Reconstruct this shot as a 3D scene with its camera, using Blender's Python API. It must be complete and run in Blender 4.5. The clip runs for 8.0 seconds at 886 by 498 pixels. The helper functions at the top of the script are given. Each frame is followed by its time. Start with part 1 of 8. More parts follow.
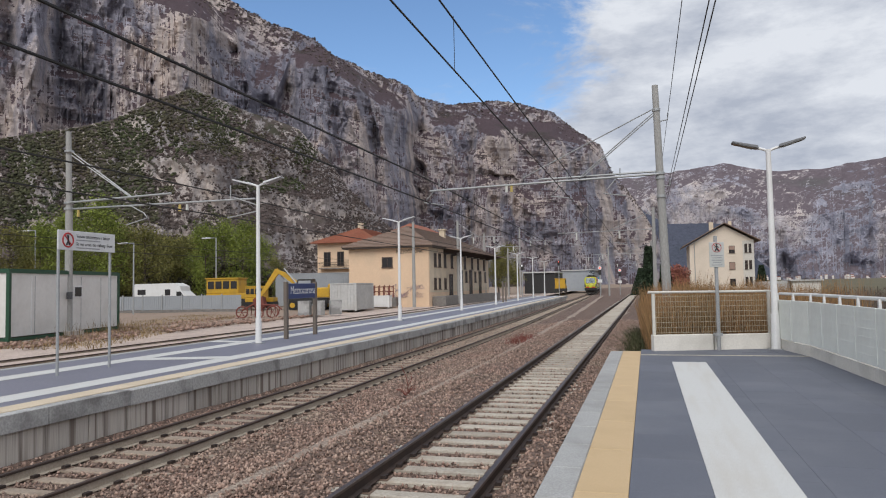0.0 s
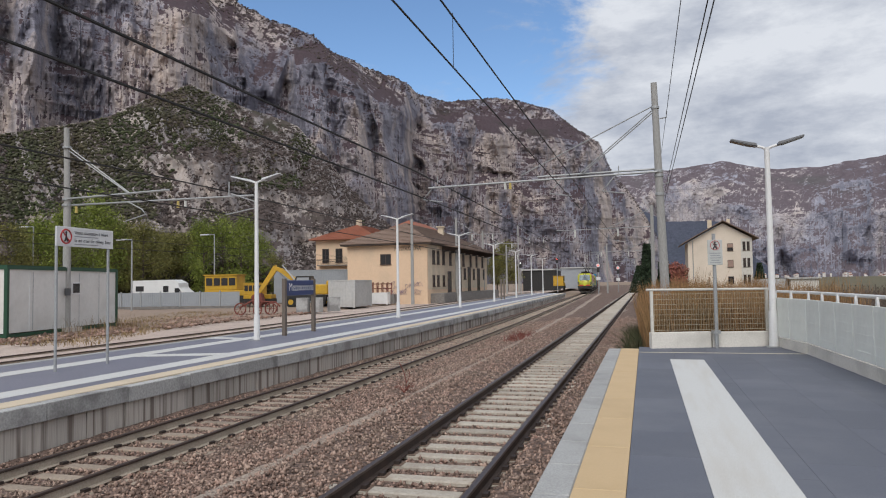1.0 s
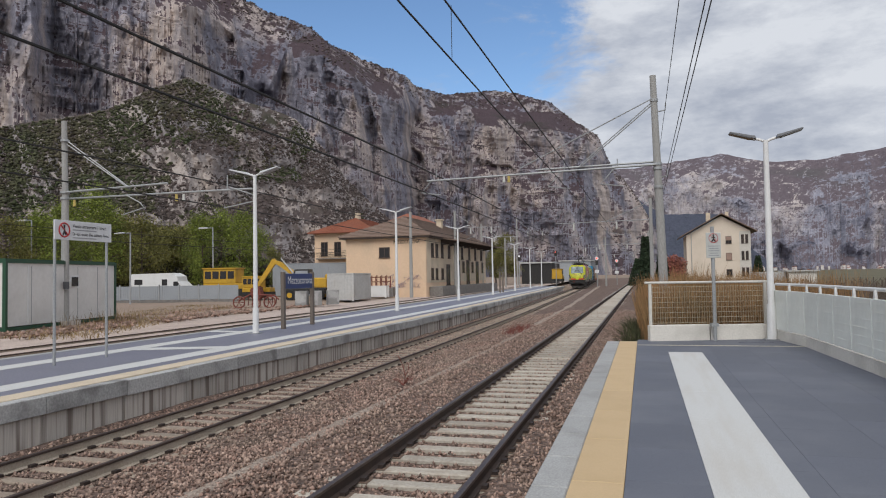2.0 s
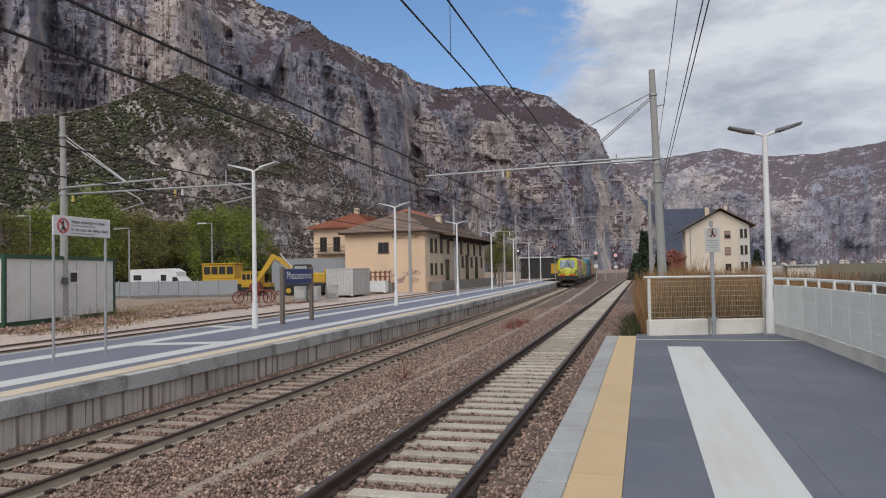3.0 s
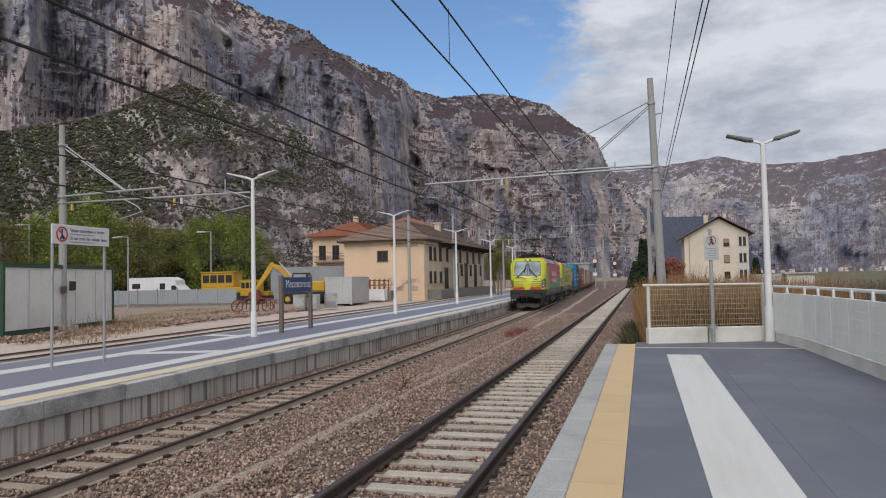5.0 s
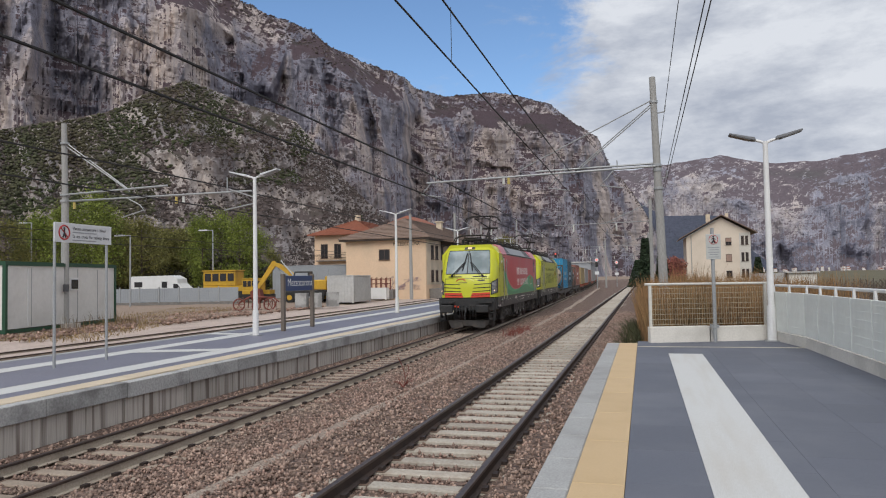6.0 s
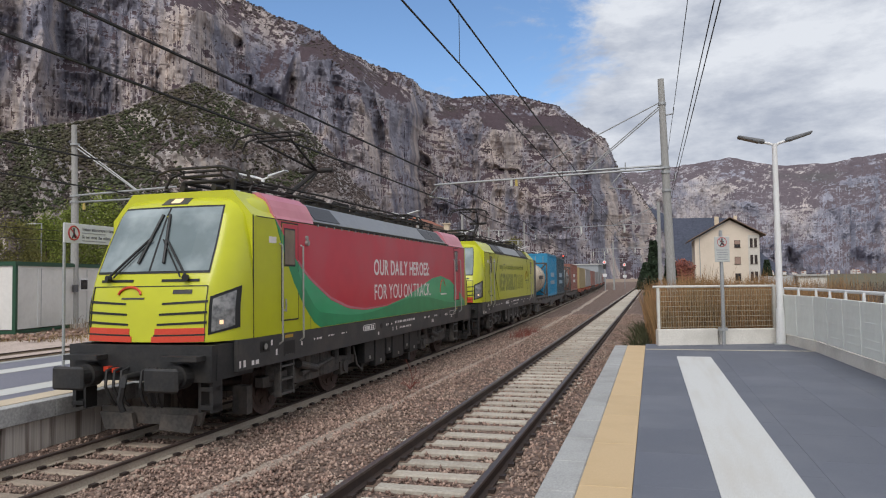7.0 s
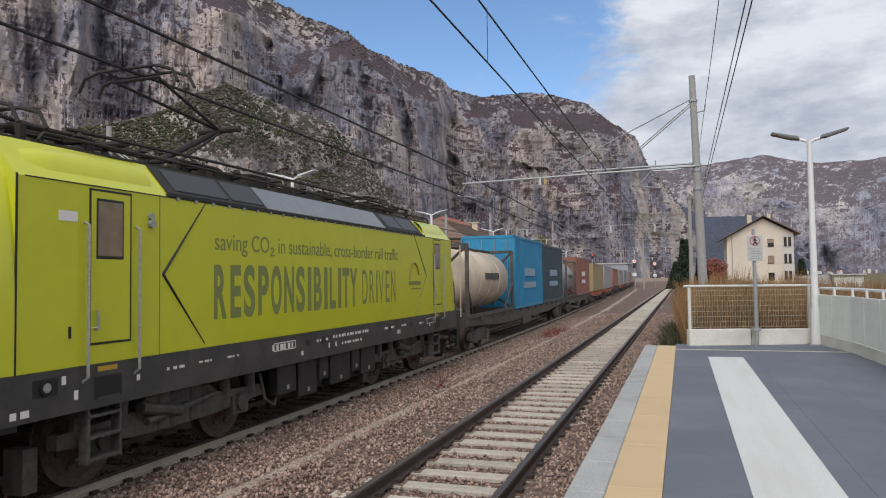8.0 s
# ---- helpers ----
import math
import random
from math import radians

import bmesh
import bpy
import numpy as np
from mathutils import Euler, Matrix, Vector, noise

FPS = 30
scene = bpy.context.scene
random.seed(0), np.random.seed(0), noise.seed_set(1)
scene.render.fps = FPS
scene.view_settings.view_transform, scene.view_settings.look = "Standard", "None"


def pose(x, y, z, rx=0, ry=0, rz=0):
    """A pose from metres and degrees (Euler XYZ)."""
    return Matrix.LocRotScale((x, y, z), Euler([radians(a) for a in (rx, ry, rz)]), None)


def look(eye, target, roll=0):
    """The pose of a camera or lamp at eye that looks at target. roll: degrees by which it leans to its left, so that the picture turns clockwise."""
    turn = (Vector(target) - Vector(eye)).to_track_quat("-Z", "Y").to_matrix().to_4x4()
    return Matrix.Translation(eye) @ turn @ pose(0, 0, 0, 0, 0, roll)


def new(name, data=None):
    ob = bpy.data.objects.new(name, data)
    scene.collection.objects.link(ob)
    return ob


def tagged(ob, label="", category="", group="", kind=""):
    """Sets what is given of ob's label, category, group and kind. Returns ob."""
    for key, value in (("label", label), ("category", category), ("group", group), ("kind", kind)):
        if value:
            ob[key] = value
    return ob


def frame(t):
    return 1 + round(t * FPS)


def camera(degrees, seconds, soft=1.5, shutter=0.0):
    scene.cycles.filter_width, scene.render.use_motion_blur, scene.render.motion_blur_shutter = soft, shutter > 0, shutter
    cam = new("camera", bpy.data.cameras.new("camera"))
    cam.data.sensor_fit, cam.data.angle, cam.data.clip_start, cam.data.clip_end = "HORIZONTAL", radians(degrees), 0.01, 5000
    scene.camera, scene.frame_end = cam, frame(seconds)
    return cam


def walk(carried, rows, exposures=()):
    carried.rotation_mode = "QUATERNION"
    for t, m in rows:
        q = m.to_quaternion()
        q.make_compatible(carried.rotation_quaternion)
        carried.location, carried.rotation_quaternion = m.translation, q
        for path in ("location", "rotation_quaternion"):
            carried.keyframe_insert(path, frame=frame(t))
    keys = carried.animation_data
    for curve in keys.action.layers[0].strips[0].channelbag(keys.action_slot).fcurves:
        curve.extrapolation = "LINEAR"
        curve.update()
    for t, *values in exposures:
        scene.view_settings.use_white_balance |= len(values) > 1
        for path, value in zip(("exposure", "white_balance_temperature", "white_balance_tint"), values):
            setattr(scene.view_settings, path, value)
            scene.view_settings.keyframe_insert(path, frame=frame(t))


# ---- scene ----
cam = camera(63.76, 8.0, soft=1.1)
EYE = (0.0, 0.0, 2.3)
TURNS = [  # seconds, yaw, pitch, roll
    (0, 15.947, 3.002, 1.014), (0.5, 15.902, 2.972, 0.966), (1, 15.820, 2.771, 0.90), (1.5, 15.754, 2.526, 0.92),
    (3, 15.645, 1.809, 1.056), (3.5, 15.597, 2.073, 1.17), (4, 15.604, 2.329, 1.20), (4.5, 15.542, 2.5, 1.137),
    (6, 15.716, 2.369, 1.055), (6.5, 15.804, 2.462, 0.939), (7, 16.311, 2.516, 0.856), (7.5, 17.326, 2.566, 0.829),
    (8, 18.569, 2.468, 0.78)]
walk(cam, [(t, pose(*EYE, 90 + p, r, y)) for t, y, p, r in TURNS],
     [(t, e, 6270, 10) for t, e in ((0, -0.06), (1.5, -0.14), (3, -0.21), (4.5, -0.2), (6, -0.12), (7, -0.04), (8, 0.0))])

# ------------------------------------------------------------------ sky, sun
world = bpy.data.worlds.new("sky")
scene.world = world
world.use_nodes = True
SUN_EL, SUN_AZ = 47.0, 176.0   # azimuth from +Y towards +X


def build_sky():
    nt = world.node_tree
    nt.nodes.clear()
    N = nt.nodes.new
    out, bg, sky = N("ShaderNodeOutputWorld"), N("ShaderNodeBackground"), N("ShaderNodeTexSky")
    sky.sky_type, sky.sun_disc = "NISHITA", False
    sky.sun_elevation, sky.sun_rotation = radians(SUN_EL), radians(SUN_AZ)
    sky.altitude, sky.air_density, sky.dust_density, sky.ozone_density = 250, 1.0, 0.25, 2.6
    tc, mp = N("ShaderNodeTexCoord"), N("ShaderNodeMapping")
    mp.inputs["Scale"].default_value = (1.0, 1.0, 2.6)
    mp.inputs["Rotation"].default_value = (0, 0.25, 0.4)
    n1, n2 = N("ShaderNodeTexNoise"), N("ShaderNodeTexNoise")
    n1.inputs["Scale"].default_value, n1.inputs["Detail"].default_value, n1.inputs["Roughness"].default_value = 2.9, 12, 0.64
    n1.inputs["Distortion"].default_value = 0.5
    n2.inputs["Scale"].default_value, n2.inputs["Detail"].default_value, n2.inputs["Roughness"].default_value = 4.2, 10, 0.62
    # broken overcast with one clear gap of blue over the massif
    dot = N("ShaderNodeVectorMath")
    dot.operation = "DOT_PRODUCT"
    dot.inputs[1].default_value = (-0.352, 0.857, 0.375)
    ad, ramp = N("ShaderNodeMath"), N("ShaderNodeMapRange")
    ad.operation = "MULTIPLY_ADD"
    ad.inputs[1].default_value = -5.0
    ramp.inputs["From Min"].default_value, ramp.inputs["From Max"].default_value = -4.37, -4.20
    ramp.interpolation_type = "SMOOTHSTEP"
    shade = N("ShaderNodeMapRange")
    shade.inputs["From Min"].default_value, shade.inputs["From Max"].default_value = 0.40, 0.60
    col = N("ShaderNodeMixRGB")
    col.inputs[1].default_value, col.inputs[2].default_value = (2.7, 2.9, 3.35, 1), (4.7, 4.8, 5.0, 1)
    mix = N("ShaderNodeMixRGB")
    L = nt.links.new
    L(tc.outputs["Generated"], mp.inputs[0])
    L(mp.outputs[0], n1.inputs["Vector"])
    L(mp.outputs[0], n2.inputs["Vector"])
    L(tc.outputs["Generated"], dot.inputs[0])
    L(dot.outputs["Value"], ad.inputs[0])
    L(n1.outputs["Fac"], ad.inputs[2])
    L(ad.outputs[0], ramp.inputs["Value"])
    L(n2.outputs["Fac"], shade.inputs["Value"])
    L(shade.outputs[0], col.inputs[0])
    L(ramp.outputs[0], mix.inputs[0])
    tone = N("ShaderNodeHueSaturation")
    tone.inputs["Saturation"].default_value, tone.inputs["Value"].default_value = 1.05, 0.92
    L(sky.outputs[0], tone.inputs["Color"])
    L(tone.outputs[0], mix.inputs[1])
    L(col.outputs[0], mix.inputs[2])
    L(mix.outputs[0], bg.inputs["Color"])
    bg.inputs["Strength"].default_value = 0.17
    L(bg.outputs[0], out.inputs[0])


build_sky()
sun_data = bpy.data.lights.new("sun", "SUN")
sun_data.energy, sun_data.angle, sun_data.color = 2.35, radians(44), (1.0, 0.95, 0.88)
sun = new("sun", sun_data)
_a, _e = radians(SUN_AZ), radians(SUN_EL)
sun.matrix_world = look((0, 0, 0), (-math.sin(_a) * math.cos(_e), -math.cos(_a) * math.cos(_e), -math.sin(_e)))

# ------------------------------------------------------------------ materials
MATS = {}


def mat(name, a, b=None, rough=0.7, metal=0.0, fine=40.0, coarse=1.5, bump=0.15, dist=0.01, stain=None, stain_amt=0.35,
        stretch=(1, 1, 1), rand=0.0, emit=None, coat=0.0, voronoi=0.0, still=False, hard=(0.45, 0.72)):
    """Two tones a and b by fine and coarse grain, a stain tone with blotches, a fine relief and variation piece by piece."""
    if name in MATS:
        return MATS[name]
    m = bpy.data.materials.new(name)
    m.use_nodes = True
    nt = m.node_tree
    N, L = nt.nodes.new, nt.links.new
    bs = nt.nodes["Principled BSDF"]
    b = b or tuple(c * 0.75 for c in a)
    tc, mp = N("ShaderNodeTexCoord"), N("ShaderNodeMapping")
    mp.inputs["Scale"].default_value = stretch
    L(N("ShaderNodeNewGeometry").outputs["Position"] if still else tc.outputs["Object"], mp.inputs[0])
    n1, n2 = N("ShaderNodeTexNoise"), N("ShaderNodeTexNoise")
    n1.inputs["Scale"].default_value, n1.inputs["Detail"].default_value = fine, 4
    n2.inputs["Scale"].default_value, n2.inputs["Detail"].default_value = coarse, 5
    L(mp.outputs[0], n1.inputs["Vector"])
    L(mp.outputs[0], n2.inputs["Vector"])
    mix1 = N("ShaderNodeMixRGB")
    mix1.inputs[1].default_value, mix1.inputs[2].default_value = (*a, 1), (*b, 1)
    r1 = N("ShaderNodeMapRange")
    r1.inputs["From Min"].default_value, r1.inputs["From Max"].default_value = 0.35, 0.65
    src = n1.outputs["Fac"]
    if voronoi:
        v = N("ShaderNodeTexVoronoi")
        v.inputs["Scale"].default_value = voronoi
        L(mp.outputs[0], v.inputs["Vector"])
        sp = N("ShaderNodeSeparateColor")
        L(v.outputs["Color"], sp.inputs[0])
        src = sp.outputs[0]
        r1.inputs["From Min"].default_value, r1.inputs["From Max"].default_value = 0.0, 1.0
    L(src, r1.inputs["Value"])
    L(r1.outputs[0], mix1.inputs[0])
    last = mix1.outputs[0]
    mix2 = N("ShaderNodeMixRGB")
    mix2.inputs[2].default_value = (*(stain or tuple(c * 0.7 for c in a)), 1)
    r2 = N("ShaderNodeMapRange")
    r2.inputs["From Min"].default_value, r2.inputs["From Max"].default_value = hard
    r2.inputs["To Max"].default_value = stain_amt
    L(n2.outputs["Fac"], r2.inputs["Value"])
    L(r2.outputs[0], mix2.inputs[0])
    L(last, mix2.inputs[1])
    last = mix2.outputs[0]
    if rand:
        oi, hs, rr = N("ShaderNodeObjectInfo"), N("ShaderNodeHueSaturation"), N("ShaderNodeMapRange")
        rr.inputs["To Min"].default_value, rr.inputs["To Max"].default_value = 1 - rand, 1 + rand
        L(oi.outputs["Random"], rr.inputs["Value"])
        L(rr.outputs[0], hs.inputs["Value"])
        L(last, hs.inputs["Color"])
        last = hs.outputs[0]
    L(last, bs.inputs["Base Color"])
    bs.inputs["Roughness"].default_value, bs.inputs["Metallic"].default_value = rough, metal
    if coat:
        bs.inputs["Coat Weight"].default_value, bs.inputs["Coat Roughness"].default_value = coat, 0.08
    if bump:
        bu = N("ShaderNodeBump")
        bu.inputs["Strength"].default_value, bu.inputs["Distance"].default_value = bump, dist
        L(v.outputs["Distance"] if voronoi else n1.outputs["Fac"], bu.inputs["Height"])
        L(bu.outputs[0], bs.inputs["Normal"])
    if emit:
        bs.inputs["Emission Color"].default_value, bs.inputs["Emission Strength"].default_value = (*emit[:3], 1), emit[3]
    MATS[name] = m
    return m


def island(m, amount=0.35):
    """Lets the pieces of one mesh differ in brightness."""
    nt = m.node_tree
    bs = nt.nodes["Principled BSDF"]
    src = bs.inputs["Base Color"].links[0].from_socket
    g, hs, rr = nt.nodes.new("ShaderNodeNewGeometry"), nt.nodes.new("ShaderNodeHueSaturation"), nt.nodes.new("ShaderNodeMapRange")
    rr.inputs["To Min"].default_value, rr.inputs["To Max"].default_value = 1 - amount, 1 + amount
    nt.links.new(g.outputs["Random Per Island"], rr.inputs["Value"])
    nt.links.new(rr.outputs[0], hs.inputs["Value"])
    nt.links.new(src, hs.inputs["Color"])
    nt.links.new(hs.outputs[0], bs.inputs["Base Color"])
    return m


# darkest cells paint the shaded gaps among the stones
M_ballast = mat("ballast_bed_gap_shade", (0.05, 0.032, 0.025), (0.25, 0.168, 0.132), 0.95, coarse=0.5, bump=1.0, dist=0.04, voronoi=17, stain=(0.15, 0.105, 0.083), stain_amt=0.45)
M_stone = island(mat("ballast_stone", (0.205, 0.128, 0.100), (0.355, 0.255, 0.205), 0.95, fine=9, coarse=0.6, bump=0.2, stain=(0.29, 0.235, 0.185), stain_amt=0.6), 0.6)
M_sleeper = mat("sleeper_concrete", (0.455, 0.415, 0.355), (0.36, 0.32, 0.265), 0.9, fine=25, coarse=3, bump=0.3, dist=0.006, stain=(0.27, 0.21, 0.16), stain_amt=0.5, rand=0.18, still=True)
M_rail = mat("rail_rust", (0.055, 0.034, 0.026), (0.03, 0.02, 0.017), 0.75, fine=60, coarse=3, stain=(0.10, 0.055, 0.035))
M_railtop = mat("rail_polished_top", (0.13, 0.10, 0.085), (0.07, 0.05, 0.042), 0.42, metal=0.5, fine=30, coarse=2, bump=0.03)
M_raildust = mat("rail_dusty_side", (0.46, 0.40, 0.325), (0.37, 0.315, 0.25), 0.9, fine=30, coarse=1.2, stain=(0.13, 0.085, 0.06))
M_clip = mat("rail_clip", (0.05, 0.035, 0.03), None, 0.7, metal=0.3)
M_pave = mat("slate_grey_paving", (0.118, 0.126, 0.155), (0.098, 0.106, 0.132), 0.66, fine=90, coarse=1.1, bump=0.12, dist=0.003, stain=(0.145, 0.152, 0.175), stain_amt=0.7, rand=0.05, still=True)
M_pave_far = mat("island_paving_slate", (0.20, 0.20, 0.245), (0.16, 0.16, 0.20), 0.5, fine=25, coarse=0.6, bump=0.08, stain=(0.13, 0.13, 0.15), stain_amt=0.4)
M_white = mat("white_floor_paint", (0.60, 0.60, 0.585), (0.53, 0.53, 0.51), 0.6, fine=60, coarse=2.5, bump=0.1, dist=0.003, stain=(0.46, 0.42, 0.36), stain_amt=0.4, stretch=(2.2, 0.22, 1))
M_yellow = mat("yellow_tactile", (0.56, 0.405, 0.225), (0.52, 0.375, 0.205), 0.65, fine=70, coarse=2, bump=0.15, dist=0.004, stain=(0.48, 0.34, 0.18), stain_amt=0.5, rand=0.04, still=True)
M_kerb = mat("grey_granite_kerb", (0.40, 0.40, 0.39), (0.29, 0.29, 0.285), 0.85, fine=55, coarse=2, bump=0.35, dist=0.01, stain=(0.24, 0.235, 0.225), stain_amt=0.5, rand=0.07, still=True)
M_coping = mat("dark_coping_concrete", (0.44, 0.435, 0.425), (0.32, 0.318, 0.31), 0.9, fine=22, coarse=1.2, bump=0.6, dist=0.02, stain=(0.15, 0.145, 0.14), stain_amt=0.6, rand=0.14, still=True, hard=(0.48, 0.60))
M_wall = mat("stained_wall_concrete", (0.50, 0.46, 0.41), (0.40, 0.36, 0.32), 0.92, fine=18, coarse=1.4, bump=0.3, dist=0.01, stain=(0.13, 0.098, 0.08), stain_amt=0.85, stretch=(1, 3.6, 0.10), rand=0.18, still=True, hard=(0.50, 0.60))
M_soil = mat("gravel_soil", (0.31, 0.232, 0.178), (0.235, 0.172, 0.132), 0.97, fine=3.0, coarse=0.08, bump=0.5, dist=0.05, stain=(0.21, 0.165, 0.105), stain_amt=0.7)
M_galv = mat("galvanised_steel", (0.42, 0.43, 0.43), (0.34, 0.35, 0.355), 0.5, metal=0.5, fine=30, coarse=4, bump=0.05)
M_whitepaint = mat("white_painted_steel", (0.74, 0.74, 0.73), (0.68, 0.68, 0.67), 0.45, fine=30, coarse=2, bump=0.04, stain=(0.5, 0.49, 0.46), stain_amt=0.25)
M_mast = mat("mast_concrete", (0.36, 0.355, 0.34), (0.29, 0.285, 0.27), 0.85, fine=30, coarse=2, bump=0.2, stretch=(1, 1, 0.3))
M_wire = mat("dark_copper_wire", (0.015, 0.014, 0.014), None, 0.7)
M_black = mat("black_steel", (0.022, 0.022, 0.023), (0.015, 0.015, 0.015), 0.55, fine=20, coarse=3, stain=(0.055, 0.047, 0.04), stain_amt=0.5)


# ------------------------------------------------------------------ mesh helpers
def mesh_ob(name, bm, material, parent=None, label="", smooth=False):
    me = bpy.data.meshes.new(name)
    bm.to_mesh(me)
    bm.free()
    me.materials.append(material)
    if smooth:
        me.polygons.foreach_set("use_smooth", [True] * len(me.polygons))
    ob = new(name, me)
    if parent:
        ob.parent = parent
    if label:
        ob["label"] = label
    return ob


def part(name, bm, material, parent, label="", smooth=False):
    return mesh_ob(name, bm, material, parent, label, smooth)


def empty(name, m=None):
    e = new(name)
    if m is not None:
        e.matrix_world = m
    return e


def data_ob(name, me, parent=None, m=None):
    """An object of its own on a shared mesh."""
    ob = new(name, me)
    if parent:
        ob.parent = parent
    if m is not None:
        ob.matrix_local = m
    return ob


def box(bm, x0, y0, z0, x1, y1, z1, bevel=0.0):
    x0, x1, y0, y1, z0, z1 = min(x0, x1), max(x0, x1), min(y0, y1), max(y0, y1), min(z0, z1), max(z0, z1)
    vs = [bm.verts.new(p) for p in ((x0, y0, z0), (x1, y0, z0), (x1, y1, z0), (x0, y1, z0), (x0, y0, z1), (x1, y0, z1), (x1, y1, z1), (x0, y1, z1))]
    fs = [bm.faces.new([vs[i] for i in f]) for f in ((0, 3, 2, 1), (4, 5, 6, 7), (0, 1, 5, 4), (1, 2, 6, 5), (2, 3, 7, 6), (3, 0, 4, 7))]
    if bevel:
        bmesh.ops.bevel(bm, geom=list({e for f in fs for e in f.edges}), offset=bevel, segments=1, affect="EDGES", profile=0.5)
    return bm


def rod(bm, p0, p1, r0, r1=None, seg=8, caps=True):
    p0, p1 = Vector(p0), Vector(p1)
    r1 = r0 if r1 is None else r1
    d = (p1 - p0).normalized()
    u = d.orthogonal().normalized()
    w = d.cross(u)
    rings = []
    for p, r in ((p0, r0), (p1, r1)):
        rings.append([bm.verts.new(p + (u * math.cos(k * math.tau / seg) + w * math.sin(k * math.tau / seg)) * r) for k in range(seg)])
    for k in range(seg):
        bm.faces.new((rings[0][k], rings[0][(k + 1) % seg], rings[1][(k + 1) % seg], rings[1][k]))
    if caps:
        bm.faces.new(rings[0][::-1])
        bm.faces.new(rings[1])
    return bm


def tube(bm, pts, r, seg=6):
    """One continuous bent pipe."""
    pts = [Vector(q) for q in pts]
    prev, u = None, None
    rings = []
    for i, q in enumerate(pts):
        d = (pts[min(i + 1, len(pts) - 1)] - pts[max(i - 1, 0)]).normalized()
        u = d.orthogonal().normalized() if u is None else (u - d * u.dot(d)).normalized()
        w = d.cross(u)
        rings.append([bm.verts.new(q + (u * math.cos(k * math.tau / seg) + w * math.sin(k * math.tau / seg)) * r) for k in range(seg)])
    for a, b in zip(rings, rings[1:]):
        for k in range(seg):
            bm.faces.new((a[k], a[(k + 1) % seg], b[(k + 1) % seg], b[k]))
    bm.faces.new(rings[0][::-1])
    bm.faces.new(rings[-1])
    return bm


def stuff(ob):
    ob["kind"] = "stuff"
    return ob


def prism(bm, poly, axis, a, b):
    """Extrudes a polygon of (u, v) along an axis from a to b. axis x: (y, z); y: (x, z); z: (x, y)."""
    def at(u, v, w):
        return (w, u, v) if axis == "x" else (u, w, v) if axis == "y" else (u, v, w)
    lo = [bm.verts.new(at(u, v, a)) for u, v in poly]
    hi = [bm.verts.new(at(u, v, b)) for u, v in poly]
    n = len(poly)
    faces = [bm.faces.new(lo), bm.faces.new(hi[::-1])]
    for k in range(n):
        faces.append(bm.faces.new((lo[k], hi[k], hi[(k + 1) % n], lo[(k + 1) % n])))
    bmesh.ops.recalc_face_normals(bm, faces=faces)
    return bm


def B():
    return bmesh.new()


def sweep(bm, profile, path, closed=True):
    """Sweeps (u, z) profile points along (x, y, z) path points; u goes to the right of the way."""
    rows = []
    for i, p in enumerate(path):
        q0, q1 = path[max(i - 1, 0)], path[min(i + 1, len(path) - 1)]
        d = Vector((q1[0] - q0[0], q1[1] - q0[1], 0)).normalized()
        rows.append([bm.verts.new((p[0] + d.y * u, p[1] - d.x * u, p[2] + z)) for u, z in profile])
    n = len(profile)
    for a, b in zip(rows, rows[1:]):
        for k in range(n if closed else n - 1):
            bm.faces.new((a[k], a[(k + 1) % n], b[(k + 1) % n], b[k]))
    if closed:
        bm.faces.new(rows[0][::-1])
        bm.faces.new(rows[-1])
    bmesh.ops.recalc_face_normals(bm, faces=bm.faces)
    return bm


# ------------------------------------------------------------------ the line's course
X_RIGHT, X_LEFT, X_THIRD = -2.70, -8.33, -19.0
Z_LEFT, Z_THIRD, Z_YARD = -0.31, 0.20, 0.22
Z_PLAT_R, Z_PLAT_L = 0.56, 0.37


def slope(y):
    return float(np.interp(y, (-1e4, 12, 55, 150, 350, 1e4), (0, 0, 0.034, 0.035, 0.07, 0.07)))


COURSE_Y = np.arange(-80.0, 900.0, 1.0)
COURSE_X = np.concatenate([[0], np.cumsum([slope(y + 0.5) for y in COURSE_Y[:-1]])])


def bend(y):
    """How far the loop line and its platform have swung to the west at y."""
    return -float(np.interp(y, COURSE_Y, COURSE_X))


def course(xc, z, y0, y1, step=4.0):
    n = max(2, int((y1 - y0) / step) + 1)
    return [(xc + bend(y), y, z) for y in np.linspace(y0, y1, n)]


# ------------------------------------------------------------------ value noise on arrays
def vnoise(x, y, seed=0):
    xi, yi = np.floor(x).astype(np.int64), np.floor(y).astype(np.int64)
    fx, fy = x - xi, y - yi
    fx, fy = fx * fx * (3 - 2 * fx), fy * fy * (3 - 2 * fy)

    def h(a, b):
        n = (a * 374761393 + b * 668265263 + seed * 974634777) & 0xFFFFFFFF
        n = ((n ^ (n >> 13)) * 1274126177) & 0xFFFFFFFF
        return ((n ^ (n >> 16)) & 0xFFFF) / 65535.0
    return (h(xi, yi) * (1 - fx) + h(xi + 1, yi) * fx) * (1 - fy) + (h(xi, yi + 1) * (1 - fx) + h(xi + 1, yi + 1) * fx) * fy


def fbm(x, y, octaves=5, seed=0, gain=0.5):
    s, a, tot = 0, 1.0, 0
    for k in range(octaves):
        s = s + a * vnoise(x * 2 ** k + 17.3 * k, y * 2 ** k + 9.1 * k, seed + k)
        tot += a
        a *= gain
    return s / tot


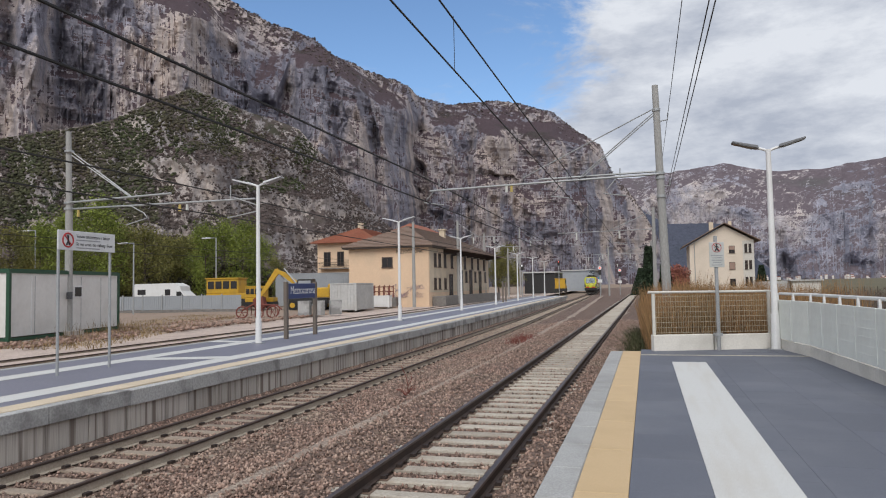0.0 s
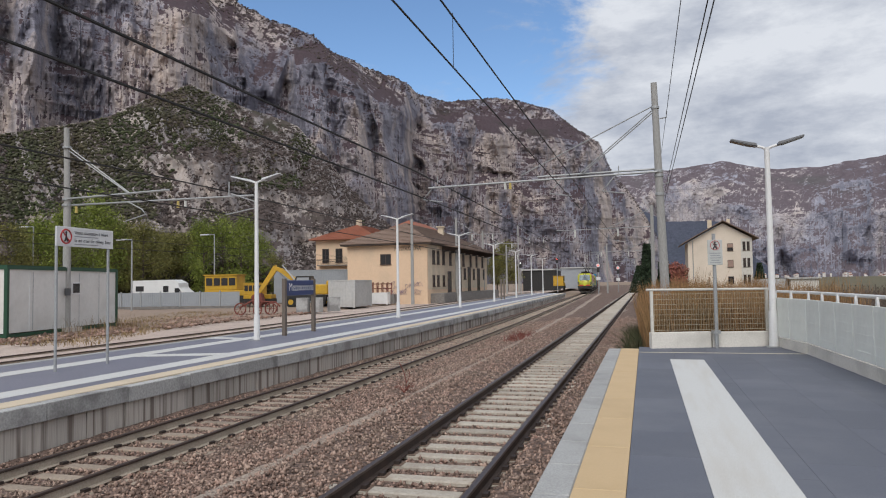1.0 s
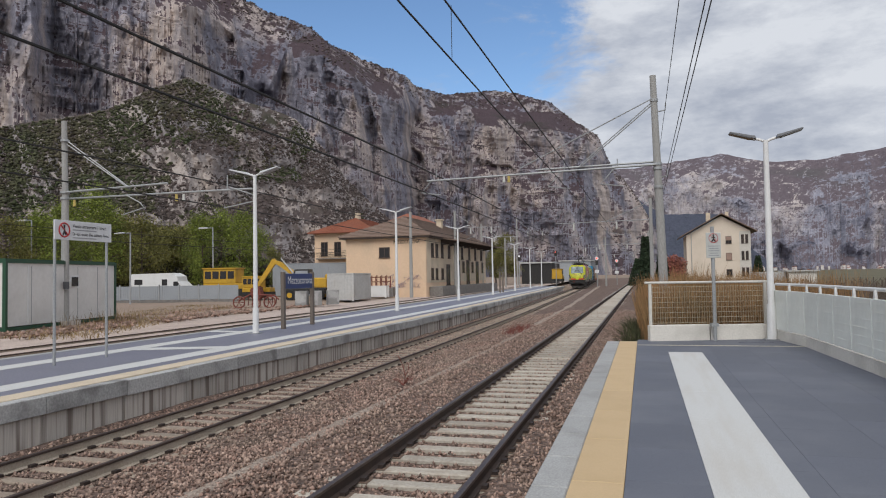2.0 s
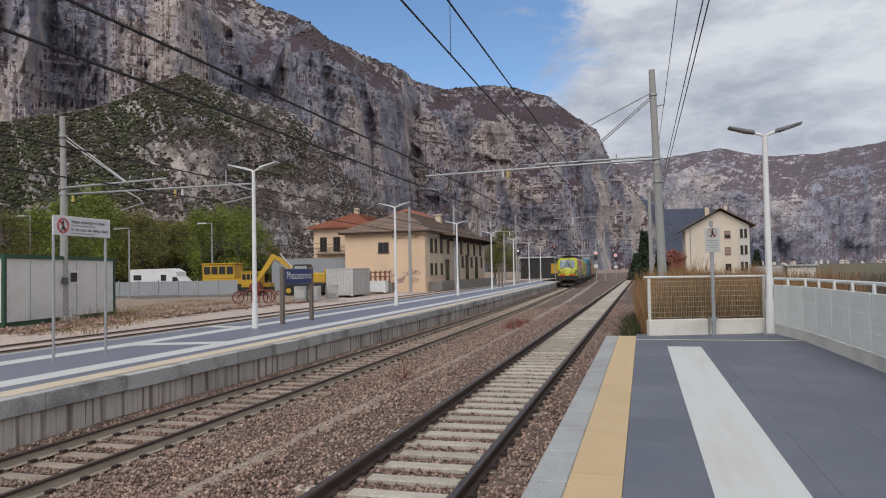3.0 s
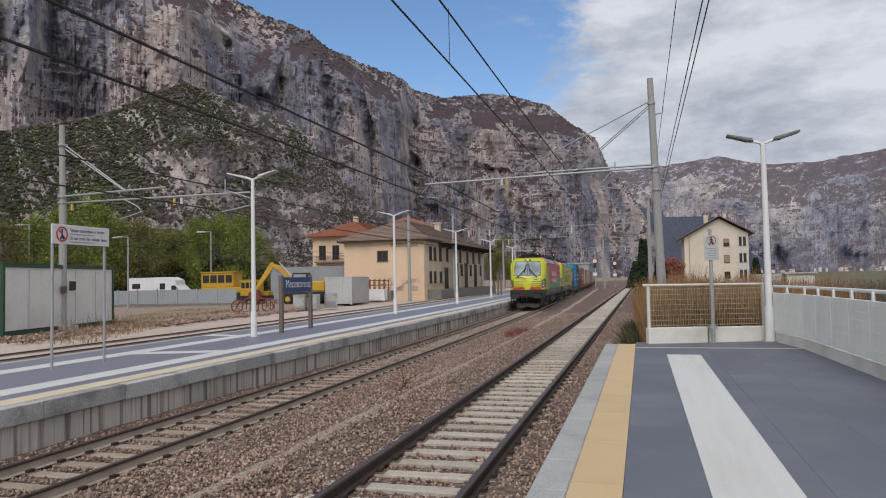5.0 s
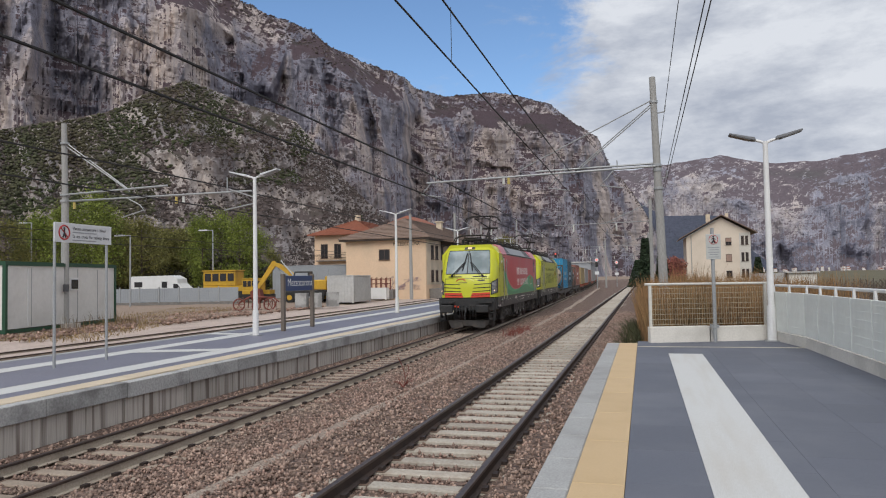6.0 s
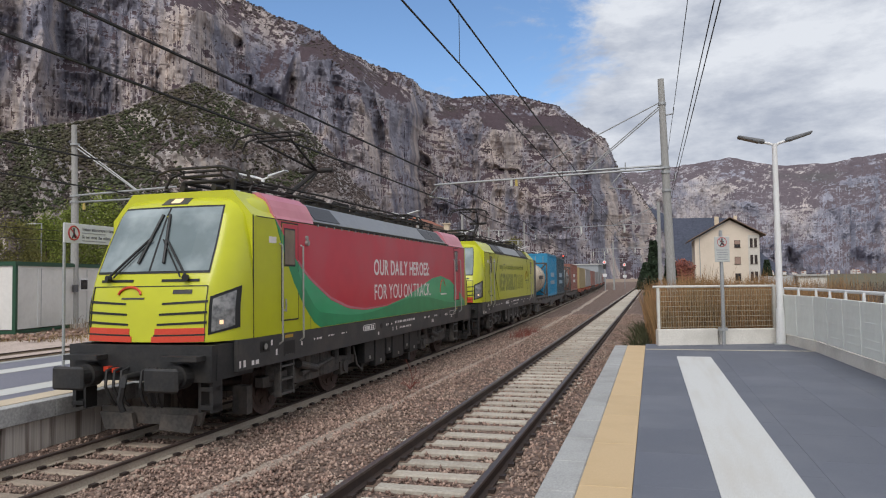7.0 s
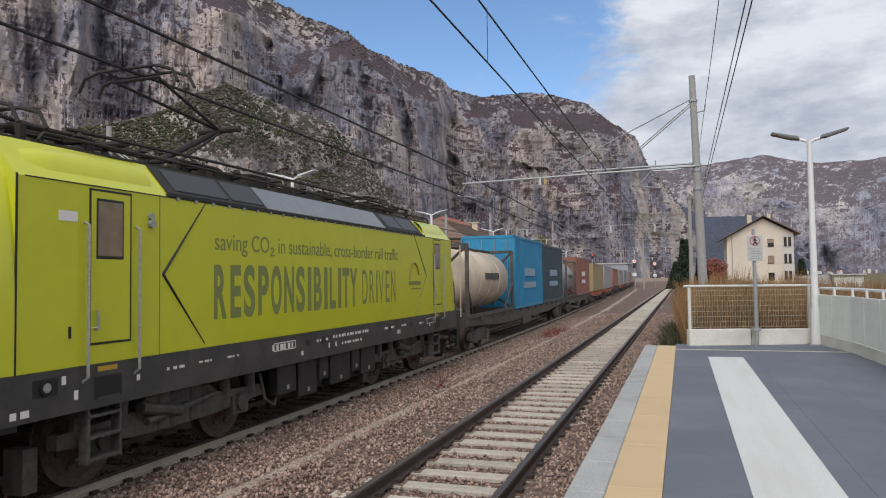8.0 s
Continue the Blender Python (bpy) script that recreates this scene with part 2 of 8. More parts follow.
def grid_ob(name, X, Y, Z, material, smooth=True):
    n, m = X.shape
    co = np.stack([X, Y, Z], -1).reshape(-1, 3)
    i = np.arange(n * m).reshape(n, m)
    q = np.stack([i[:-1, :-1], i[:-1, 1:], i[1:, 1:], i[1:, :-1]], -1).reshape(-1, 4)
    me = bpy.data.meshes.new(name)
    me.vertices.add(len(co))
    me.vertices.foreach_set("co", co.ravel())
    me.loops.add(q.size)
    me.loops.foreach_set("vertex_index", q.ravel())
    me.polygons.add(len(q))
    me.polygons.foreach_set("loop_start", np.arange(0, q.size, 4))
    me.polygons.foreach_set("use_smooth", np.full(len(q), smooth))
    me.update(calc_edges=True)
    me.validate()
    me.materials.append(material)
    return new(name, me)


# ------------------------------------------------------------------ ground
def build_ground():
    def steps(*runs):
        return np.concatenate([np.linspace(a, b, n, endpoint=False) for a, b, n in runs])
    xs = steps((-4900, -300, 16), (-300, -60, 24), (-60, -16.6, 44), (-16.6, 8, 50), (8, 60, 26), (60, 400, 20), (400, 4901, 16))
    ys = steps((-3000, -60, 12), (-60, 140, 130), (140, 600, 46), (600, 4700, 30))
    X, Y = np.meshgrid(xs, ys)
    sw = np.array([bend(y) for y in ys])[:, None]
    west = 0.62 * np.clip((-17.0 + sw - X) / 0.8, 0, 1) + 0.38 * np.clip((-24.4 + sw - X) / 1.4, 0, 1)
    Z = -0.75 + west * (Z_YARD + 0.72) + (fbm(X * 0.35, Y * 0.35, 4, 3) - 0.5) * 0.16
    Z += np.clip((X - 9) / 30, 0, 1) * 0.1
    far = np.clip((np.hypot(X, Y) - 250) / 600, 0, 1)
    Z += far * (fbm(X / 300, Y / 300, 3, 8) - 0.5) * 6
    g = grid_ob("ground", X, Y, Z, M_soil)
    tagged(g, "gravelly brown railway yard ground with dry grass patches", "ground", kind="structure")


build_ground()


# ------------------------------------------------------------------ mountains
def mountain_material(name, light, dark, warm, scrub, green, scrub_at=0.50, scale=1.0, green_amt=0.5, tall=1.0):
    m = bpy.data.materials.new(name)
    m.use_nodes = True
    nt = m.node_tree
    N, L = nt.nodes.new, nt.links.new
    bs = nt.nodes["Principled BSDF"]
    bs.inputs["Roughness"].default_value = 0.95
    bs.inputs["Specular IOR Level"].default_value = 0.1
    tc = N("ShaderNodeTexCoord")

    def noise_at(scale_xyz, detail=6, rough=0.6, dist=0.0):
        mp, n = N("ShaderNodeMapping"), N("ShaderNodeTexNoise")
        mp.inputs["Scale"].default_value = [s * scale for s in scale_xyz]
        n.inputs["Scale"].default_value, n.inputs["Detail"].default_value = 1.0, detail
        n.inputs["Roughness"].default_value, n.inputs["Distortion"].default_value = rough, dist
        L(tc.outputs["Object"], mp.inputs[0])
        L(mp.outputs[0], n.inputs["Vector"])
        return n.outputs["Fac"]

    def ramp(src, lo, hi):
        r = N("ShaderNodeMapRange")
        r.inputs["From Min"].default_value, r.inputs["From Max"].default_value = lo, hi
        L(src, r.inputs["Value"])
        return r.outputs[0]

    def mixed(fac, a, b):
        x = N("ShaderNodeMixRGB")
        L(fac, x.inputs[0])
        for k, c in ((1, a), (2, b)):
            if isinstance(c, tuple):
                x.inputs[k].default_value = (*c, 1)
            else:
                L(c, x.inputs[k])
        return x.outputs[0]

    def times(a, b, op="MULTIPLY"):
        x = N("ShaderNodeMath")
        x.operation = op
        for k, v in ((0, a), (1, b)):
            if isinstance(v, float):
                x.inputs[k].default_value = v
            else:
                L(v, x.inputs[k])
        return x.outputs[0]

    streak = ramp(noise_at((0.013, 0.013, 0.0032 * tall), 9, 0.66, 0.8), 0.36, 0.60)
    strata = ramp(noise_at((0.003, 0.003, 0.10), 5, 0.6, 1.2), 0.42, 0.60)
    patch = ramp(noise_at((0.0050, 0.0050, 0.0040), 9, 0.66, 0.6), 0.46, 0.58)
    grain = ramp(noise_at((0.10, 0.10, 0.08), 6, 0.7), 0.35, 0.65)
    rock = mixed(streak, dark, light)
    rock = mixed(times(strata, 0.16), rock, tuple(c * 0.55 for c in dark))
    rock = mixed(times(times(patch, ramp(streak, -0.5, 1.0)), 0.9), rock, warm)
    rock = mixed(times(patch, 0.30), rock, tuple(c * 0.88 for c in warm))
    rock = mixed(times(grain, 0.14), rock, tuple(c * 0.6 for c in dark))
    beds = ramp(noise_at((0.006, 0.006, 0.42), 4, 0.55, 0.5), 0.57, 0.63)
    rock = mixed(times(beds, 0.25), rock, tuple(c * 0.45 for c in dark))
    cracks = ramp(noise_at((0.13, 0.13, 0.012 * tall), 5, 0.6, 1.0), 0.58, 0.66)
    rock = mixed(times(cracks, 0.30), rock, tuple(c * 0.45 for c in dark))
    slabs = ramp(noise_at((0.030, 0.030, 0.045), 8, 0.7, 0.3), 0.52, 0.60)
    rock = mixed(times(slabs, 0.16), rock, tuple(min(1.0, c * 1.25) for c in light))
    geo, sep = N("ShaderNodeNewGeometry"), N("ShaderNodeSeparateXYZ")
    L(geo.outputs["Normal"], sep.inputs[0])
    blotch = noise_at((0.035, 0.035, 0.06), 10, 0.72)
    lie = times(sep.outputs["Z"], times(times(blotch, 0.5, "SUBTRACT"), 2.0), "ADD")
    veg = ramp(lie, scrub_at - 0.06, scrub_at + 0.10)
    tuft = ramp(noise_at((0.10, 0.10, 0.12), 8, 0.75), 0.42, 0.60)
    gmask = times(ramp(noise_at((0.006, 0.006, 0.012), 5, 0.6), 0.62 - green_amt * 0.3, 0.74 - green_amt * 0.3), 0.9)
    plant = mixed(gmask, scrub, green)
    plant = mixed(times(tuft, 0.45), plant, tuple(c * 0.55 for c in scrub))
    col = mixed(veg, rock, plant)
    L(col, bs.inputs["Base Color"])
    bu = N("ShaderNodeBump")
    bu.inputs["Strength"].default_value, bu.inputs["Distance"].default_value = 0.35, 4.0
    hmix = times(noise_at((0.05, 0.05, 0.02), 9, 0.72, 0.4), noise_at((0.16, 0.16, 0.2), 6, 0.7), "ADD")
    L(hmix, bu.inputs["Height"])
    L(bu.outputs[0], bs.inputs["Normal"])
    return m


def mountain(name, material, knots, az, rows, steep, shape, seed, label, jag=0.5, rough=6.0, lift=0.0):
    """A mountain side seen from the valley. knots: azimuth, crest elevation (degrees), crest distance (m).
    steep gives the run over the rise and shape the relief in metres, both by azimuth, elevation, length and height."""
    k = np.array(knots)
    dist = np.interp(az, k[:, 0], k[:, 2])
    lat = np.cumsum(np.gradient(az)) * np.radians(1.0) * dist.mean()
    el = np.interp(az, k[:, 0], k[:, 1]) + lift + (fbm(lat / 90, lat * 0, 6, seed, 0.55) - 0.5) * jag * 2
    top = dist * np.tan(np.radians(np.maximum(el, 0.2)))
    A, V = np.meshgrid(az, np.linspace(0, 1, rows), indexing="ij")
    TOP, DIST, LAT = top[:, None], dist[:, None], lat[:, None] + 0 * V
    Zm = V * TOP
    E = np.degrees(np.arctan(Zm / DIST))
    run = steep(A, E, V, LAT, Zm) * (TOP / (rows - 1))
    rel = np.cumsum(run[:, ::-1], 1)[:, ::-1]
    grit = (fbm(LAT / 14, Zm / 14, 5, seed + 3, 0.62) - 0.5) * rough
    R = DIST - rel - shape(A, E, V, LAT, Zm) - grit
    Zw = Zm * R / DIST - 2
    Ar = np.radians(A)
    ob = grid_ob(name, R * np.sin(Ar), R * np.cos(Ar), Zw, material, False)
    tagged(ob, label, "mountain", kind="structure")
    return az, R, Zw


def curve_at(x, pairs):
    p = np.array(pairs)
    return np.interp(x, p[:, 0], p[:, 1])


def step_up(x, soft):
    return 1 / (1 + np.exp(-np.clip(x / soft, -40, 40)))


def crag(u, v, seed, octaves=4):
    """Sharp ribs and clefts."""
    return np.maximum(1 - np.abs(fbm(u, v, octaves, seed, 0.55) - 0.5) * 4, -0.1)


WALL_TOP = ((-80, 22), (-40, 22), (-34, 20.6), (-32, 19), (-31, 15.6), (-29, 14.6), (-27.7, 17.6), (-25, 18.0), (-23.5, 16.9), (-21, 15.2), (-19, 14.3), (-18, 13.2),
            (-17, 12.6), (-14, 12.9), (-13, 12.6), (-10, 12.2), (-7, 12.0), (-5, 11.6), (-3, 10.2), (-2, 8), (2, 0.3))
WALL_FOOT = ((-80, 9), (-40, 9), (-36, 11), (-30, 10), (-26, 8.5), (-22, 6.6), (-18, 5.6), (-14, 5.2), (-10, 4.6), (-6, 4), (-3, 3), (0, 2), (2, 0))


def massif_steep(A, E, V, LAT, Zm):
    wt, wf = curve_at(A, WALL_TOP), curve_at(A, WALL_FOOT)
    wt = wt + (fbm(LAT / 60, Zm * 0, 4, 14) - 0.5) * 1.6
    wf = wf + (fbm(LAT / 110, Zm * 0, 4, 15) - 0.5) * 2.4
    shelf = fbm(LAT / 210 + 0.004 * Zm, Zm / 15, 4, 16)
    wall = np.where(shelf > 0.585, 1.25, 0.07 + 0.25 * fbm(LAT / 50, Zm / 50, 3, 17))
    apron = np.where(fbm(LAT / 130, Zm / 22, 4, 18) > 0.53, 0.25, 1.35)
    cap = 1.25 + (fbm(LAT / 40, Zm / 25, 4, 19) - 0.5) * 2.2
    up, low = step_up(E - wt, 0.12), step_up(wf - E, 0.15)
    return np.maximum(0.03, wall * (1 - up) * (1 - low) + cap * up + apron * low)


def massif_shape(A, E, V, LAT, Zm):
    wt, wf = curve_at(A, WALL_TOP), curve_at(A, WALL_FOOT)
    below = np.clip((wt + 0.9 - E) / 1.3, 0, 1)
    face = below * np.clip((E - wf + 2.6) / 2.6, 0, 1)
    W = A + (fbm(Zm / 70, A / 4, 4, 24) - 0.5) * 1.3
    W = W + 0.07 * (E - 12) * np.sin(A * 0.7)
    out = 2.1 * curve_at(W, ((-80, 0), (-50, 0), (-46, 30), (-43, -15), (-41.2, 0), (-38.4, 60), (-35.8, 110), (-33, 75), (-31.5, -5), (-30, -40), (-28.9, -50), (-27.4, 15), (-25.4, 70), (-22.5, 105),
                              (-20.3, 75), (-18.5, 10), (-17.9, -60), (-17.1, -25), (-15.2, 15), (-13.6, -15), (-13.1, 35), (-11.9, 60), (-10.4, 25), (-9.7, 5), (-7.9, 55), (-6.2, 95), (-4.2, 70),
                              (-2.6, 0), (2, -60)))
    base = out
    for a0, width, deep, lo in ((-44.0, 1.0, 40, 9), (-38.4, 0.7, 30, 13), (-34.6, 0.5, 26, 12), (-24.6, 0.5, 26, 8), (-21.2, 0.6, 32, 7),
                            (-15.2, 0.5, 28, 5), (-10.4, 0.6, 34, 8.5), (-5.6, 0.6, 36, 5), (-3.6, 0.5, 30, 4)):
        out = out - deep * np.exp(-((W - a0) / width) ** 2) * np.clip((E - lo) / 1.0, 0, 1) * (0.35 + fbm(E * 1.3, A * 0 + a0, 3, 28))
    # caves and overhangs
    for a0, e0, wa, we, deep in ((-11.2, 8.7, 1.5, 0.55, 34), (-16.1, 5.9, 1.0, 0.7, 24), (-7.0, 6.6, 0.8, 0.4, 14), (-4.6, 8.3, 0.7, 0.5, 14), (-22.6, 9.4, 0.6, 0.9, 10), (-9.0, 5.9, 0.9, 0.35, 14)):
        J = E - e0 + (fbm(LAT / 25, Zm / 25, 4, 29) - 0.5) * 1.1 + 0.25 * (A - a0)
        q = ((A - a0) / wa) ** 2 + (np.where(J > 0, 1.6, 0.75) * J / we) ** 2
        out = out - deep * np.exp(-q ** 2)
    big = crag((LAT + 0.25 * Zm) / 110, Zm / 420, 21)
    mid = crag((LAT - 0.3 * Zm) / 42, Zm / 120, 22)
    fin = crag((LAT + 0.15 * Zm) / 15, Zm / 40, 23)
    beds = fbm(LAT / 90, Zm / 7, 3, 26) - 0.5
    return below * (base + 40 * big) + face * (out - base + 14 * big + 22 * mid + 6 * fin + 7 * beds) + (1 - face) * (9 * mid + 10 * crag(LAT / 70, Zm / 200, 27))


def spur_steep(A, E, V, LAT, Zm):
    n1 = (fbm(LAT / 90, Zm / 60, 4, 34) - 0.5) * 2
    band = np.zeros_like(A)
    for line, half, a0, a1 in ((((-42, 8.6), (-37, 9.6), (-33, 9.3), (-29, 10.0), (-26, 9.3)), 0.55, -39, -25.5), (((-34, 7.0), (-30, 7.2), (-25, 6.6), (-21, 5.8)), 0.5, -33.5, -20),
                           (((-48, 5.2), (-40, 5.0), (-33, 4.2), (-24, 4.0)), 0.35, -47, -23), (((-40, 11.4), (-33, 12.2), (-30, 11.4)), 0.22, -38, -30)):
        d = np.abs(E - curve_at(A, line) - n1 * 0.9)
        band = np.maximum(band, step_up(half * (0.5 + 1.2 * fbm(LAT / 45, Zm * 0, 3, 35)) - d, 0.06) * step_up(A - a0, 0.5) * step_up(a1 - A, 0.5))
    slope_run = 1.35 + (fbm(LAT / 50, Zm / 40, 4, 36) - 0.5) * 1.8
    return np.maximum(0.05, slope_run * (1 - band) + 0.10 * band)


def spur_shape(A, E, V, LAT, Zm):
    return 26 * crag(LAT / 150, Zm / 500, 31) + 14 * crag((LAT + 0.4 * Zm) / 48, Zm / 110, 32) + 5 * crag(LAT / 15, Zm / 26, 33)


def range_steep(A, E, V, LAT, Zm):
    wt = 6.3 + 1.0 * np.sin(A * 0.55) + (fbm(LAT / 300, Zm * 0, 4, 54) - 0.5) * 3.0
    wf = 2.9 + (fbm(LAT / 350, Zm * 0, 4, 55) - 0.5) * 2.0
    shelf = fbm(LAT / 420 + 0.006 * Zm, (Zm - 0.22 * LAT) / 42, 4, 56)
    wall = np.where(shelf > 0.53, 1.3, 0.25)
    up, low = step_up(E - wt, 0.15), step_up(wf - E, 0.15)
    return wall * (1 - up) * (1 - low) + 1.6 * up + np.where(fbm(LAT / 200, Zm / 50, 4, 58) > 0.56, 0.3, 1.5) * low


def range_shape(A, E, V, LAT, Zm):
    W = A + (fbm(Zm / 160, A / 3, 4, 59) - 0.5) * 0.9
    out = 150 * crag((LAT + 0.5 * Zm) / 520, Zm / 900, 51) + 40 * crag((LAT - 0.4 * Zm) / 130, Zm / 320, 52) + 16 * crag(LAT / 40, Zm / 90, 53)
    for a0, width, deep, lean in ((1.0, 0.4, 90, -0.55), (8.9, 0.35, 45, -0.3), (4.9, 0.6, 40, 0.4), (12.0, 0.5, 40, -0.5), (14.6, 0.5, 35, 0.3)):
        out = out - deep * np.exp(-((W - a0 - lean * (E - 5)) / width) ** 2) * np.clip((7.4 - E) / 1.2, 0, 1)
    return out * np.clip(1.3 - V, 0.25, 1)


def hill_steep(A, E, V, LAT, Zm):
    return 1.5 + 0 * A


def hill_shape(A, E, V, LAT, Zm):
    return 40 * crag(LAT / 200, Zm / 400, 72)


# grey limestone tones pushed towards violet-blue to carry the air's haze
M_cliff = mountain_material("limestone_cliff_haze_tint", (0.335, 0.325, 0.372), (0.132, 0.130, 0.168), (0.58, 0.485, 0.425), (0.082, 0.060, 0.068), (0.052, 0.05, 0.043), 0.53, 1.0, 0.12)
M_spur = mountain_material("wooded_scree", (0.44, 0.405, 0.40), (0.19, 0.172, 0.175), (0.58, 0.50, 0.44), (0.112, 0.09, 0.085), (0.05, 0.052, 0.034), 0.50, 1.6, 0.3)
# distance haze is mixed into these rock tones: paler and bluer
M_range = mountain_material("far_limestone_haze_tint", (0.385, 0.385, 0.44), (0.19, 0.192, 0.245), (0.60, 0.53, 0.49), (0.145, 0.12, 0.135), (0.115, 0.11, 0.112), 0.60, 0.45, 0.15, 4.0)
# cloud shadow and haze put into the hill's colour as dark slate blue
M_saddle = mountain_material("wooded_hill_cloud_shadow", (0.10, 0.115, 0.155), (0.08, 0.09, 0.122), (0.12, 0.12, 0.145), (0.082, 0.09, 0.122), (0.072, 0.082, 0.108), 0.1)

MASSIF = [(-80, 24, 1150), (-62, 24.5, 1200), (-48, 24.5, 1300), (-41, 24, 1350), (-36, 22.8, 1400), (-33.5, 21.5, 1450), (-29.4, 20.0, 1480), (-26.1, 18.9, 1500), (-24.1, 17.5, 1540),
          (-22.5, 17.1, 1580), (-18.6, 15.7, 1680), (-17.5, 14.7, 1800), (-15.0, 14.1, 1880), (-12.2, 14.2, 1940), (-9.5, 14.0, 2000),
          (-7.0, 13.3, 2060), (-4.6, 11.5, 2100), (-3.2, 10.5, 2130), (-2.4, 8.4, 2170), (-1.2, 6.6, 2200), (0.2, 4.4, 2250), (1.2, 2.4, 2280), (2.0, 0.4, 2300)]
SPUR = [(-80, 9, 860), (-60, 10, 880), (-48, 11, 900), (-43.8, 12.0, 920), (-41.2, 12.7, 940), (-38, 14.4, 960), (-35.3, 15.6, 980), (-33, 14.9, 990), (-30.7, 13.9, 1000), (-27.2, 12.6, 1020),
        (-25, 10.3, 1040), (-23.3, 8.1, 1060), (-20.6, 5.6, 1090), (-17.0, 2.2, 1120), (-13, 0.4, 1150)]
RANGE = [(-8, 8.0, 4000), (-2.1, 7.9, 4000), (1.7, 8.2, 4050), (5.8, 8.6, 4100), (9.6, 7.8, 4150), (12.2, 7.7, 4150), (16.3, 8.1, 4100), (22, 8.8, 4000), (34, 9, 3900), (60, 8, 3800)]
SADDLE = [(-3, 7.8, 3000), (-1.7, 6.9, 3000), (0.4, 5.3, 2950), (1.6, 4.6, 2950), (4, 4.5, 2950), (6.1, 4.4, 2900), (7.9, 1.6, 2850), (9.5, 0.3, 2800)]
def fan(*runs):
    return np.concatenate([np.arange(a, b, d) for a, b, d in runs])


massif = mountain("mountain_massif", M_cliff, MASSIF, fan((-80, -51, 0.4), (-51, 2.0, 0.07)), 270, massif_steep, massif_shape, 11, "grey and beige limestone cliffs with brown scrub on the ledges", 0.45, 6.0, 0.55)
spur = mountain("mountain_spur", M_spur, SPUR, fan((-80, -51, 0.5), (-51, -13, 0.08)), 170, spur_steep, spur_shape, 31, "steep rocky slope with green and brown scrub below the cliffs", 0.4, 7.0)
mountain("mountain_range", M_range, RANGE, fan((-8, 20, 0.055), (20, 60, 0.3)), 170, range_steep, range_shape, 51, "limestone range across the valley with haze painted into its rock colour", 0.16, 16.0, 0.22)
mountain("mountain_saddle", M_saddle, SADDLE, fan((-3, 9.5, 0.06)), 60, hill_steep, hill_shape, 71, "wooded hill at the foot of the range, coloured as under cloud shadow", 0.12, 14.0)


# ------------------------------------------------------------------ tracks
RAIL_HEAD = [(-0.036, -0.038), (-0.036, -0.006), (-0.028, 0.0), (0.028, 0.0), (0.036, -0.006), (0.036, -0.038)]
RAIL_WEB = [(-0.07, -0.172), (-0.07, -0.160), (-0.012, -0.145), (-0.012, -0.04), (0.012, -0.04), (0.012, -0.145), (0.07, -0.160), (0.07, -0.172)]


M_seat = mat("rust_stained_rail_seat", (0.16, 0.105, 0.075), (0.11, 0.072, 0.052), 0.9, fine=25, coarse=4, bump=0.2, stain=(0.22, 0.17, 0.13), stain_amt=0.6, still=True)


def sleeper_mesh(concrete):
    bm = B()
    prism(bm, [(-0.135, -0.40), (0.135, -0.40), (0.12, -0.188), (0.095, -0.172), (-0.095, -0.172), (-0.12, -0.188)], "x", -1.25, 1.25)
    me = bpy.data.meshes.new("sleeper")
    for s in (-1, 1):
        for u in (-0.105, 0.105):
            box(bm, s * 0.753 + u - 0.035, -0.06, -0.173, s * 0.753 + u + 0.035, 0.06, -0.125)
    for s in (-1, 1):
        box(bm, s * 0.753 - 0.19, -0.115, -0.1735, s * 0.753 + 0.19, 0.115, -0.1685)
    bm.to_mesh(me)
    bm.free()
    me.materials.append(concrete)
    me.materials.append(M_clip)
    me.materials.append(M_seat)
    for p in me.polygons:
        if p.index >= 8:
            p.material_index = 1 if p.index < 32 else 2
    return me


SLEEPER = sleeper_mesh(M_sleeper)
OLD_SLEEPER = sleeper_mesh(mat("dusty_old_sleeper", (0.335, 0.275, 0.215), (0.255, 0.205, 0.16), 0.95, fine=25, coarse=3, bump=0.3, dist=0.006, stain=(0.17, 0.125, 0.095), stain_amt=0.6, rand=0.2, still=True))


def track(name, label, xc, z, y0, y1, curved, web, y_sleepers, head):
    t = empty(name)
    tagged(t, label, "railway track", kind="structure")
    for s in (-0.753, 0.753):
        path = course(xc, z, y0, y1) if curved else [(xc, y0, z), (xc, y1, z)]
        part("rail", sweep(B(), [(u + s, w) for u, w in RAIL_HEAD], path), head, t, "worn steel running rail")
        part("rail_web", sweep(B(), [(u + s, w) for u, w in RAIL_WEB], path), web, t)
    y = y_sleepers[0]
    k = 0
    while y < y_sleepers[1]:
        x = xc + (bend(y) if curved else 0)
        data_ob("sleeper", OLD_SLEEPER if curved else SLEEPER, t, pose(x, y, z, 0, 0, math.degrees(slope(y)) if curved else random.uniform(-0.4, 0.4)))
        y += 0.6
        k += 1
    return t


track("track_main", "concrete-sleepered main line track with dark rusty rails", X_RIGHT, 0.0, -30, 420, False, M_rail, (-8.0, 168), M_railtop)
track("track_loop", "concrete-sleepered track beside the island platform", X_LEFT, Z_LEFT, -30, 520, True, M_raildust, (-8.0, 168), M_rail)
track("track_yard", "dusty yard track behind the island platform", X_THIRD, Z_THIRD, -30, 420, True, M_raildust, (8.0, 110), M_rail)


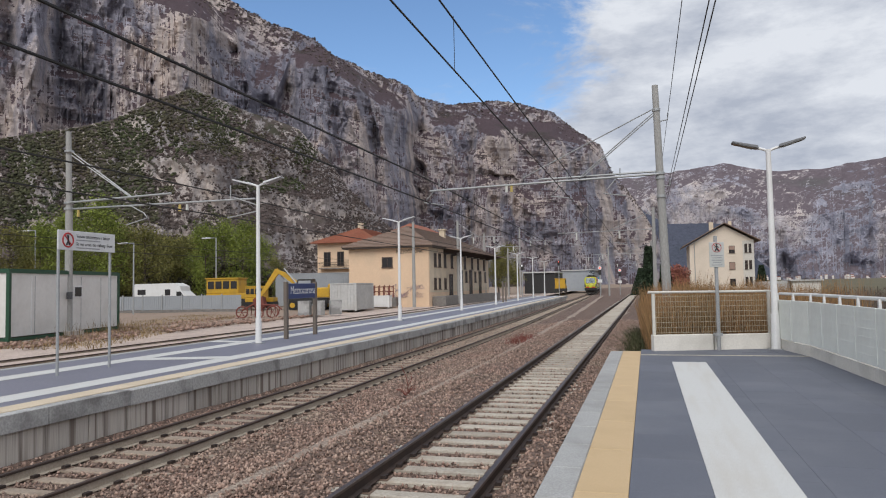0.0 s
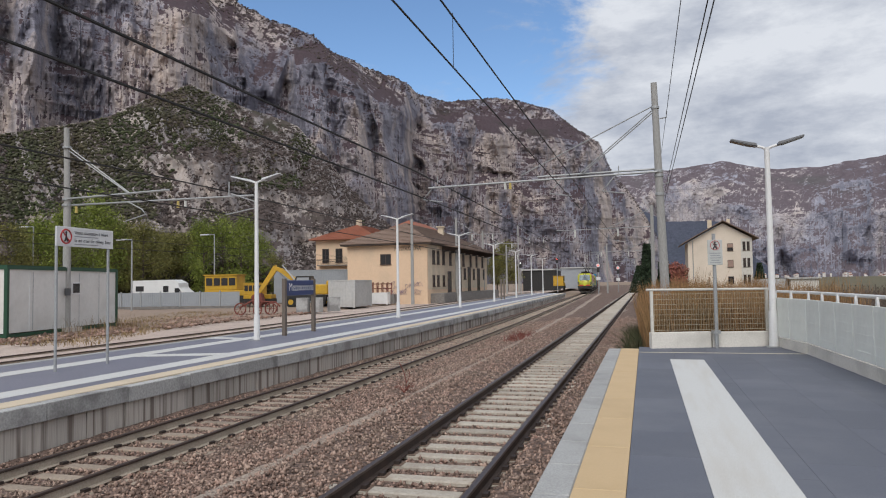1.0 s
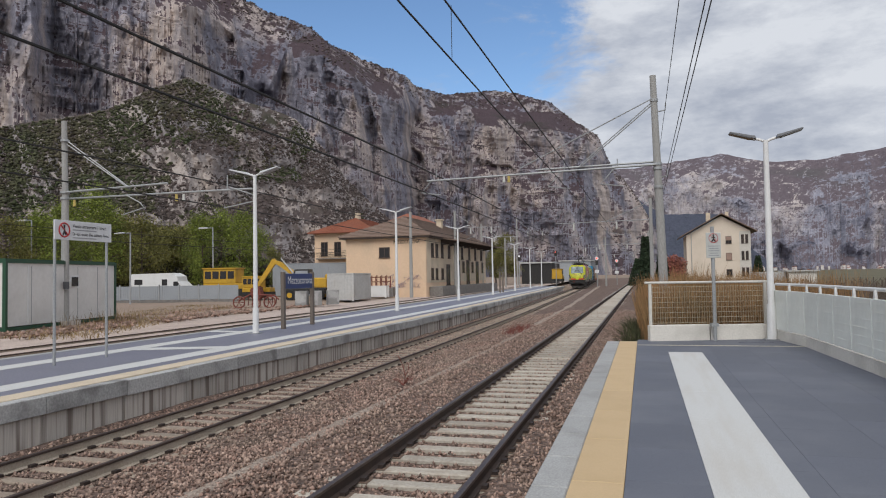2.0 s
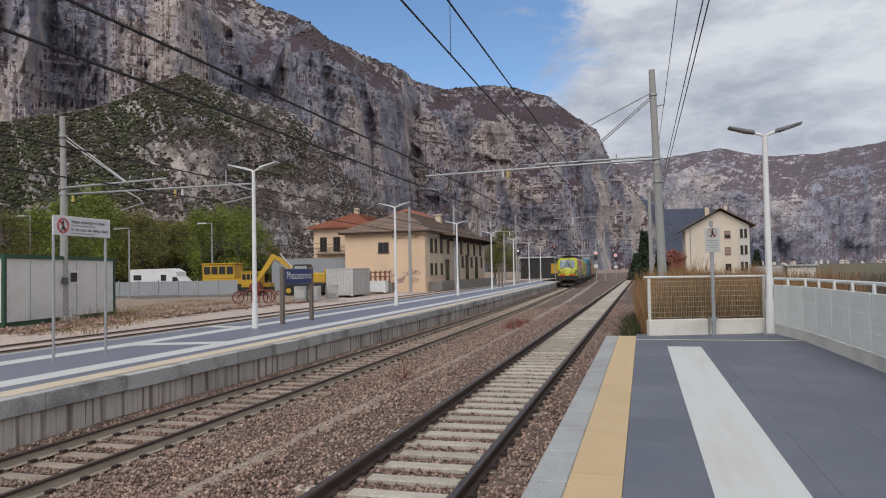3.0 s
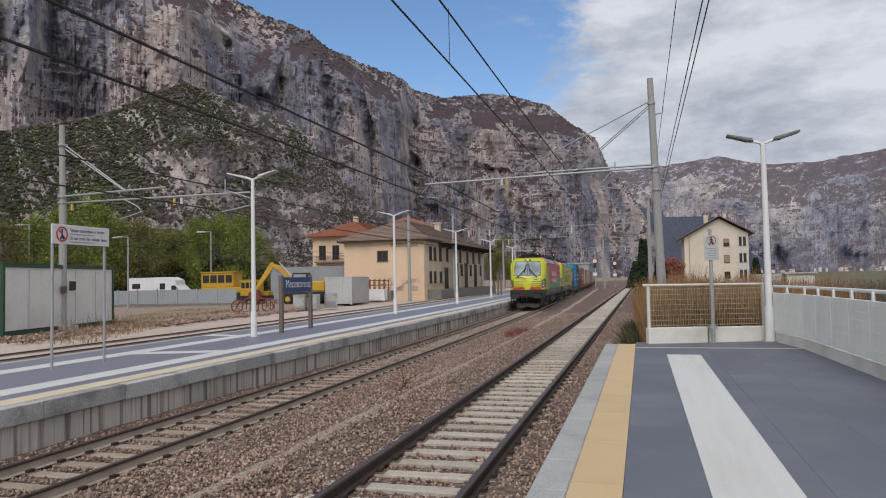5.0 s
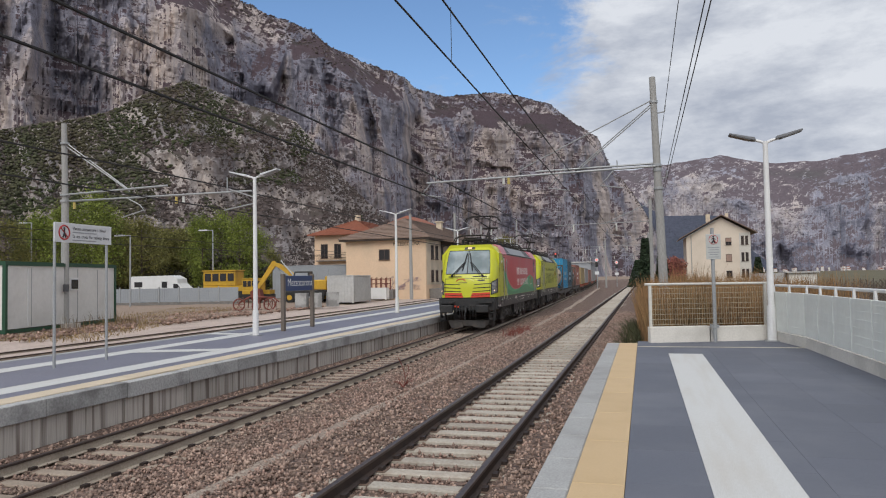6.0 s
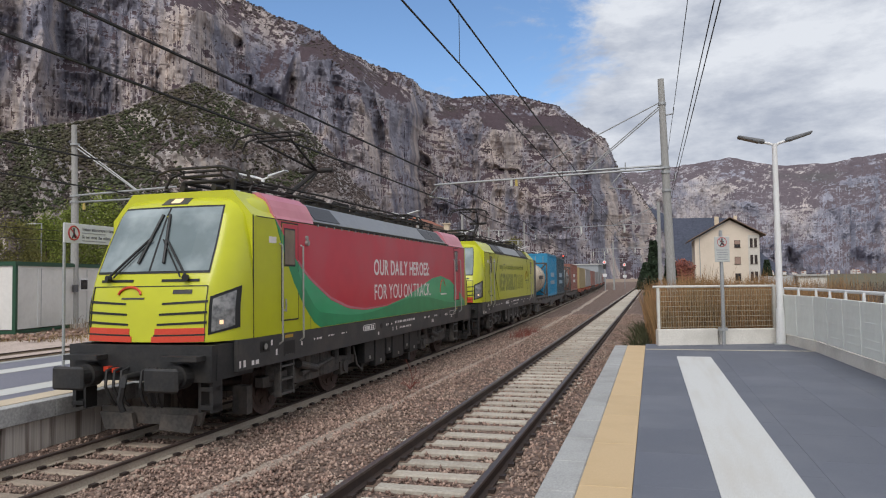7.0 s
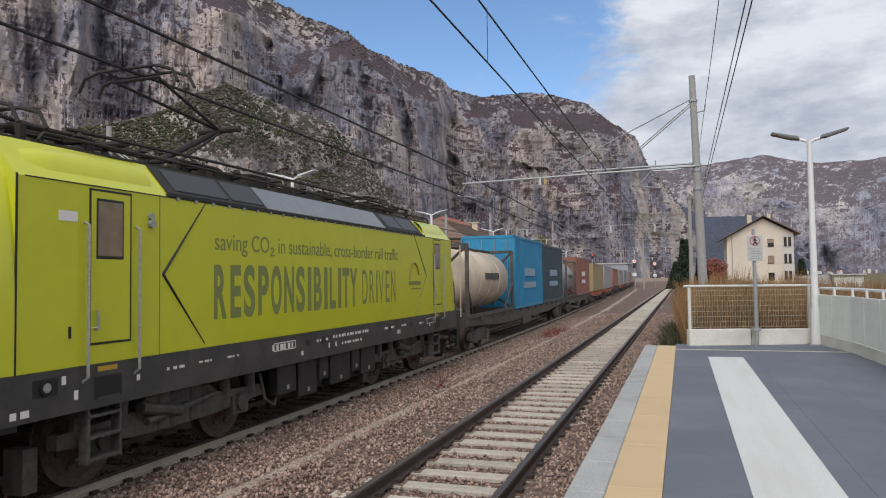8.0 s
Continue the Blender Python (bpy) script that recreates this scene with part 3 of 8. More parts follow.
def build_ballast():
    ys = np.concatenate([np.arange(-30, 60, 0.25), np.arange(60, 430, 3.0)])
    us = np.concatenate([np.arange(-1.62, 8.6, 0.12)])
    U, Y = np.meshgrid(us, ys)
    sw = np.array([bend(y) for y in ys])[:, None]
    # u runs from the island platform's foot to the near platform's foot
    X = X_LEFT + U + sw * np.clip((4.2 - U) / 2.6, 0, 1)
    prof = np.interp(us, [-1.62, -1.2, -0.95, -0.85, 0.85, 0.95, 1.5, 2.2, 2.9, 3.6, 4.2, 4.68, 4.80, 6.46, 6.60, 7.2, 8.6],
                     [Z_LEFT - 0.12, Z_LEFT - 0.17, Z_LEFT - 0.175, Z_LEFT - 0.195, Z_LEFT - 0.195, Z_LEFT - 0.18, Z_LEFT - 0.18, Z_LEFT - 0.10, -0.24, -0.17, -0.15, -0.185, -0.222, -0.222, -0.165, -0.15, -0.36])
    Z = prof[None, :] + (fbm(X * 1.1, Y * 1.1, 4, 91) - 0.5) * 0.07 + (fbm(X * 9, Y * 9, 2, 95) - 0.5) * 0.035
    g = grid_ob("ballast", X, Y, Z, M_ballast, False)
    tagged(g, "reddish-brown crushed stone ballast round the tracks", "ballast", kind="stuff")
    Y2 = np.arange(-20, 300, 2.0)
    U2, YY = np.meshgrid(np.arange(-6.2, 3.4, 0.35), Y2)
    XX = X_THIRD + U2 + np.array([bend(y) for y in Y2])[:, None]
    g2 = grid_ob("ballast", XX, YY, Z_THIRD - 0.07 - np.minimum(np.abs(U2), 3.0) * 0.02 + (fbm(XX * 2, YY * 2, 3, 97) - 0.5) * 0.06, mat("yard_ballast", (0.40, 0.315, 0.265), (0.56, 0.46, 0.40), 0.95, coarse=0.5, bump=0.7, dist=0.03, voronoi=14, stain=(0.17, 0.12, 0.1)), False)
    tagged(g2, "dusty pale ballast of the yard track", "ballast", kind="stuff")

    # loose stones, as real pieces near the walkway
    rng = np.random.default_rng(5)
    octa = np.array([(0, 0, 1), (1, 0, 0.1), (0, 1, -0.1), (-1, 0, 0.1), (0, -1, -0.1), (0, 0, -1)], float)
    tri = np.array([(0, 1, 2), (0, 2, 3), (0, 3, 4), (0, 4, 1), (5, 2, 1), (5, 3, 2), (5, 4, 3), (5, 1, 4)])
    n = 82000
    y = 3.5 + 46 * rng.random(n) ** 1.7
    u = rng.uniform(-1.5, 8.4, n)
    keep = np.ones(n, bool)
    for c in (0.0, X_RIGHT - X_LEFT):
        for s in (-0.753, 0.753):
            keep &= np.abs(u - c - s) > 0.10
    on_sleeper = ((np.abs(u) < 0.9) | (np.abs(u - (X_RIGHT - X_LEFT)) < 0.9)) & (np.abs(((y - 1.0 + 0.3) % 0.6) - 0.3) < 0.15)
    keep &= ~on_sleeper
    y, u = y[keep], u[keep]
    n = len(y)
    swy = np.array([bend(q) for q in y])
    x = X_LEFT + u + swy * np.clip((4.2 - u) / 2.6, 0, 1)
    z = np.interp(u, us, prof) + rng.uniform(-0.005, 0.03, n)
    size = rng.uniform(0.016, 0.036, n)
    pts = octa[None] * size[:, None, None] * rng.uniform(0.6, 1.3, (n, 1, 3)) * rng.uniform(0.7, 1.3, (n, 6, 1)) + rng.normal(size=(n, 6, 3)) * 0.2 * size[:, None, None]
    a = rng.uniform(0, 6.28, n)
    ca, sa = np.cos(a)[:, None], np.sin(a)[:, None]
    pts = np.stack([pts[..., 0] * ca - pts[..., 1] * sa, pts[..., 0] * sa + pts[..., 1] * ca, pts[..., 2]], -1)
    pts = pts + np.stack([x, y, z], -1)[:, None]
    faces = (tri[None] + (np.arange(n) * 6)[:, None, None]).reshape(-1, 3)
    me = bpy.data.meshes.new("ballast_stones")
    me.vertices.add(n * 6)
    me.vertices.foreach_set("co", pts.ravel())
    me.loops.add(faces.size)
    me.loops.foreach_set("vertex_index", faces.ravel())
    me.polygons.add(len(faces))
    me.polygons.foreach_set("loop_start", np.arange(0, faces.size, 3))
    me.update(calc_edges=True)
    me.materials.append(M_stone)
    tagged(new("ballast_stones", me), "loose reddish-grey ballast stones between the rails", "ballast", kind="stuff")


build_ballast()


# ------------------------------------------------------------------ near platform
def piece_mesh(name, w, d, h, material, bevel=0.006):
    bm = box(B(), 0, 0, -h, w, d, 0, bevel)
    me = bpy.data.meshes.new(name)
    bm.to_mesh(me)
    bm.free()
    me.materials.append(material)
    return me


PLAT_END = 18.95


def build_near_platform():
    p = empty("platform_near")
    tagged(p, "slate-grey paved platform with pale kerb and yellow tactile strip", "platform", kind="structure")
    z = Z_PLAT_R
    part("platform_base", box(B(), -0.80, -12, -0.8, 3.95, PLAT_END, z - 0.07), M_wall, p)
    kerb = piece_mesh("kerb_stone", 0.31, 0.99, 0.30, M_kerb, 0.012)
    k = 0
    while -8 + k < PLAT_END - 0.5:
        data_ob("kerb_stone", kerb, p, pose(-0.95, PLAT_END - 1.0 - k, z))
        k += 1
        if k > 27:
            break
    tact = piece_mesh("tactile_tile", 0.436, 1.592, 0.07, M_yellow, 0.004)
    for k in range(17):
        data_ob("tactile_tile", tact, p, pose(-0.635, PLAT_END - 1.6 - 1.6 * k, z + 0.003))
    slab = piece_mesh("paving_slab", 0.7985, 1.1985, 0.07, M_pave, 0.0015)
    for i in range(5):
        for k in range(23):
            data_ob("paving_slab", slab, p, pose(-0.195 + 0.8 * i, PLAT_END - 1.2 * (k + 1) - (0.6 if i % 2 else 0) + 0.5, z))
    part("end_strip", box(B(), -0.19, 17.94, z + 0.001, 3.8, 18.06, z + 0.005), mat("cream_line_paint", (0.55, 0.50, 0.40), None, 0.7), p, "pale line across the platform end")
    for k in range(5):
        y1 = 16.45 - 5.4 * k
        part("white_stripe", box(B(), 0.48, y1 - 5.396, z + 0.001, 1.18, y1, z + 0.006, 0.002), M_white, p, "broad worn white painted stripe")


build_near_platform()


# ------------------------------------------------------------------ island platform
M_pale = mat("pale_beige_tactile", (0.62, 0.52, 0.385), (0.56, 0.465, 0.34), 0.75, fine=60, coarse=1.5, bump=0.1, stain=(0.44, 0.36, 0.26), stain_amt=0.5)

def build_island_platform():
    p = empty("platform_island")
    tagged(p, "island platform with slate-grey paving and stained concrete edge wall", "platform", kind="structure")
    z, xe, xw = Z_PLAT_L, -9.93, -16.35
    end = 121.0
    path = course(0, 0, -20, end, 3.0)
    part("platform_base", sweep(B(), [(xw + 0.3, -0.6), (xw + 0.3, z - 0.05), (xe - 0.3, z - 0.05), (xe - 0.3, -0.8)], path), M_wall, p)
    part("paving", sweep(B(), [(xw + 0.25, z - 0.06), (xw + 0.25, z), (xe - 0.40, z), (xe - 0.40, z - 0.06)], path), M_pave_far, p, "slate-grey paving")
    strips = ((xe - 0.72, xe - 0.22, M_pale, "yellow_line"), (-11.75, -11.10, M_white, "white_line"), (-14.55, -13.90, M_white, "white_line"), (xw + 0.3, xw + 0.62, M_kerb, "edge_kerb"))
    for a, b, m, n in strips:
        part(n, sweep(B(), [(a, z - 0.04), (a, z + 0.006), (b, z + 0.006), (b, z - 0.04)], path), m, p)
    # slanted white link lines between the two long ones
    for ya, yb in ((17.7, 18.4), (24.6, 25.3)):
        prism_b = B()
        pts = [(-11.70, ya), (-11.70, yb), (-14.5, yb - 0.9), (-14.5, ya - 0.9)] if ya < 20 else [(-14.0, ya - 1.4), (-14.0, yb - 1.6), (-15.9, yb - 1.2), (-15.9, ya - 1.2)]
        prism(prism_b, pts, "z", z + 0.004, z + 0.009)
        part("white_link_line", prism_b, M_white, p)
    cop = piece_mesh("coping_stone", 0.42, 1.99, 0.31, M_coping, 0.012)
    cop2 = piece_mesh("wall_panel", 0.20, 0.985, 0.80, M_wall, 0.008)
    for k in range(68):
        y = -14 + 2.0 * k
        data_ob("coping_stone", cop, p, pose(xe - 0.40 + bend(y), y, z - 0.005 - 0.015 * (k % 3 == 1), 0, 0, math.degrees(slope(y))))
    for k in range(134):
        y = -14 + k
        data_ob("wall_panel", cop2, p, pose(xe - 0.27 + 0.012 * ((k * 7) % 3) + bend(y), y, z - 0.315, 0, 0, math.degrees(slope(y))))


build_island_platform()


def trodden_path():
    """A strip of finer, paler gravel trodden beside the main track."""
    ys = np.arange(2, 150, 0.3)
    us = np.linspace(0, 1, 9)
    U, Y = np.meshgrid(us, ys)
    mid = -5.05 + np.array([bend(y) for y in ys]) * 0.95 + 0.25 * (fbm(ys / 9, ys * 0, 3, 61) - 0.5)
    half = 0.24 + 0.34 * (fbm(ys / 3, ys * 0, 4, 63) - 0.5)
    X = mid[:, None] + (U - 0.5) * 2 * half[:, None] + (fbm(U * 5, Y * 2, 3, 65) - 0.5) * 0.12
    Z = -0.172 + 0.03 * (1 - np.abs(U - 0.5) * 2) + (fbm(X * 4, Y * 4, 3, 67) - 0.5) * 0.05 - np.abs(U - 0.5) * 0.10 - 0.02
    g = grid_ob("trodden_path", X, Y, Z, mat("pale_trodden_gravel", (0.23, 0.175, 0.14), (0.43, 0.355, 0.29), 0.95, coarse=1.0, bump=0.9, dist=0.025, voronoi=26, stain=(0.20, 0.15, 0.12)), False)
    tagged(g, "pale trodden gravel path between the tracks", "path", kind="structure")


trodden_path()


def lettering(text, size, material, parent, m, width=None, name="lettering", depth=0.0015, label="", bold=0.0):
    cu = bpy.data.curves.new(name, "FONT")
    cu.body, cu.size, cu.extrude, cu.offset = text, size, depth, bold
    tmp = new(name, cu)
    dg = bpy.context.evaluated_depsgraph_get()
    me = bpy.data.meshes.new_from_object(tmp.evaluated_get(dg))
    bpy.data.objects.remove(tmp)
    co = np.zeros(len(me.vertices) * 3)
    me.vertices.foreach_get("co", co)
    co = co.reshape(-1, 3)
    if width:
        co[:, 0] *= width / max(co[:, 0].max(), 1e-6)
    me.vertices.foreach_set("co", co.ravel())
    me.materials.clear()
    me.materials.append(material)
    ob = new(name, me)
    if parent:
        ob.parent = parent
    ob.matrix_local = m
    if label:
        ob["label"] = label
    return ob




def letters(text, size, width, x, y, z, material, parent, bold=0.0):
    """A line of single letters on a flank that faces +x."""
    made, pen = [], 0.0
    for c in text:
        if c == " ":
            pen += size * 0.26
            continue
        ob = lettering(c, size, material, parent, Matrix.Identity(4), name="letter", bold=bold)
        made.append((ob, pen))
        pen += max(v.co.x for v in ob.data.vertices) + size * 0.06
    k = width / pen
    for ob, p in made:
        ob.data.transform(Matrix.Diagonal((k, 1, 1, 1)))
        ob.matrix_local = Matrix.Translation((x, y + p * k, z)) @ SIDE


# ------------------------------------------------------------------ blobs: shrubs and woods as many small clumps
def raw_mesh(name, pts, faces, material):
    me = bpy.data.meshes.new(name)
    k = faces.shape[1]
    me.vertices.add(len(pts))
    me.vertices.foreach_set("co", pts.ravel())
    me.loops.add(faces.size)
    me.loops.foreach_set("vertex_index", faces.ravel())
    me.polygons.add(len(faces))
    me.polygons.foreach_set("loop_start", np.arange(0, faces.size, k))
    me.update(calc_edges=True)
    me.materials.append(material)
    return me


OCTA = np.array([(0, 0, 1), (1, 0, 0.1), (0, 1, -0.1), (-1, 0, 0.1), (0, -1, -0.1), (0, 0, -1)], float)
OCTA_F = np.array([(0, 1, 2), (0, 2, 3), (0, 3, 4), (0, 4, 1), (5, 2, 1), (5, 3, 2), (5, 4, 3), (5, 1, 4)])


def clumps(centres, sizes, seed, squash=(1, 1, 1)):
    rng = np.random.default_rng(seed)
    n = len(centres)
    pts = OCTA[None] * sizes[:, None, None] * rng.uniform(0.7, 1.25, (n, 1, 3)) * rng.uniform(0.6, 1.3, (n, 6, 1)) * np.array(squash)
    pts = pts + rng.normal(size=(n, 6, 3)) * 0.18 * sizes[:, None, None] + centres[:, None]
    faces = (OCTA_F[None] + (np.arange(n) * 6)[:, None, None]).reshape(-1, 3)
    return pts.reshape(-1, 3), faces


def leaves(centres, size, seed, flat=0.35):
    """Leaf-like quads round the centres."""
    rng = np.random.default_rng(seed)
    n = len(centres)
    a, b = rng.normal(size=(n, 3)), rng.normal(size=(n, 3))
    a /= np.linalg.norm(a, axis=1)[:, None]
    b -= a * (a * b).sum(1)[:, None]
    b /= np.linalg.norm(b, axis=1)[:, None]
    s = size * rng.uniform(0.5, 1.4, (n, 1))
    q = np.stack([centres - a * s, centres - b * s * 0.55, centres + a * s, centres + b * s * 0.55], 1)
    return q.reshape(-1, 3), np.arange(n * 4).reshape(n, 4)


M_shrub = island(mat("evergreen_scrub", (0.040, 0.050, 0.021), (0.066, 0.075, 0.033), 0.95, fine=0.5, coarse=0.012, bump=0.6, dist=1.0, stain=(0.085, 0.066, 0.045), stain_amt=0.9), 0.45)
M_bare = island(mat("leafless_brown_scrub", (0.092, 0.070, 0.066), (0.115, 0.088, 0.08), 0.95, fine=0.5, coarse=0.02, bump=0.6, dist=1.0, stain=(0.07, 0.058, 0.048), stain_amt=0.8), 0.4)


def build_scrub():
    rng = np.random.default_rng(3)
    az, R, Z = spur
    n = 68000
    i, k = rng.integers(50, R.shape[0] - 1, n), (rng.random(n) ** 0.8 * (R.shape[1] - 2)).astype(int)
    a = np.radians(az[i] + rng.uniform(-0.05, 0.05, n))
    r = R[i, k]
    z = Z[i, k]
    dens = 0.7 * fbm(az[i] * 0.45, z / 45.0, 4, 77) + 0.3 * fbm(az[i] * 2.2, z / 12.0, 3, 79)
    lean = (R[i, k + 1] - R[i, k]) / np.maximum(Z[i, k + 1] - Z[i, k], 0.3)   # run over rise: the rock bands stay bare
    dens = np.where(lean < 0.45, dens - 0.22, dens)
    # green wood on the upper shoulder and to the west, thinner bare scrub on the scree below
    green = (dens + (z / 260.0) * 0.22 - np.clip((az[i] + 36) / 8, 0, 1) * 0.16 + (az[i] < -38) * 0.03) + (z > 215) * 0.05 > 0.575
    bare = (~green) & (dens > 0.36)
    for mask, name, m, lab in ((green, "hillside_scrub", M_shrub, "dark green evergreen scrub on the slope"), (bare, "hillside_bare_scrub", M_bare, "leafless brown scrub on the slope")):
        size = 0.5 + 2.0 * rng.random(mask.sum()) ** 2.6 * (1.0 if name == "hillside_scrub" else 0.75)
        c = np.stack([r[mask] * np.sin(a[mask]), r[mask] * np.cos(a[mask]), z[mask] + size * 0.35], -1)
        p, f = clumps(c, size, 9, (1.25, 1.25, 0.85))
        tagged(new(name, raw_mesh(name, p, f, m)), lab, "scrub", kind="stuff")
    # wood along the crests
    az, R, Z = massif
    n = 4500
    i = rng.integers(60, R.shape[0] - 1, n)
    k = R.shape[1] - 1 - (rng.random(n) ** 1.6 * 22).astype(int)
    a, size = np.radians(az[i]), 0.8 + 2.0 * rng.random(n) ** 2
    c = np.stack([R[i, k] * np.sin(a), R[i, k] * np.cos(a), Z[i, k] + size * 0.3], -1)
    p, f = clumps(c, size, 12, (1.3, 1.3, 0.9))
    tagged(new("crest_scrub", raw_mesh("crest_scrub", p, f, M_bare)), "brown leafless wood along the mountain crest", "scrub", kind="stuff")


build_scrub()

# ------------------------------------------------------------------ platform furniture
M_signwhite = mat("white_sign_enamel", (0.72, 0.72, 0.72), (0.66, 0.66, 0.66), 0.4, fine=10, coarse=2, bump=0.0)
M_signblue = mat("blue_sign_enamel", (0.035, 0.06, 0.17), (0.03, 0.05, 0.15), 0.4, fine=10, coarse=2, bump=0.0)
M_signred = mat("red_sign_ring", (0.50, 0.03, 0.03), None, 0.4, bump=0.0)
M_signtext = mat("sign_text_black", (0.03, 0.03, 0.035), None, 0.5, bump=0.0)
M_postbrown = mat("brown_sign_post", (0.16, 0.13, 0.105), (0.13, 0.105, 0.085), 0.6)
M_lamp_head = mat("pale_lamp_head", (0.66, 0.67, 0.67), (0.58, 0.59, 0.60), 0.4, fine=10, coarse=2, bump=0.0)
M_lamp_dark = mat("lamp_glass_grey", (0.16, 0.165, 0.17), None, 0.3)


def twin_lamp(x, y, z, h, span, yaw=0.0, label="white double-armed platform lamp post", skin=None):
    l = empty("platform_lamp", pose(x, y, z, 0, 0, yaw))
    tagged(l, label, "lamp post", group="platform lamps")
    part("pole", rod(rod(B(), (0, 0, 0), (0, 0, 0.9), 0.115, 0.105, 14), (0, 0, 0.9), (0, 0, h), 0.085, 0.062, 14), M_whitepaint, l)
    part("base_plate", box(B(), -0.18, -0.18, 0, 0.18, 0.18, 0.025), M_galv, l)
    for s in (-1, 1):
        arm = part("arm", tube(B(), [(0, 0, h - 0.05), (s * 0.12, 0, h + 0.01), (s * span * 0.34, 0, h + 0.06)], 0.035, 8), M_whitepaint, l)
        bm = B()
        e = s * span
        prism(bm, [(s * span * 0.26, h + 0.02), (s * span * 0.30, h + 0.11), (s * span * 0.42, h + 0.13), (e * 0.97, h + 0.25), (e, h + 0.245), (e, h + 0.215), (s * span * 0.40, h + 0.05)], "y", -0.15, 0.15)
        bmesh.ops.bevel(bm, geom=bm.edges[:], offset=0.012, segments=1, affect="EDGES")
        head = part("lamp_head", bm, skin or M_lamp_head, l, "slim tilted lamp head")
        bm = B()
        prism(bm, [(s * span * 0.42, h + 0.042), (e * 0.99, h + 0.200), (e * 0.99, h + 0.215), (s * span * 0.42, h + 0.058)], "y", -0.14, 0.14)
        part("lens", bm, M_lamp_dark, head, "dark grey underside with its lens")
    return l


for k in range(7):
    y = 22.9 + 15.95 * k
    twin_lamp(-13.42 + bend(y), y, Z_PLAT_L, 5.72, 0.98)
# same lamp type; its heads take a dark tone for underside shade
twin_lamp(3.10, 19.72, Z_PLAT_R, 5.10, 0.87, label="white lamp post with two lamp heads coloured dark for their shaded undersides", skin=mat("lamp_head_in_shade", (0.20, 0.205, 0.215), (0.16, 0.165, 0.175), 0.45, fine=10, coarse=2, bump=0.0))


def ring(bm, centre, r, t, axis="y", seg=28):
    c = Vector(centre)
    pts = []
    for k in range(seg + 1):
        a = k * math.tau / seg
        u = Vector((math.cos(a) * r, 0, math.sin(a) * r)) if axis == "y" else Vector((0, math.cos(a) * r, math.sin(a) * r))
        pts.append(c + u)
    return tube(bm, pts, t, 6)


def warning_sign_island():
    s = empty("no_crossing_sign", pose(-13.30, 13.62, Z_PLAT_L, 0, 0, 91.5))
    tagged(s, "white no-crossing board on two grey posts on the island platform", "sign")
    # local x runs along the board (away from the camera), board faces local -y
    for x in (0.06, 1.80):
        part("post", rod(B(), (x, 0.05, 0), (x, 0.05, 3.42), 0.035, 0.035, 10), M_galv, s)
    part("board", box(B(), -0.02, -0.02, 2.96, 1.90, 0.01, 3.43, 0.006), M_signwhite, s, "white enamel board")
    bm = ring(B(), (0.28, -0.025, 3.195), 0.165, 0.018)
    rod(bm, (0.17, -0.027, 3.31), (0.39, -0.027, 3.08), 0.014)
    part("red_ring", bm, M_signred, s)
    bm = B()
    rod(bm, (0.28, -0.024, 3.29), (0.28, -0.03, 3.29), 0.03)
    tube(bm, [(0.28, -0.026, 3.27), (0.28, -0.026, 3.17), (0.23, -0.026, 3.07)], 0.02)
    tube(bm, [(0.28, -0.026, 3.17), (0.33, -0.026, 3.08)], 0.018)
    part("pictogram", bm, M_signtext, s)
    up = pose(0, 0, 0, 90)
    for text, z, width in (("Vietato attraversare i binari", 3.27, 1.15), ("Do not cross the railway lines", 3.08, 1.25)):
        step = width / len(text)
        x = 0.55
        for word in text.split():
            lettering(word, 0.115, M_signtext, s, Matrix.Translation((x, -0.0235, z)) @ up, step * (len(word) - 0.15) if len(word) > 1 else None, name="word")
            x += step * (len(word) + 1)
    for z in (3.20, 3.01):
        part("fine_print_bar", box(B(), 0.55, -0.024, z, 1.35, -0.02, z + 0.025), mat("sign_grey_print", (0.35, 0.35, 0.36), None, 0.6), s)


def warning_sign_near():
    s = empty("no_crossing_sign", pose(1.71, 19.32, Z_PLAT_R, 0, 0, 17))
    tagged(s, "small square no-crossing sign on a grey post at the fence", "sign")
    part("post", rod(B(), (0, 0, 0), (0, 0, 2.9), 0.045, 0.045, 10), M_galv, s)
    part("post_clamp", box(B(), -0.09, -0.05, 0.36, 0.09, 0.12, 0.44), M_galv, s)
    part("board", box(B(), -0.19, -0.07, 2.10, 0.19, -0.05, 2.74, 0.008), mat("weathered_sign_board", (0.50, 0.51, 0.49), (0.45, 0.46, 0.44), 0.5, fine=8, coarse=2, bump=0.0), s, "weathered grey-white board")
    bm = ring(B(), (0, -0.075, 2.60), 0.115, 0.007)
    rod(bm, (-0.08, -0.076, 2.68), (0.08, -0.076, 2.52), 0.006)
    part("red_ring", bm, M_signred, s)
    bm = B()
    rod(bm, (0, -0.07, 2.675), (0, -0.08, 2.675), 0.022)
    tube(bm, [(0, -0.074, 2.65), (0, -0.074, 2.58), (-0.045, -0.074, 2.51)], 0.016)
    tube(bm, [(0, -0.074, 2.58), (0.045, -0.074, 2.51)], 0.014)
    tube(bm, [(-0.05, -0.074, 2.60), (0, -0.074, 2.645), (0.05, -0.074, 2.60)], 0.011)
    part("pictogram", bm, M_signtext, s)
    for z, w in ((2.39, 0.30), (2.33, 0.26), (2.27, 0.28), (2.21, 0.20), (2.15, 0.26)):
        part("print_bar", box(B(), -w / 2, -0.074, z, w / 2, -0.069, z + 0.018), mat("sign_faded_print", (0.32, 0.33, 0.34), None, 0.6), s)


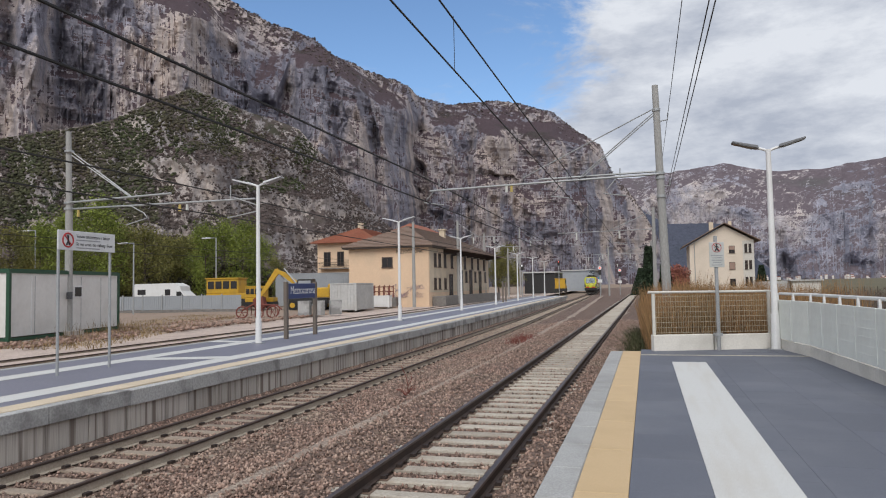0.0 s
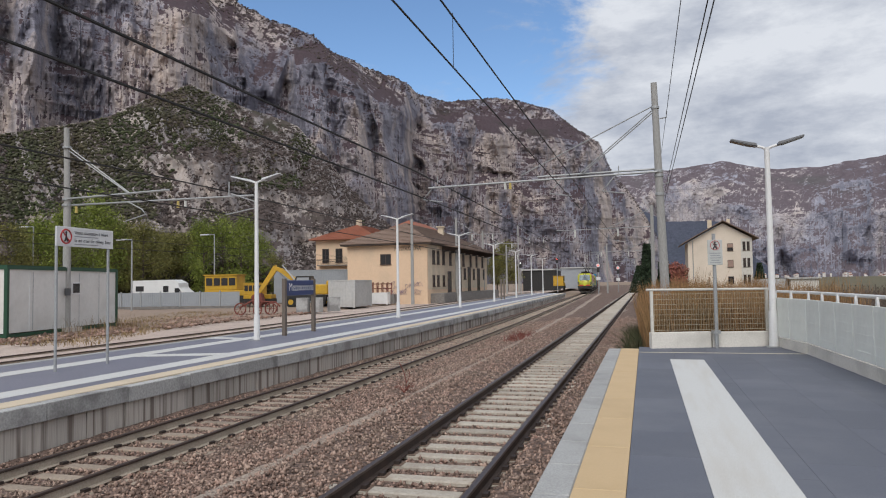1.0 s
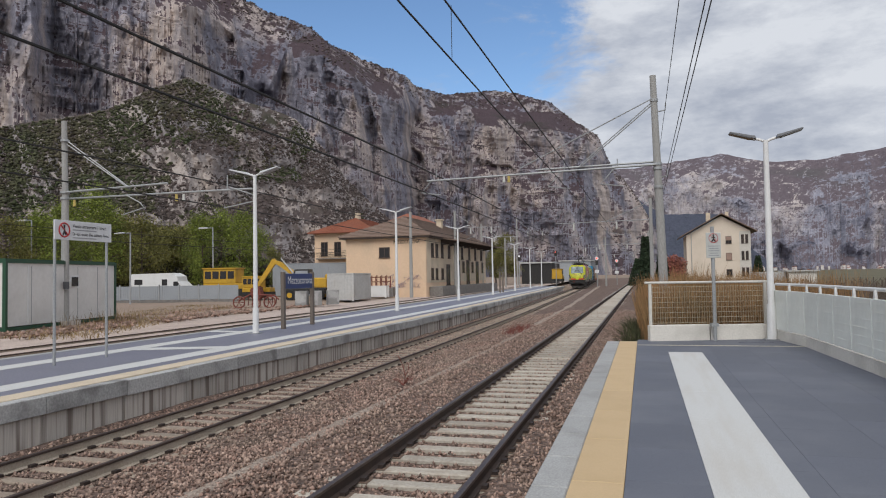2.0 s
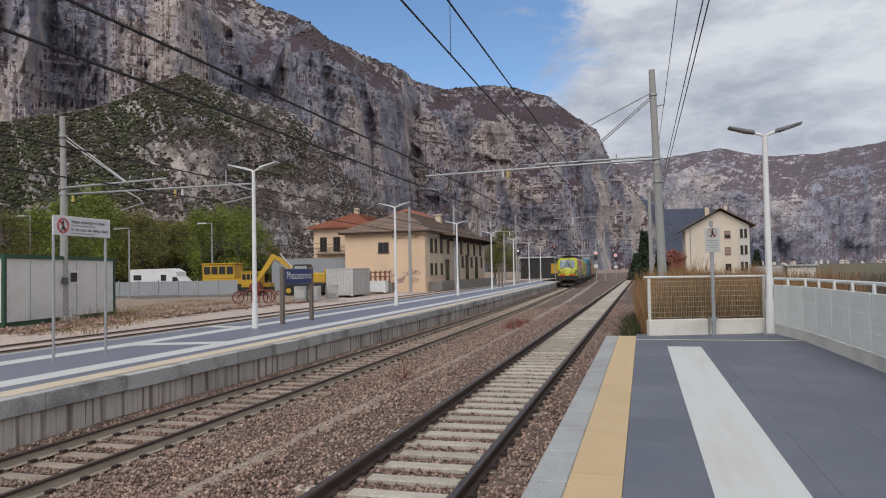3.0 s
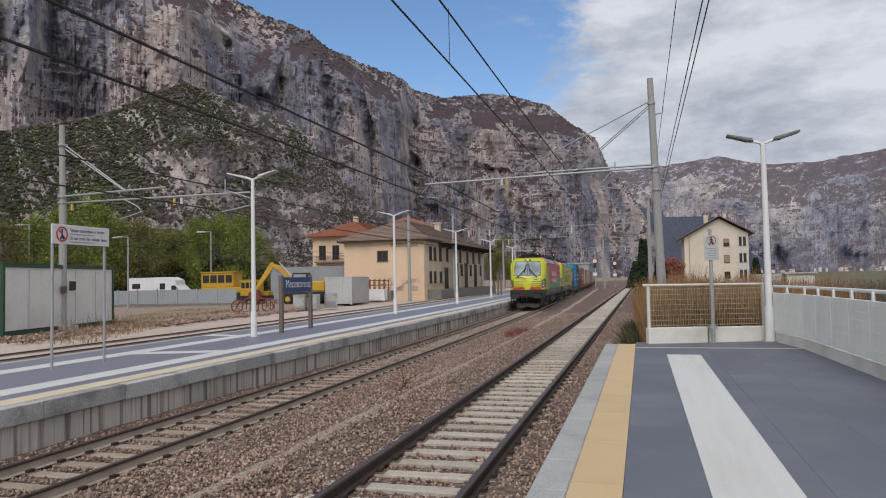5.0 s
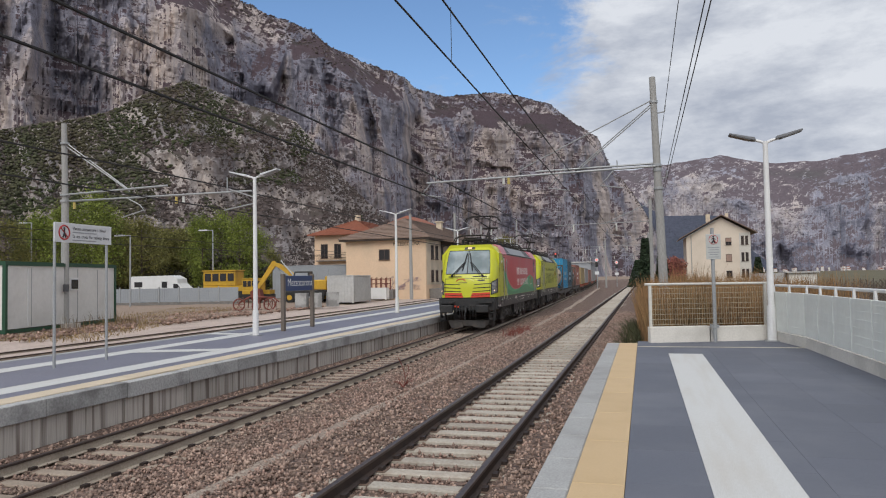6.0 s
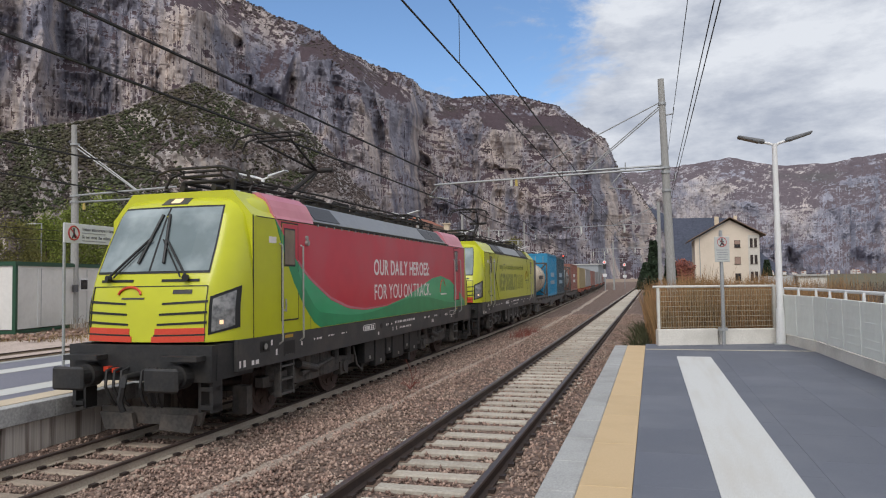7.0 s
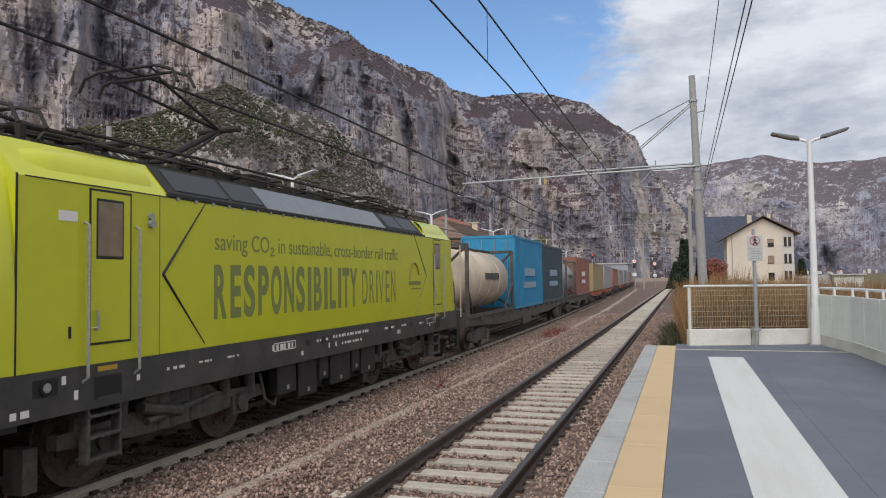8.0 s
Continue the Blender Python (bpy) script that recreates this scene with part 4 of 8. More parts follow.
def station_sign():
    s = empty("station_sign", pose(-13.50, 25.1, Z_PLAT_L, 0, 0, 90))
    tagged(s, "blue station name board on brown posts", "sign")
    for x in (0.0, 2.52):
        part("post", box(B(), x - 0.085, -0.02, 0, x + 0.085, 0.12, 2.22, 0.01), M_postbrown, s, "brown steel post")
    part("board", box(B(), 0.10, 0.0, 1.55, 2.62, 0.07, 2.15, 0.01), M_signblue, s, "dark blue board")
    lettering("Mezzocorona", 0.44, M_signwhite, s, Matrix.Translation((0.26, -0.006, 1.74)) @ pose(0, 0, 0, 90), 2.16, label="white station name")


warning_sign_island()
warning_sign_near()
station_sign()

# second, smaller name board and posts far down the island
for y0, h in ((80.0, 2.3), (82.2, 2.3)):
    p = empty("sign_post", pose(-14.2 + bend(y0), y0, Z_PLAT_L))
    tagged(p, "brown steel sign post on the island platform", "post")
    part("post", box(B(), -0.09, -0.06, 0, 0.09, 0.06, h), M_postbrown, p)
    part("cap_plate", box(B(), -0.10, -0.07, h, 0.10, 0.07, h + 0.03), M_galv, p)

# ------------------------------------------------------------------ fence and parapet of the near platform
M_lowwall = mat("pale_render", (0.72, 0.69, 0.63), (0.64, 0.61, 0.555), 0.85, fine=25, coarse=1.2, bump=0.15, dist=0.005, stain=(0.38, 0.36, 0.32), stain_amt=0.5)
M_fence = mat("cream_fence_paint", (0.62, 0.60, 0.54), (0.56, 0.54, 0.49), 0.5, fine=20, coarse=2, bump=0.03)
M_panel = mat("pale_green_white_panel", (0.82, 0.84, 0.785), (0.78, 0.80, 0.745), 0.6, fine=8, coarse=0.9, bump=0.04, stain=(0.56, 0.57, 0.52), stain_amt=0.4)


M_fencewire = mat("dull_fence_wire", (0.42, 0.37, 0.26), (0.33, 0.29, 0.21), 0.6, fine=20, coarse=3, bump=0.0)


def build_end_fence():
    a, b = Vector((0.13, 19.0, 0)), Vector((3.10, 20.0, 0))
    L = (b - a).length
    ang = math.degrees(math.atan2(b.y - a.y, b.x - a.x))
    f = empty("end_fence", pose(a.x, a.y, Z_PLAT_R, 0, 0, ang))
    tagged(f, "cream steel mesh fence on a low rendered wall", "fence")
    part("low_wall", box(B(), 0, 0, -1.2, L * 0.495, 0.22, 0.40, 0.012), M_lowwall, f, "low pale rendered wall")
    part("low_wall", box(B(), L * 0.505, 0, -1.2, L, 0.22, 0.385, 0.012), M_lowwall, f, "low pale rendered wall")
    for x in (0.05, L - 0.05):
        part("fence_post", box(B(), x - 0.035, 0.08, 0.39, x + 0.035, 0.14, 1.46), M_fence, f)
    part("top_rail", rod(B(), (-0.08, 0.11, 1.49), (L + 0.05, 0.11, 1.47), 0.032, 0.032, 10), M_fence, f, "round top rail")
    for z in [0.45 + 0.132 * k for k in range(8)]:
        part("mesh_bar", box(B(), 0.08, 0.10, z - 0.005, L - 0.08, 0.12, z + 0.005), M_fencewire, f)
    n = 46
    for k in range(n):
        x = 0.12 + (L - 0.24) * k / (n - 1)
        part("mesh_wire", rod(B(), (x, 0.11, 0.43), (x, 0.11, 1.40), 0.004, 0.004, 5), M_fencewire, f)
    # paving wedge between the last slabs and the fence
    w = B()
    prism(w, [(-0.19, PLAT_END + 0.004), (3.55, PLAT_END + 0.004), (3.2, 20.15), (0.1, 19.12), (-0.19, 19.02)], "z", -0.5, Z_PLAT_R - 0.002)
    tagged(mesh_ob("platform_end", w, M_pave), "slate-grey paving at the platform end", "platform", kind="structure")


def build_parapet():
    line = [(3.17, 19.98), (3.52, 17.9), (3.66, 13.4), (3.72, 8.0), (3.76, 2.0), (3.8, -6.0)]
    p = empty("parapet")
    tagged(p, "pale panelled parapet with steel handrail beside the platform", "parapet", kind="structure")
    z = Z_PLAT_R
    path = [(x, y, z) for x, y in line]
    part("parapet_wall", sweep(B(), [(0, -1.3), (0, 0.24), (-0.26, 0.24), (-0.26, -1.3)], path), M_lowwall, p, "low pale rendered wall")
    part("handrail", sweep(B(), [(-0.10 + 0.035 * math.cos(t), 1.40 + 0.035 * math.sin(t)) for t in np.linspace(0, math.tau, 10, endpoint=False)], path), M_whitepaint, p, "pale round handrail")
    for (xa, ya), (xb, yb) in zip(line, line[1:]):
        n = max(1, round(math.hypot(xb - xa, yb - ya) / 1.05))
        d = Vector((xb - xa, yb - ya, 0))
        Ls = d.length / n
        ang = math.degrees(math.atan2(d.y, d.x))
        for k in range(n):
            o = Vector((xa, ya, z)) + d * (k / n)
            m = pose(o.x, o.y, o.z, 0, 0, ang)
            bm = B()
            box(bm, 0.015, -0.02, 0.27, Ls - 0.015, 0.02, 1.25, 0.006)
            for zz in (0.43, 0.58, 0.73, 0.88, 1.03, 1.16):
                box(bm, 0.02, -0.024, zz - 0.006, Ls - 0.02, 0.0, zz + 0.006)
            part("parapet_panel", bm, M_panel, p).matrix_local = m
            bm = B()
            prism(bm, [(-0.06, 1.18), (0.06, 1.18), (0.025, 1.40), (-0.025, 1.40)], "y", 0.03, 0.07)
            box(bm, -0.03, 0.03, 0.22, 0.03, 0.07, 1.18)
            part("stanchion", bm, M_whitepaint, p).matrix_local = m


build_end_fence()
build_parapet()

# ------------------------------------------------------------------ catenary
M_insul = mat("yellow_insulator", (0.55, 0.42, 0.12), None, 0.4)
M_insul_w = mat("white_insulator", (0.62, 0.62, 0.58), None, 0.4)


def mast_near():
    m = empty("catenary_mast")
    tagged(m, "tall tapered concrete catenary mast with a long arm over both tracks", "catenary mast", group="catenary masts")
    part("mast", rod(B(), (0.78, 28, -0.8), (0.53, 28, 9.8), 0.19, 0.115, 16), M_mast, m)
    for z in (5.55, 6.25, 6.42, 8.85):
        f = (z + 0.8) / 10.6
        part("mast_band", rod(B(), (0.78 - 0.25 * f, 28, z - 0.05), (0.78 - 0.25 * f, 28, z + 0.05), 0.225 - 0.08 * f, 0.225 - 0.08 * f, 14), M_galv, m)
    part("arm", rod(B(), (0.55, 27.85, 6.38), (-8.45, 27.85, 6.22), 0.045, 0.04, 10), M_galv, m, "long galvanised arm")
    part("arm", rod(B(), (0.55, 28.1, 6.52), (-4.0, 28.05, 6.46), 0.04, 0.04, 10), M_galv, m)
    for x0, z0, x1, z1 in ((0.57, 8.85, -2.3, 6.50), (0.57, 8.75, -2.25, 6.45), (0.57, 8.95, -4.6, 6.55)):
        part("stay", rod(B(), (x0, 27.95, z0), (x1, 27.95, z1), 0.022, 0.022, 6), M_galv, m)
    for x in (-5.05, -5.25):
        part("insulator", rod(B(), (x, 27.85, 6.0), (x, 27.85, 6.25), 0.06, 0.05, 8), M_insul if x > -5.1 else M_insul_w, m)
    for x, s in ((-3.0, 1), (-1.0, 1), (-8.2, -1)):
        bm = tube(B(), [(x, 27.85, 6.3), (x - 0.3, 27.85, 5.95), (x - 0.5, 27.85, 5.75), (x + 0.35, 27.85, 5.62)], 0.022)
        part("registration_arm", bm, M_galv, m)
        part("suspension", rod(B(), (x + 0.15, 27.85, 6.35), (x + 0.15, 27.85, 6.68), 0.02), M_galv, m)
    for z in (5.9, 8.4):
        part("bracket", tube(B(), [(0.62, 28, z), (0.95, 28, z + 0.05), (0.97, 28, z + 0.3)], 0.025), M_galv, m)


def mast_yard():
    m = empty("catenary_mast")
    tagged(m, "grey tubular catenary mast with a stayed arm over the yard track", "catenary mast", group="catenary masts")
    X, Y = -27.65, 29.0
    part("mast", rod(rod(B(), (X, Y, 0.0), (X - 0.02, Y, 6.6), 0.19, 0.17, 14), (X - 0.02, Y, 6.6), (X - 0.1, Y, 10.4), 0.15, 0.13, 14), M_mast, m)
    part("plinth", box(B(), X - 0.5, Y - 0.5, 0.0, X + 0.5, Y + 0.5, 0.42), M_wall, m)
    for z in (6.5, 6.8, 9.4):
        part("mast_band", rod(B(), (X - 0.04, Y, z - 0.05), (X - 0.04, Y, z + 0.05), 0.22, 0.22, 12), M_galv, m)
    part("arm", rod(B(), (X, Y - 0.1, 6.80), (X + 6.0, Y - 0.1, 6.95), 0.05, 0.05, 8), M_galv, m)
    part("arm", rod(B(), (X, Y + 0.1, 6.50), (X + 10.4, Y + 0.1, 6.50), 0.05, 0.045, 8), M_galv, m)
    for d in (0.0, 0.18):
        part("stay", rod(B(), (X, Y, 9.45 - d), (X + 3.8, Y, 6.85 - d * 0.3), 0.03, 0.03, 6), M_galv, m)
    for x in (0.45, 6.35, 6.75):
        part("insulator", rod(B(), (X + x, Y + 0.1, 6.1), (X + x, Y + 0.1, 6.42), 0.07, 0.06, 8), M_insul if x != 6.75 else M_insul_w, m)
    part("registration_arm", tube(B(), [(X + 3.6, Y, 6.5), (X + 4.4, Y, 6.1), (X + 4.6, Y, 5.85), (X + 3.4, Y, 5.55)], 0.03), M_galv, m)
    part("registration_arm", tube(B(), [(X + 9.3, Y, 6.6), (X + 10.5, Y, 6.2), (X + 10.55, Y, 5.9), (X + 9.0, Y, 5.65)], 0.03), M_galv, m)
    part("suspension", rod(B(), (X + 9.1, Y + 0.1, 6.5), (X + 9.1, Y + 0.1, 7.2), 0.03), M_galv, m)
    part("switch_box", box(B(), X + 0.14, Y - 0.28, 2.0, X + 0.40, Y - 0.16, 2.35), M_sillbox, m)


M_sillbox = mat("grey_switch_box", (0.10, 0.10, 0.11), None, 0.6)
mast_near()
mast_yard()


def plain_mast(x, y, z, h, arm=0.0, label="slim grey catenary mast beside the line"):
    m = empty("catenary_mast", pose(x, y, z))
    tagged(m, label, "catenary mast", group="catenary masts")
    part("mast", rod(B(), (0, 0, 0), (0, 0, h), 0.20, 0.14, 10), M_mast, m)
    if arm:
        part("arm", rod(B(), (0, 0, h * 0.80), (arm, 0, h * 0.79), 0.035, 0.035, 6), M_galv, m)
        part("stay", rod(B(), (0, 0, h * 0.97), (arm * 0.45, 0, h * 0.80), 0.035, 0.035, 6), M_galv, m)
        for f in (0.35, 0.8):
            part("insulator", rod(B(), (arm * f, 0, h * 0.72), (arm * f, 0, h * 0.79), 0.08, 0.08, 8), M_insul_w, m)
            part("registration_arm", tube(B(), [(arm * f, 0, h * 0.79), (arm * (f + 0.12), 0, h * 0.70), (arm * (f - 0.08), 0, h * 0.66)], 0.03), M_galv, m)
    return m


for x, y, z, h, arm in ((0.75, 66, -0.6, 9.6, -8.5), (0.9, 118, -0.6, 9.6, -9.5), (-7.4, 150, -0.6, 10.5, -5.0), (-21.5, 82, 0.1, 10.0, 5.5), (-23.2, 104, 0.1, 10.0, 5.5), (-26.6, 155, 0.0, 15.0, 7.0),
                        (-25.5, 135, 0.0, 9.5, 6.0), (-24.1, 73.0, 0.1, 9.2, 0.0), (-12.5, 205, -0.6, 10.0, -5.0), (1.2, 180, -0.6, 9.6, -10.0)):
    plain_mast(x, y, z, h, arm)


def wire(name, label, x, z, y0, y1, curved, r=0.011, sag=0.0, spans=()):
    pts = []
    ys = np.arange(y0, y1, 4.0)
    for y in ys:
        s = ((y - 28.0) % 52.0) / 52.0
        pts.append((x + (bend(y) if curved else 0), float(y), z - sag * 4 * s * (1 - s)))
    w = empty(name)
    tagged(w, label, "overhead wire", group="overhead wires")
    part("wire", tube(B(), pts, r, 5), M_wire, w)
    return w


def overhead(x, z_contact, z_messenger, curved, label, r, first=None):
    c = wire("contact_wire", label + ", lower contact wire", x, z_contact, -22, 330, curved, r)
    wire("messenger_wire", label + ", upper carrying wire", x, z_messenger, -22, 330, curved, r * 1.1, 0.12)
    y = first if first is not None else 6.0
    while y < 120:
        xx = x + (bend(y) if curved else 0)
        part("dropper", rod(B(), (xx, y, z_contact), (xx, y, z_messenger - 0.05), 0.006, 0.006, 4), M_wire, c)
        y += 13.0


overhead(X_LEFT, 5.72, 6.66, True, "dark overhead line of the loop track", 0.026, 20.0)
overhead(X_RIGHT, 5.56, 6.46, False, "dark overhead line of the main track", 0.014, 10.3)
overhead(X_THIRD, 5.78, 6.88, True, "dark overhead line of the yard track", 0.028, 30.0)
for x, z in ((0.95, 8.55), (1.0, 6.38), (1.02, 6.12)):
    wire("feeder_wire", "thin feeder wire along the near masts", x, z, -22, 200, False, 0.010)
wire("feeder_wire", "thin cable across the yard", -34, 5.6, -20, 150, False, 0.02)
wire("feeder_wire", "thin cable across the yard", -34, 5.0, -20, 150, False, 0.02)

# ------------------------------------------------------------------ signals down the line
M_lampred = mat("signal_red_glow", (0.8, 0.1, 0.08), None, 0.3, emit=(1.0, 0.12, 0.08, 1.5))
M_lampwhite = mat("signal_white_glow", (0.9, 0.9, 0.9), None, 0.3, emit=(1, 1, 1, 0.6))


def signal(x, y, z, h, glow, ring_on=True):
    s = empty("railway_signal", pose(x, y, z))
    tagged(s, "tall railway colour-light signal beside the line", "railway signal", group="line signals")
    part("post", rod(B(), (0, 0, 0), (0, 0, h), 0.09, 0.07, 8), M_galv, s)
    part("signal_head", box(B(), -0.26, -0.15, h - 0.1, 0.26, 0.1, h + 0.9, 0.05), M_black, s)
    if ring_on:
        part("signal_disc", rod(B(), (0, -0.16, h + 1.2), (0, -0.12, h + 1.2), 0.36, 0.36, 20), M_signwhite, s)
        part("signal_lens", rod(B(), (0, -0.22, h + 1.2), (0, -0.16, h + 1.2), 0.15, 0.15, 14), M_lampred, s, "lit red lens")
        part("signal_plate", box(B(), -0.4, -0.1, h - 1.6, 0.4, -0.05, h - 1.0), M_signwhite, s)
    else:
        part("signal_lens", rod(B(), (0, -0.22, h + 0.7), (0, -0.16, h + 0.7), 0.13, 0.13, 12), glow, s, "lit lens")
    return s


signal(-8.6, 140, -0.5, 4.6, M_lampred)
signal(-5.6, 160, -0.5, 4.4, M_lampred)
signal(-20.6, 122, 0.1, 4.8, M_lampwhite, False)
signal(-17.6, 150, 0.0, 6.3, M_lampred, False)

# ------------------------------------------------------------------ buildings
M_cream = mat("cream_plaster", (0.74, 0.545, 0.375), (0.69, 0.50, 0.34), 0.9, fine=6, coarse=0.35, bump=0.15, dist=0.01, stain=(0.54, 0.42, 0.30), stain_amt=0.6)
M_cream2 = mat("weathered_plaster", (0.66, 0.55, 0.41), (0.60, 0.50, 0.37), 0.9, fine=6, coarse=0.5, bump=0.15, dist=0.01, stain=(0.36, 0.30, 0.23), stain_amt=0.7)
M_tile = mat("grey_brown_roof_tiles", (0.235, 0.165, 0.128), (0.185, 0.13, 0.102), 0.9, fine=9, coarse=0.6, bump=0.5, dist=0.04, stain=(0.09, 0.075, 0.065), rand=0.15)
M_tilered = mat("terracotta_roof_tiles", (0.30, 0.105, 0.06), (0.24, 0.085, 0.05), 0.9, fine=9, coarse=0.6, bump=0.5, dist=0.04, stain=(0.17, 0.085, 0.06))
M_hole = mat("dark_window_pane", (0.03, 0.028, 0.028), (0.022, 0.02, 0.02), 0.25, bump=0.0)
M_shutter = mat("brown_shutter", (0.09, 0.055, 0.04), None, 0.7)
M_stonebase = mat("grey_stone_base", (0.22, 0.205, 0.19), (0.15, 0.14, 0.13), 0.95, fine=5, coarse=0.8, bump=0.4, dist=0.03)
M_eaves = mat("dark_eaves_timber", (0.07, 0.052, 0.042), None, 0.8)


def opening(parent, x0, x1, y, z0, z1, face="y", frame_mat=None, name="window"):
    """A recessed window or door on a wall facing -y (face y) or +x (face x)."""
    w = part(name, B(), frame_mat or M_shutter, parent)
    bm = B()
    t = 0.09

    def bx(a0, a1, zlo, zhi, d0, d1):
        if face == "y":
            box(bm, a0, y - d1, zlo, a1, y - d0, zhi)
        else:
            box(bm, y + d0, a0, zlo, y + d1, a1, zhi)
    bx(x0 - t, x0, z0 - t, z1 + t, 0.0, 0.05)
    bx(x1, x1 + t, z0 - t, z1 + t, 0.0, 0.05)
    bx(x0, x1, z1, z1 + t, 0.0, 0.05)
    bx(x0 - t * 1.5, x1 + t * 1.5, z0 - t, z0, 0.0, 0.12)
    bx((x0 + x1) / 2 - 0.03, (x0 + x1) / 2 + 0.03, z0, z1, 0.0, 0.035)
    bm.to_mesh(w.data)
    bm.free()
    bm = B()
    bx(x0, x1, z0, z1, 0.0, 0.02)
    part("pane", bm, M_hole, w)
    return w


def walls_with_holes(x0, y0, z0, x1, y1, z1, t=0.35):
    bm = B()
    for a in ((x0, y0, x1, y0 + t), (x0, y1 - t, x1, y1), (x0, y0 + t, x0 + t, y1 - t), (x1 - t, y0 + t, x1, y1 - t)):
        box(bm, a[0], a[1], z0, a[2], a[3], z1)
    return bm


def hip_roof(x0, y0, x1, y1, z, h, over, inset):
    bm = B()
    X0, X1, Y0, Y1 = x0 - over, x1 + over, y0 - over, y1 + over
    xm = (X0 + X1) / 2
    lo = [bm.verts.new(p) for p in ((X0, Y0, z), (X1, Y0, z), (X1, Y1, z), (X0, Y1, z))]
    dn = [bm.verts.new((v.co.x, v.co.y, z - 0.14)) for v in lo]
    a, b = bm.verts.new((xm, Y0 + inset, z + h)), bm.verts.new((xm, Y1 - inset, z + h))
    for f in ((lo[0], lo[1], a), (lo[1], lo[2], b, a), (lo[2], lo[3], b), (lo[3], lo[0], a, b), dn[::-1]):
        bm.faces.new(f)
    for k in range(4):
        bm.faces.new((dn[k], dn[(k + 1) % 4], lo[(k + 1) % 4], lo[k]))
    return bm


def tile_courses(x0, y0, x1, y1, z, h, over, inset, n=14):
    """Raised tile courses on the eastern slope and the near hip."""
    bm = B()
    X1, Y0, Y1, X0 = x1 + over, y0 - over, y1 + over, x0 - over
    xm = (X0 + X1) / 2
    for k in range(n):
        f = (k + 0.5) / n
        xx, zz = X1 + (xm - X1) * f, z + h * f + 0.03
        rod(bm, (xx, Y0 + inset * f, zz), (xx, Y1 - inset * f, zz), 0.05, 0.05, 5)
        yy = Y0 + inset * f
        rod(bm, (X0 + (xm - X0) * f, yy, zz), (X1 + (xm - X1) * f, yy, zz), 0.05, 0.05, 5)
    return bm


def goods_shed():
    x0, y0, x1, y1, z, e = -32.6, 75.2, -23.1, 106.0, 0.05, 7.0
    h = empty("goods_shed")
    tagged(h, "cream plastered railway goods building with a hipped brown tiled roof", "building")
    part("wall", walls_with_holes(x0, y0, z, x1, y1, e), M_cream, h, "cream plaster walls with graffiti and stains")
    part("side_render", box(B(), x1, y0 + 0.3, z + 1.6, x1 + 0.03, y1, e - 0.05), M_cream2, h, "weathered pale side wall")
    part("roof", hip_roof(x0, y0, x1, y1, e, 2.7, 0.7, 7.5), M_tile, h, "weathered brown tiled roof")
    stuff(part("tile_course", tile_courses(x0, y0, x1, y1, e, 2.7, 0.7, 7.5), M_tile, h))
    part("chimney", box(box(B(), -26.7, 92, 8.2, -26.0, 92.7, 10.0), -26.85, 91.85, 9.85, -25.85, 92.85, 10.0), M_cream2, h, "plastered chimney")
    part("eave_board", box(B(), x0 - 0.6, y0 - 0.62, e - 0.32, x1 + 0.6, y1 + 0.6, e - 0.15), M_eaves, h)
    part("loading_dock", box(B(), x1, y0 + 1.2, z, x1 + 1.6, y1 + 1.0, z + 1.15, 0.03), M_stonebase, h, "grey stone loading dock")
    bm = B()
    for k in range(7):
        yy = y0 + 6 + k * 3.8
        prism(bm, [(x1, e - 0.25), (x1 + 2.2, e - 0.55), (x1 + 2.2, e - 0.68), (x1, e - 1.0)], "y", yy, yy + 0.16)
    stuff(part("canopy_bracket", bm, M_eaves, h))
    part("canopy", prism(B(), [(x1, e - 0.1), (x1 + 2.4, e - 0.45), (x1 + 2.4, e - 0.55), (x1, e - 0.22)], "y", y0 + 5, y1 + 1), M_tile, h, "tiled loading canopy")
    opening(h, -28.5, -27.4, y0, 4.55, 5.6)
    for yy in (77.2, 79.0, 81.3, 84.4, 88.0, 91.0, 95.0, 98.6, 102.4):
        opening(h, yy, yy + 0.85, x1 + 0.03, 4.55, 6.05, "x")
    for yy in (77.2, 79.0, 81.4):
        opening(h, yy, yy + 0.75, x1 + 0.03, 2.0, 3.2, "x")
    for yy, top in ((83.6, 3.7), (88.6, 4.3), (93.8, 4.4), (99.4, 4.3)):
        opening(h, yy, yy + 1.5, x1 + 0.03, 1.25, top, "x", name="door")
    for yy in (91.6, 96.8, 103.2):
        opening(h, yy, yy + 0.9, x1 + 0.03, 2.8, 4.2, "x")
    lettering("MEZZOCORONA", 0.62, M_eaves, h, Matrix.Translation((-26.9, y0 - 0.01, 6.05)) @ pose(0, 0, 0, 90), 3.1, label="faded painted station name")
    # scrawls low on the wall, as loose strokes
    rng = random.Random(4)
    bm = B()
    for k in range(16):
        x = -28.2 + rng.random() * 4.6
        z0 = 1.2 + rng.random() * 1.3
        pts = [(x + 0.35 * math.sin(j * 1.7 + k), y0 - 0.012, z0 + 0.3 * math.cos(j * 2.1 + k * 0.7)) for j in range(6)]
        tube(bm, pts, 0.022, 4)
    stuff(part("graffiti", bm, mat("faded_graffiti", (0.30, 0.17, 0.20), (0.22, 0.20, 0.28), 0.8), h, "faded scribbled graffiti"))


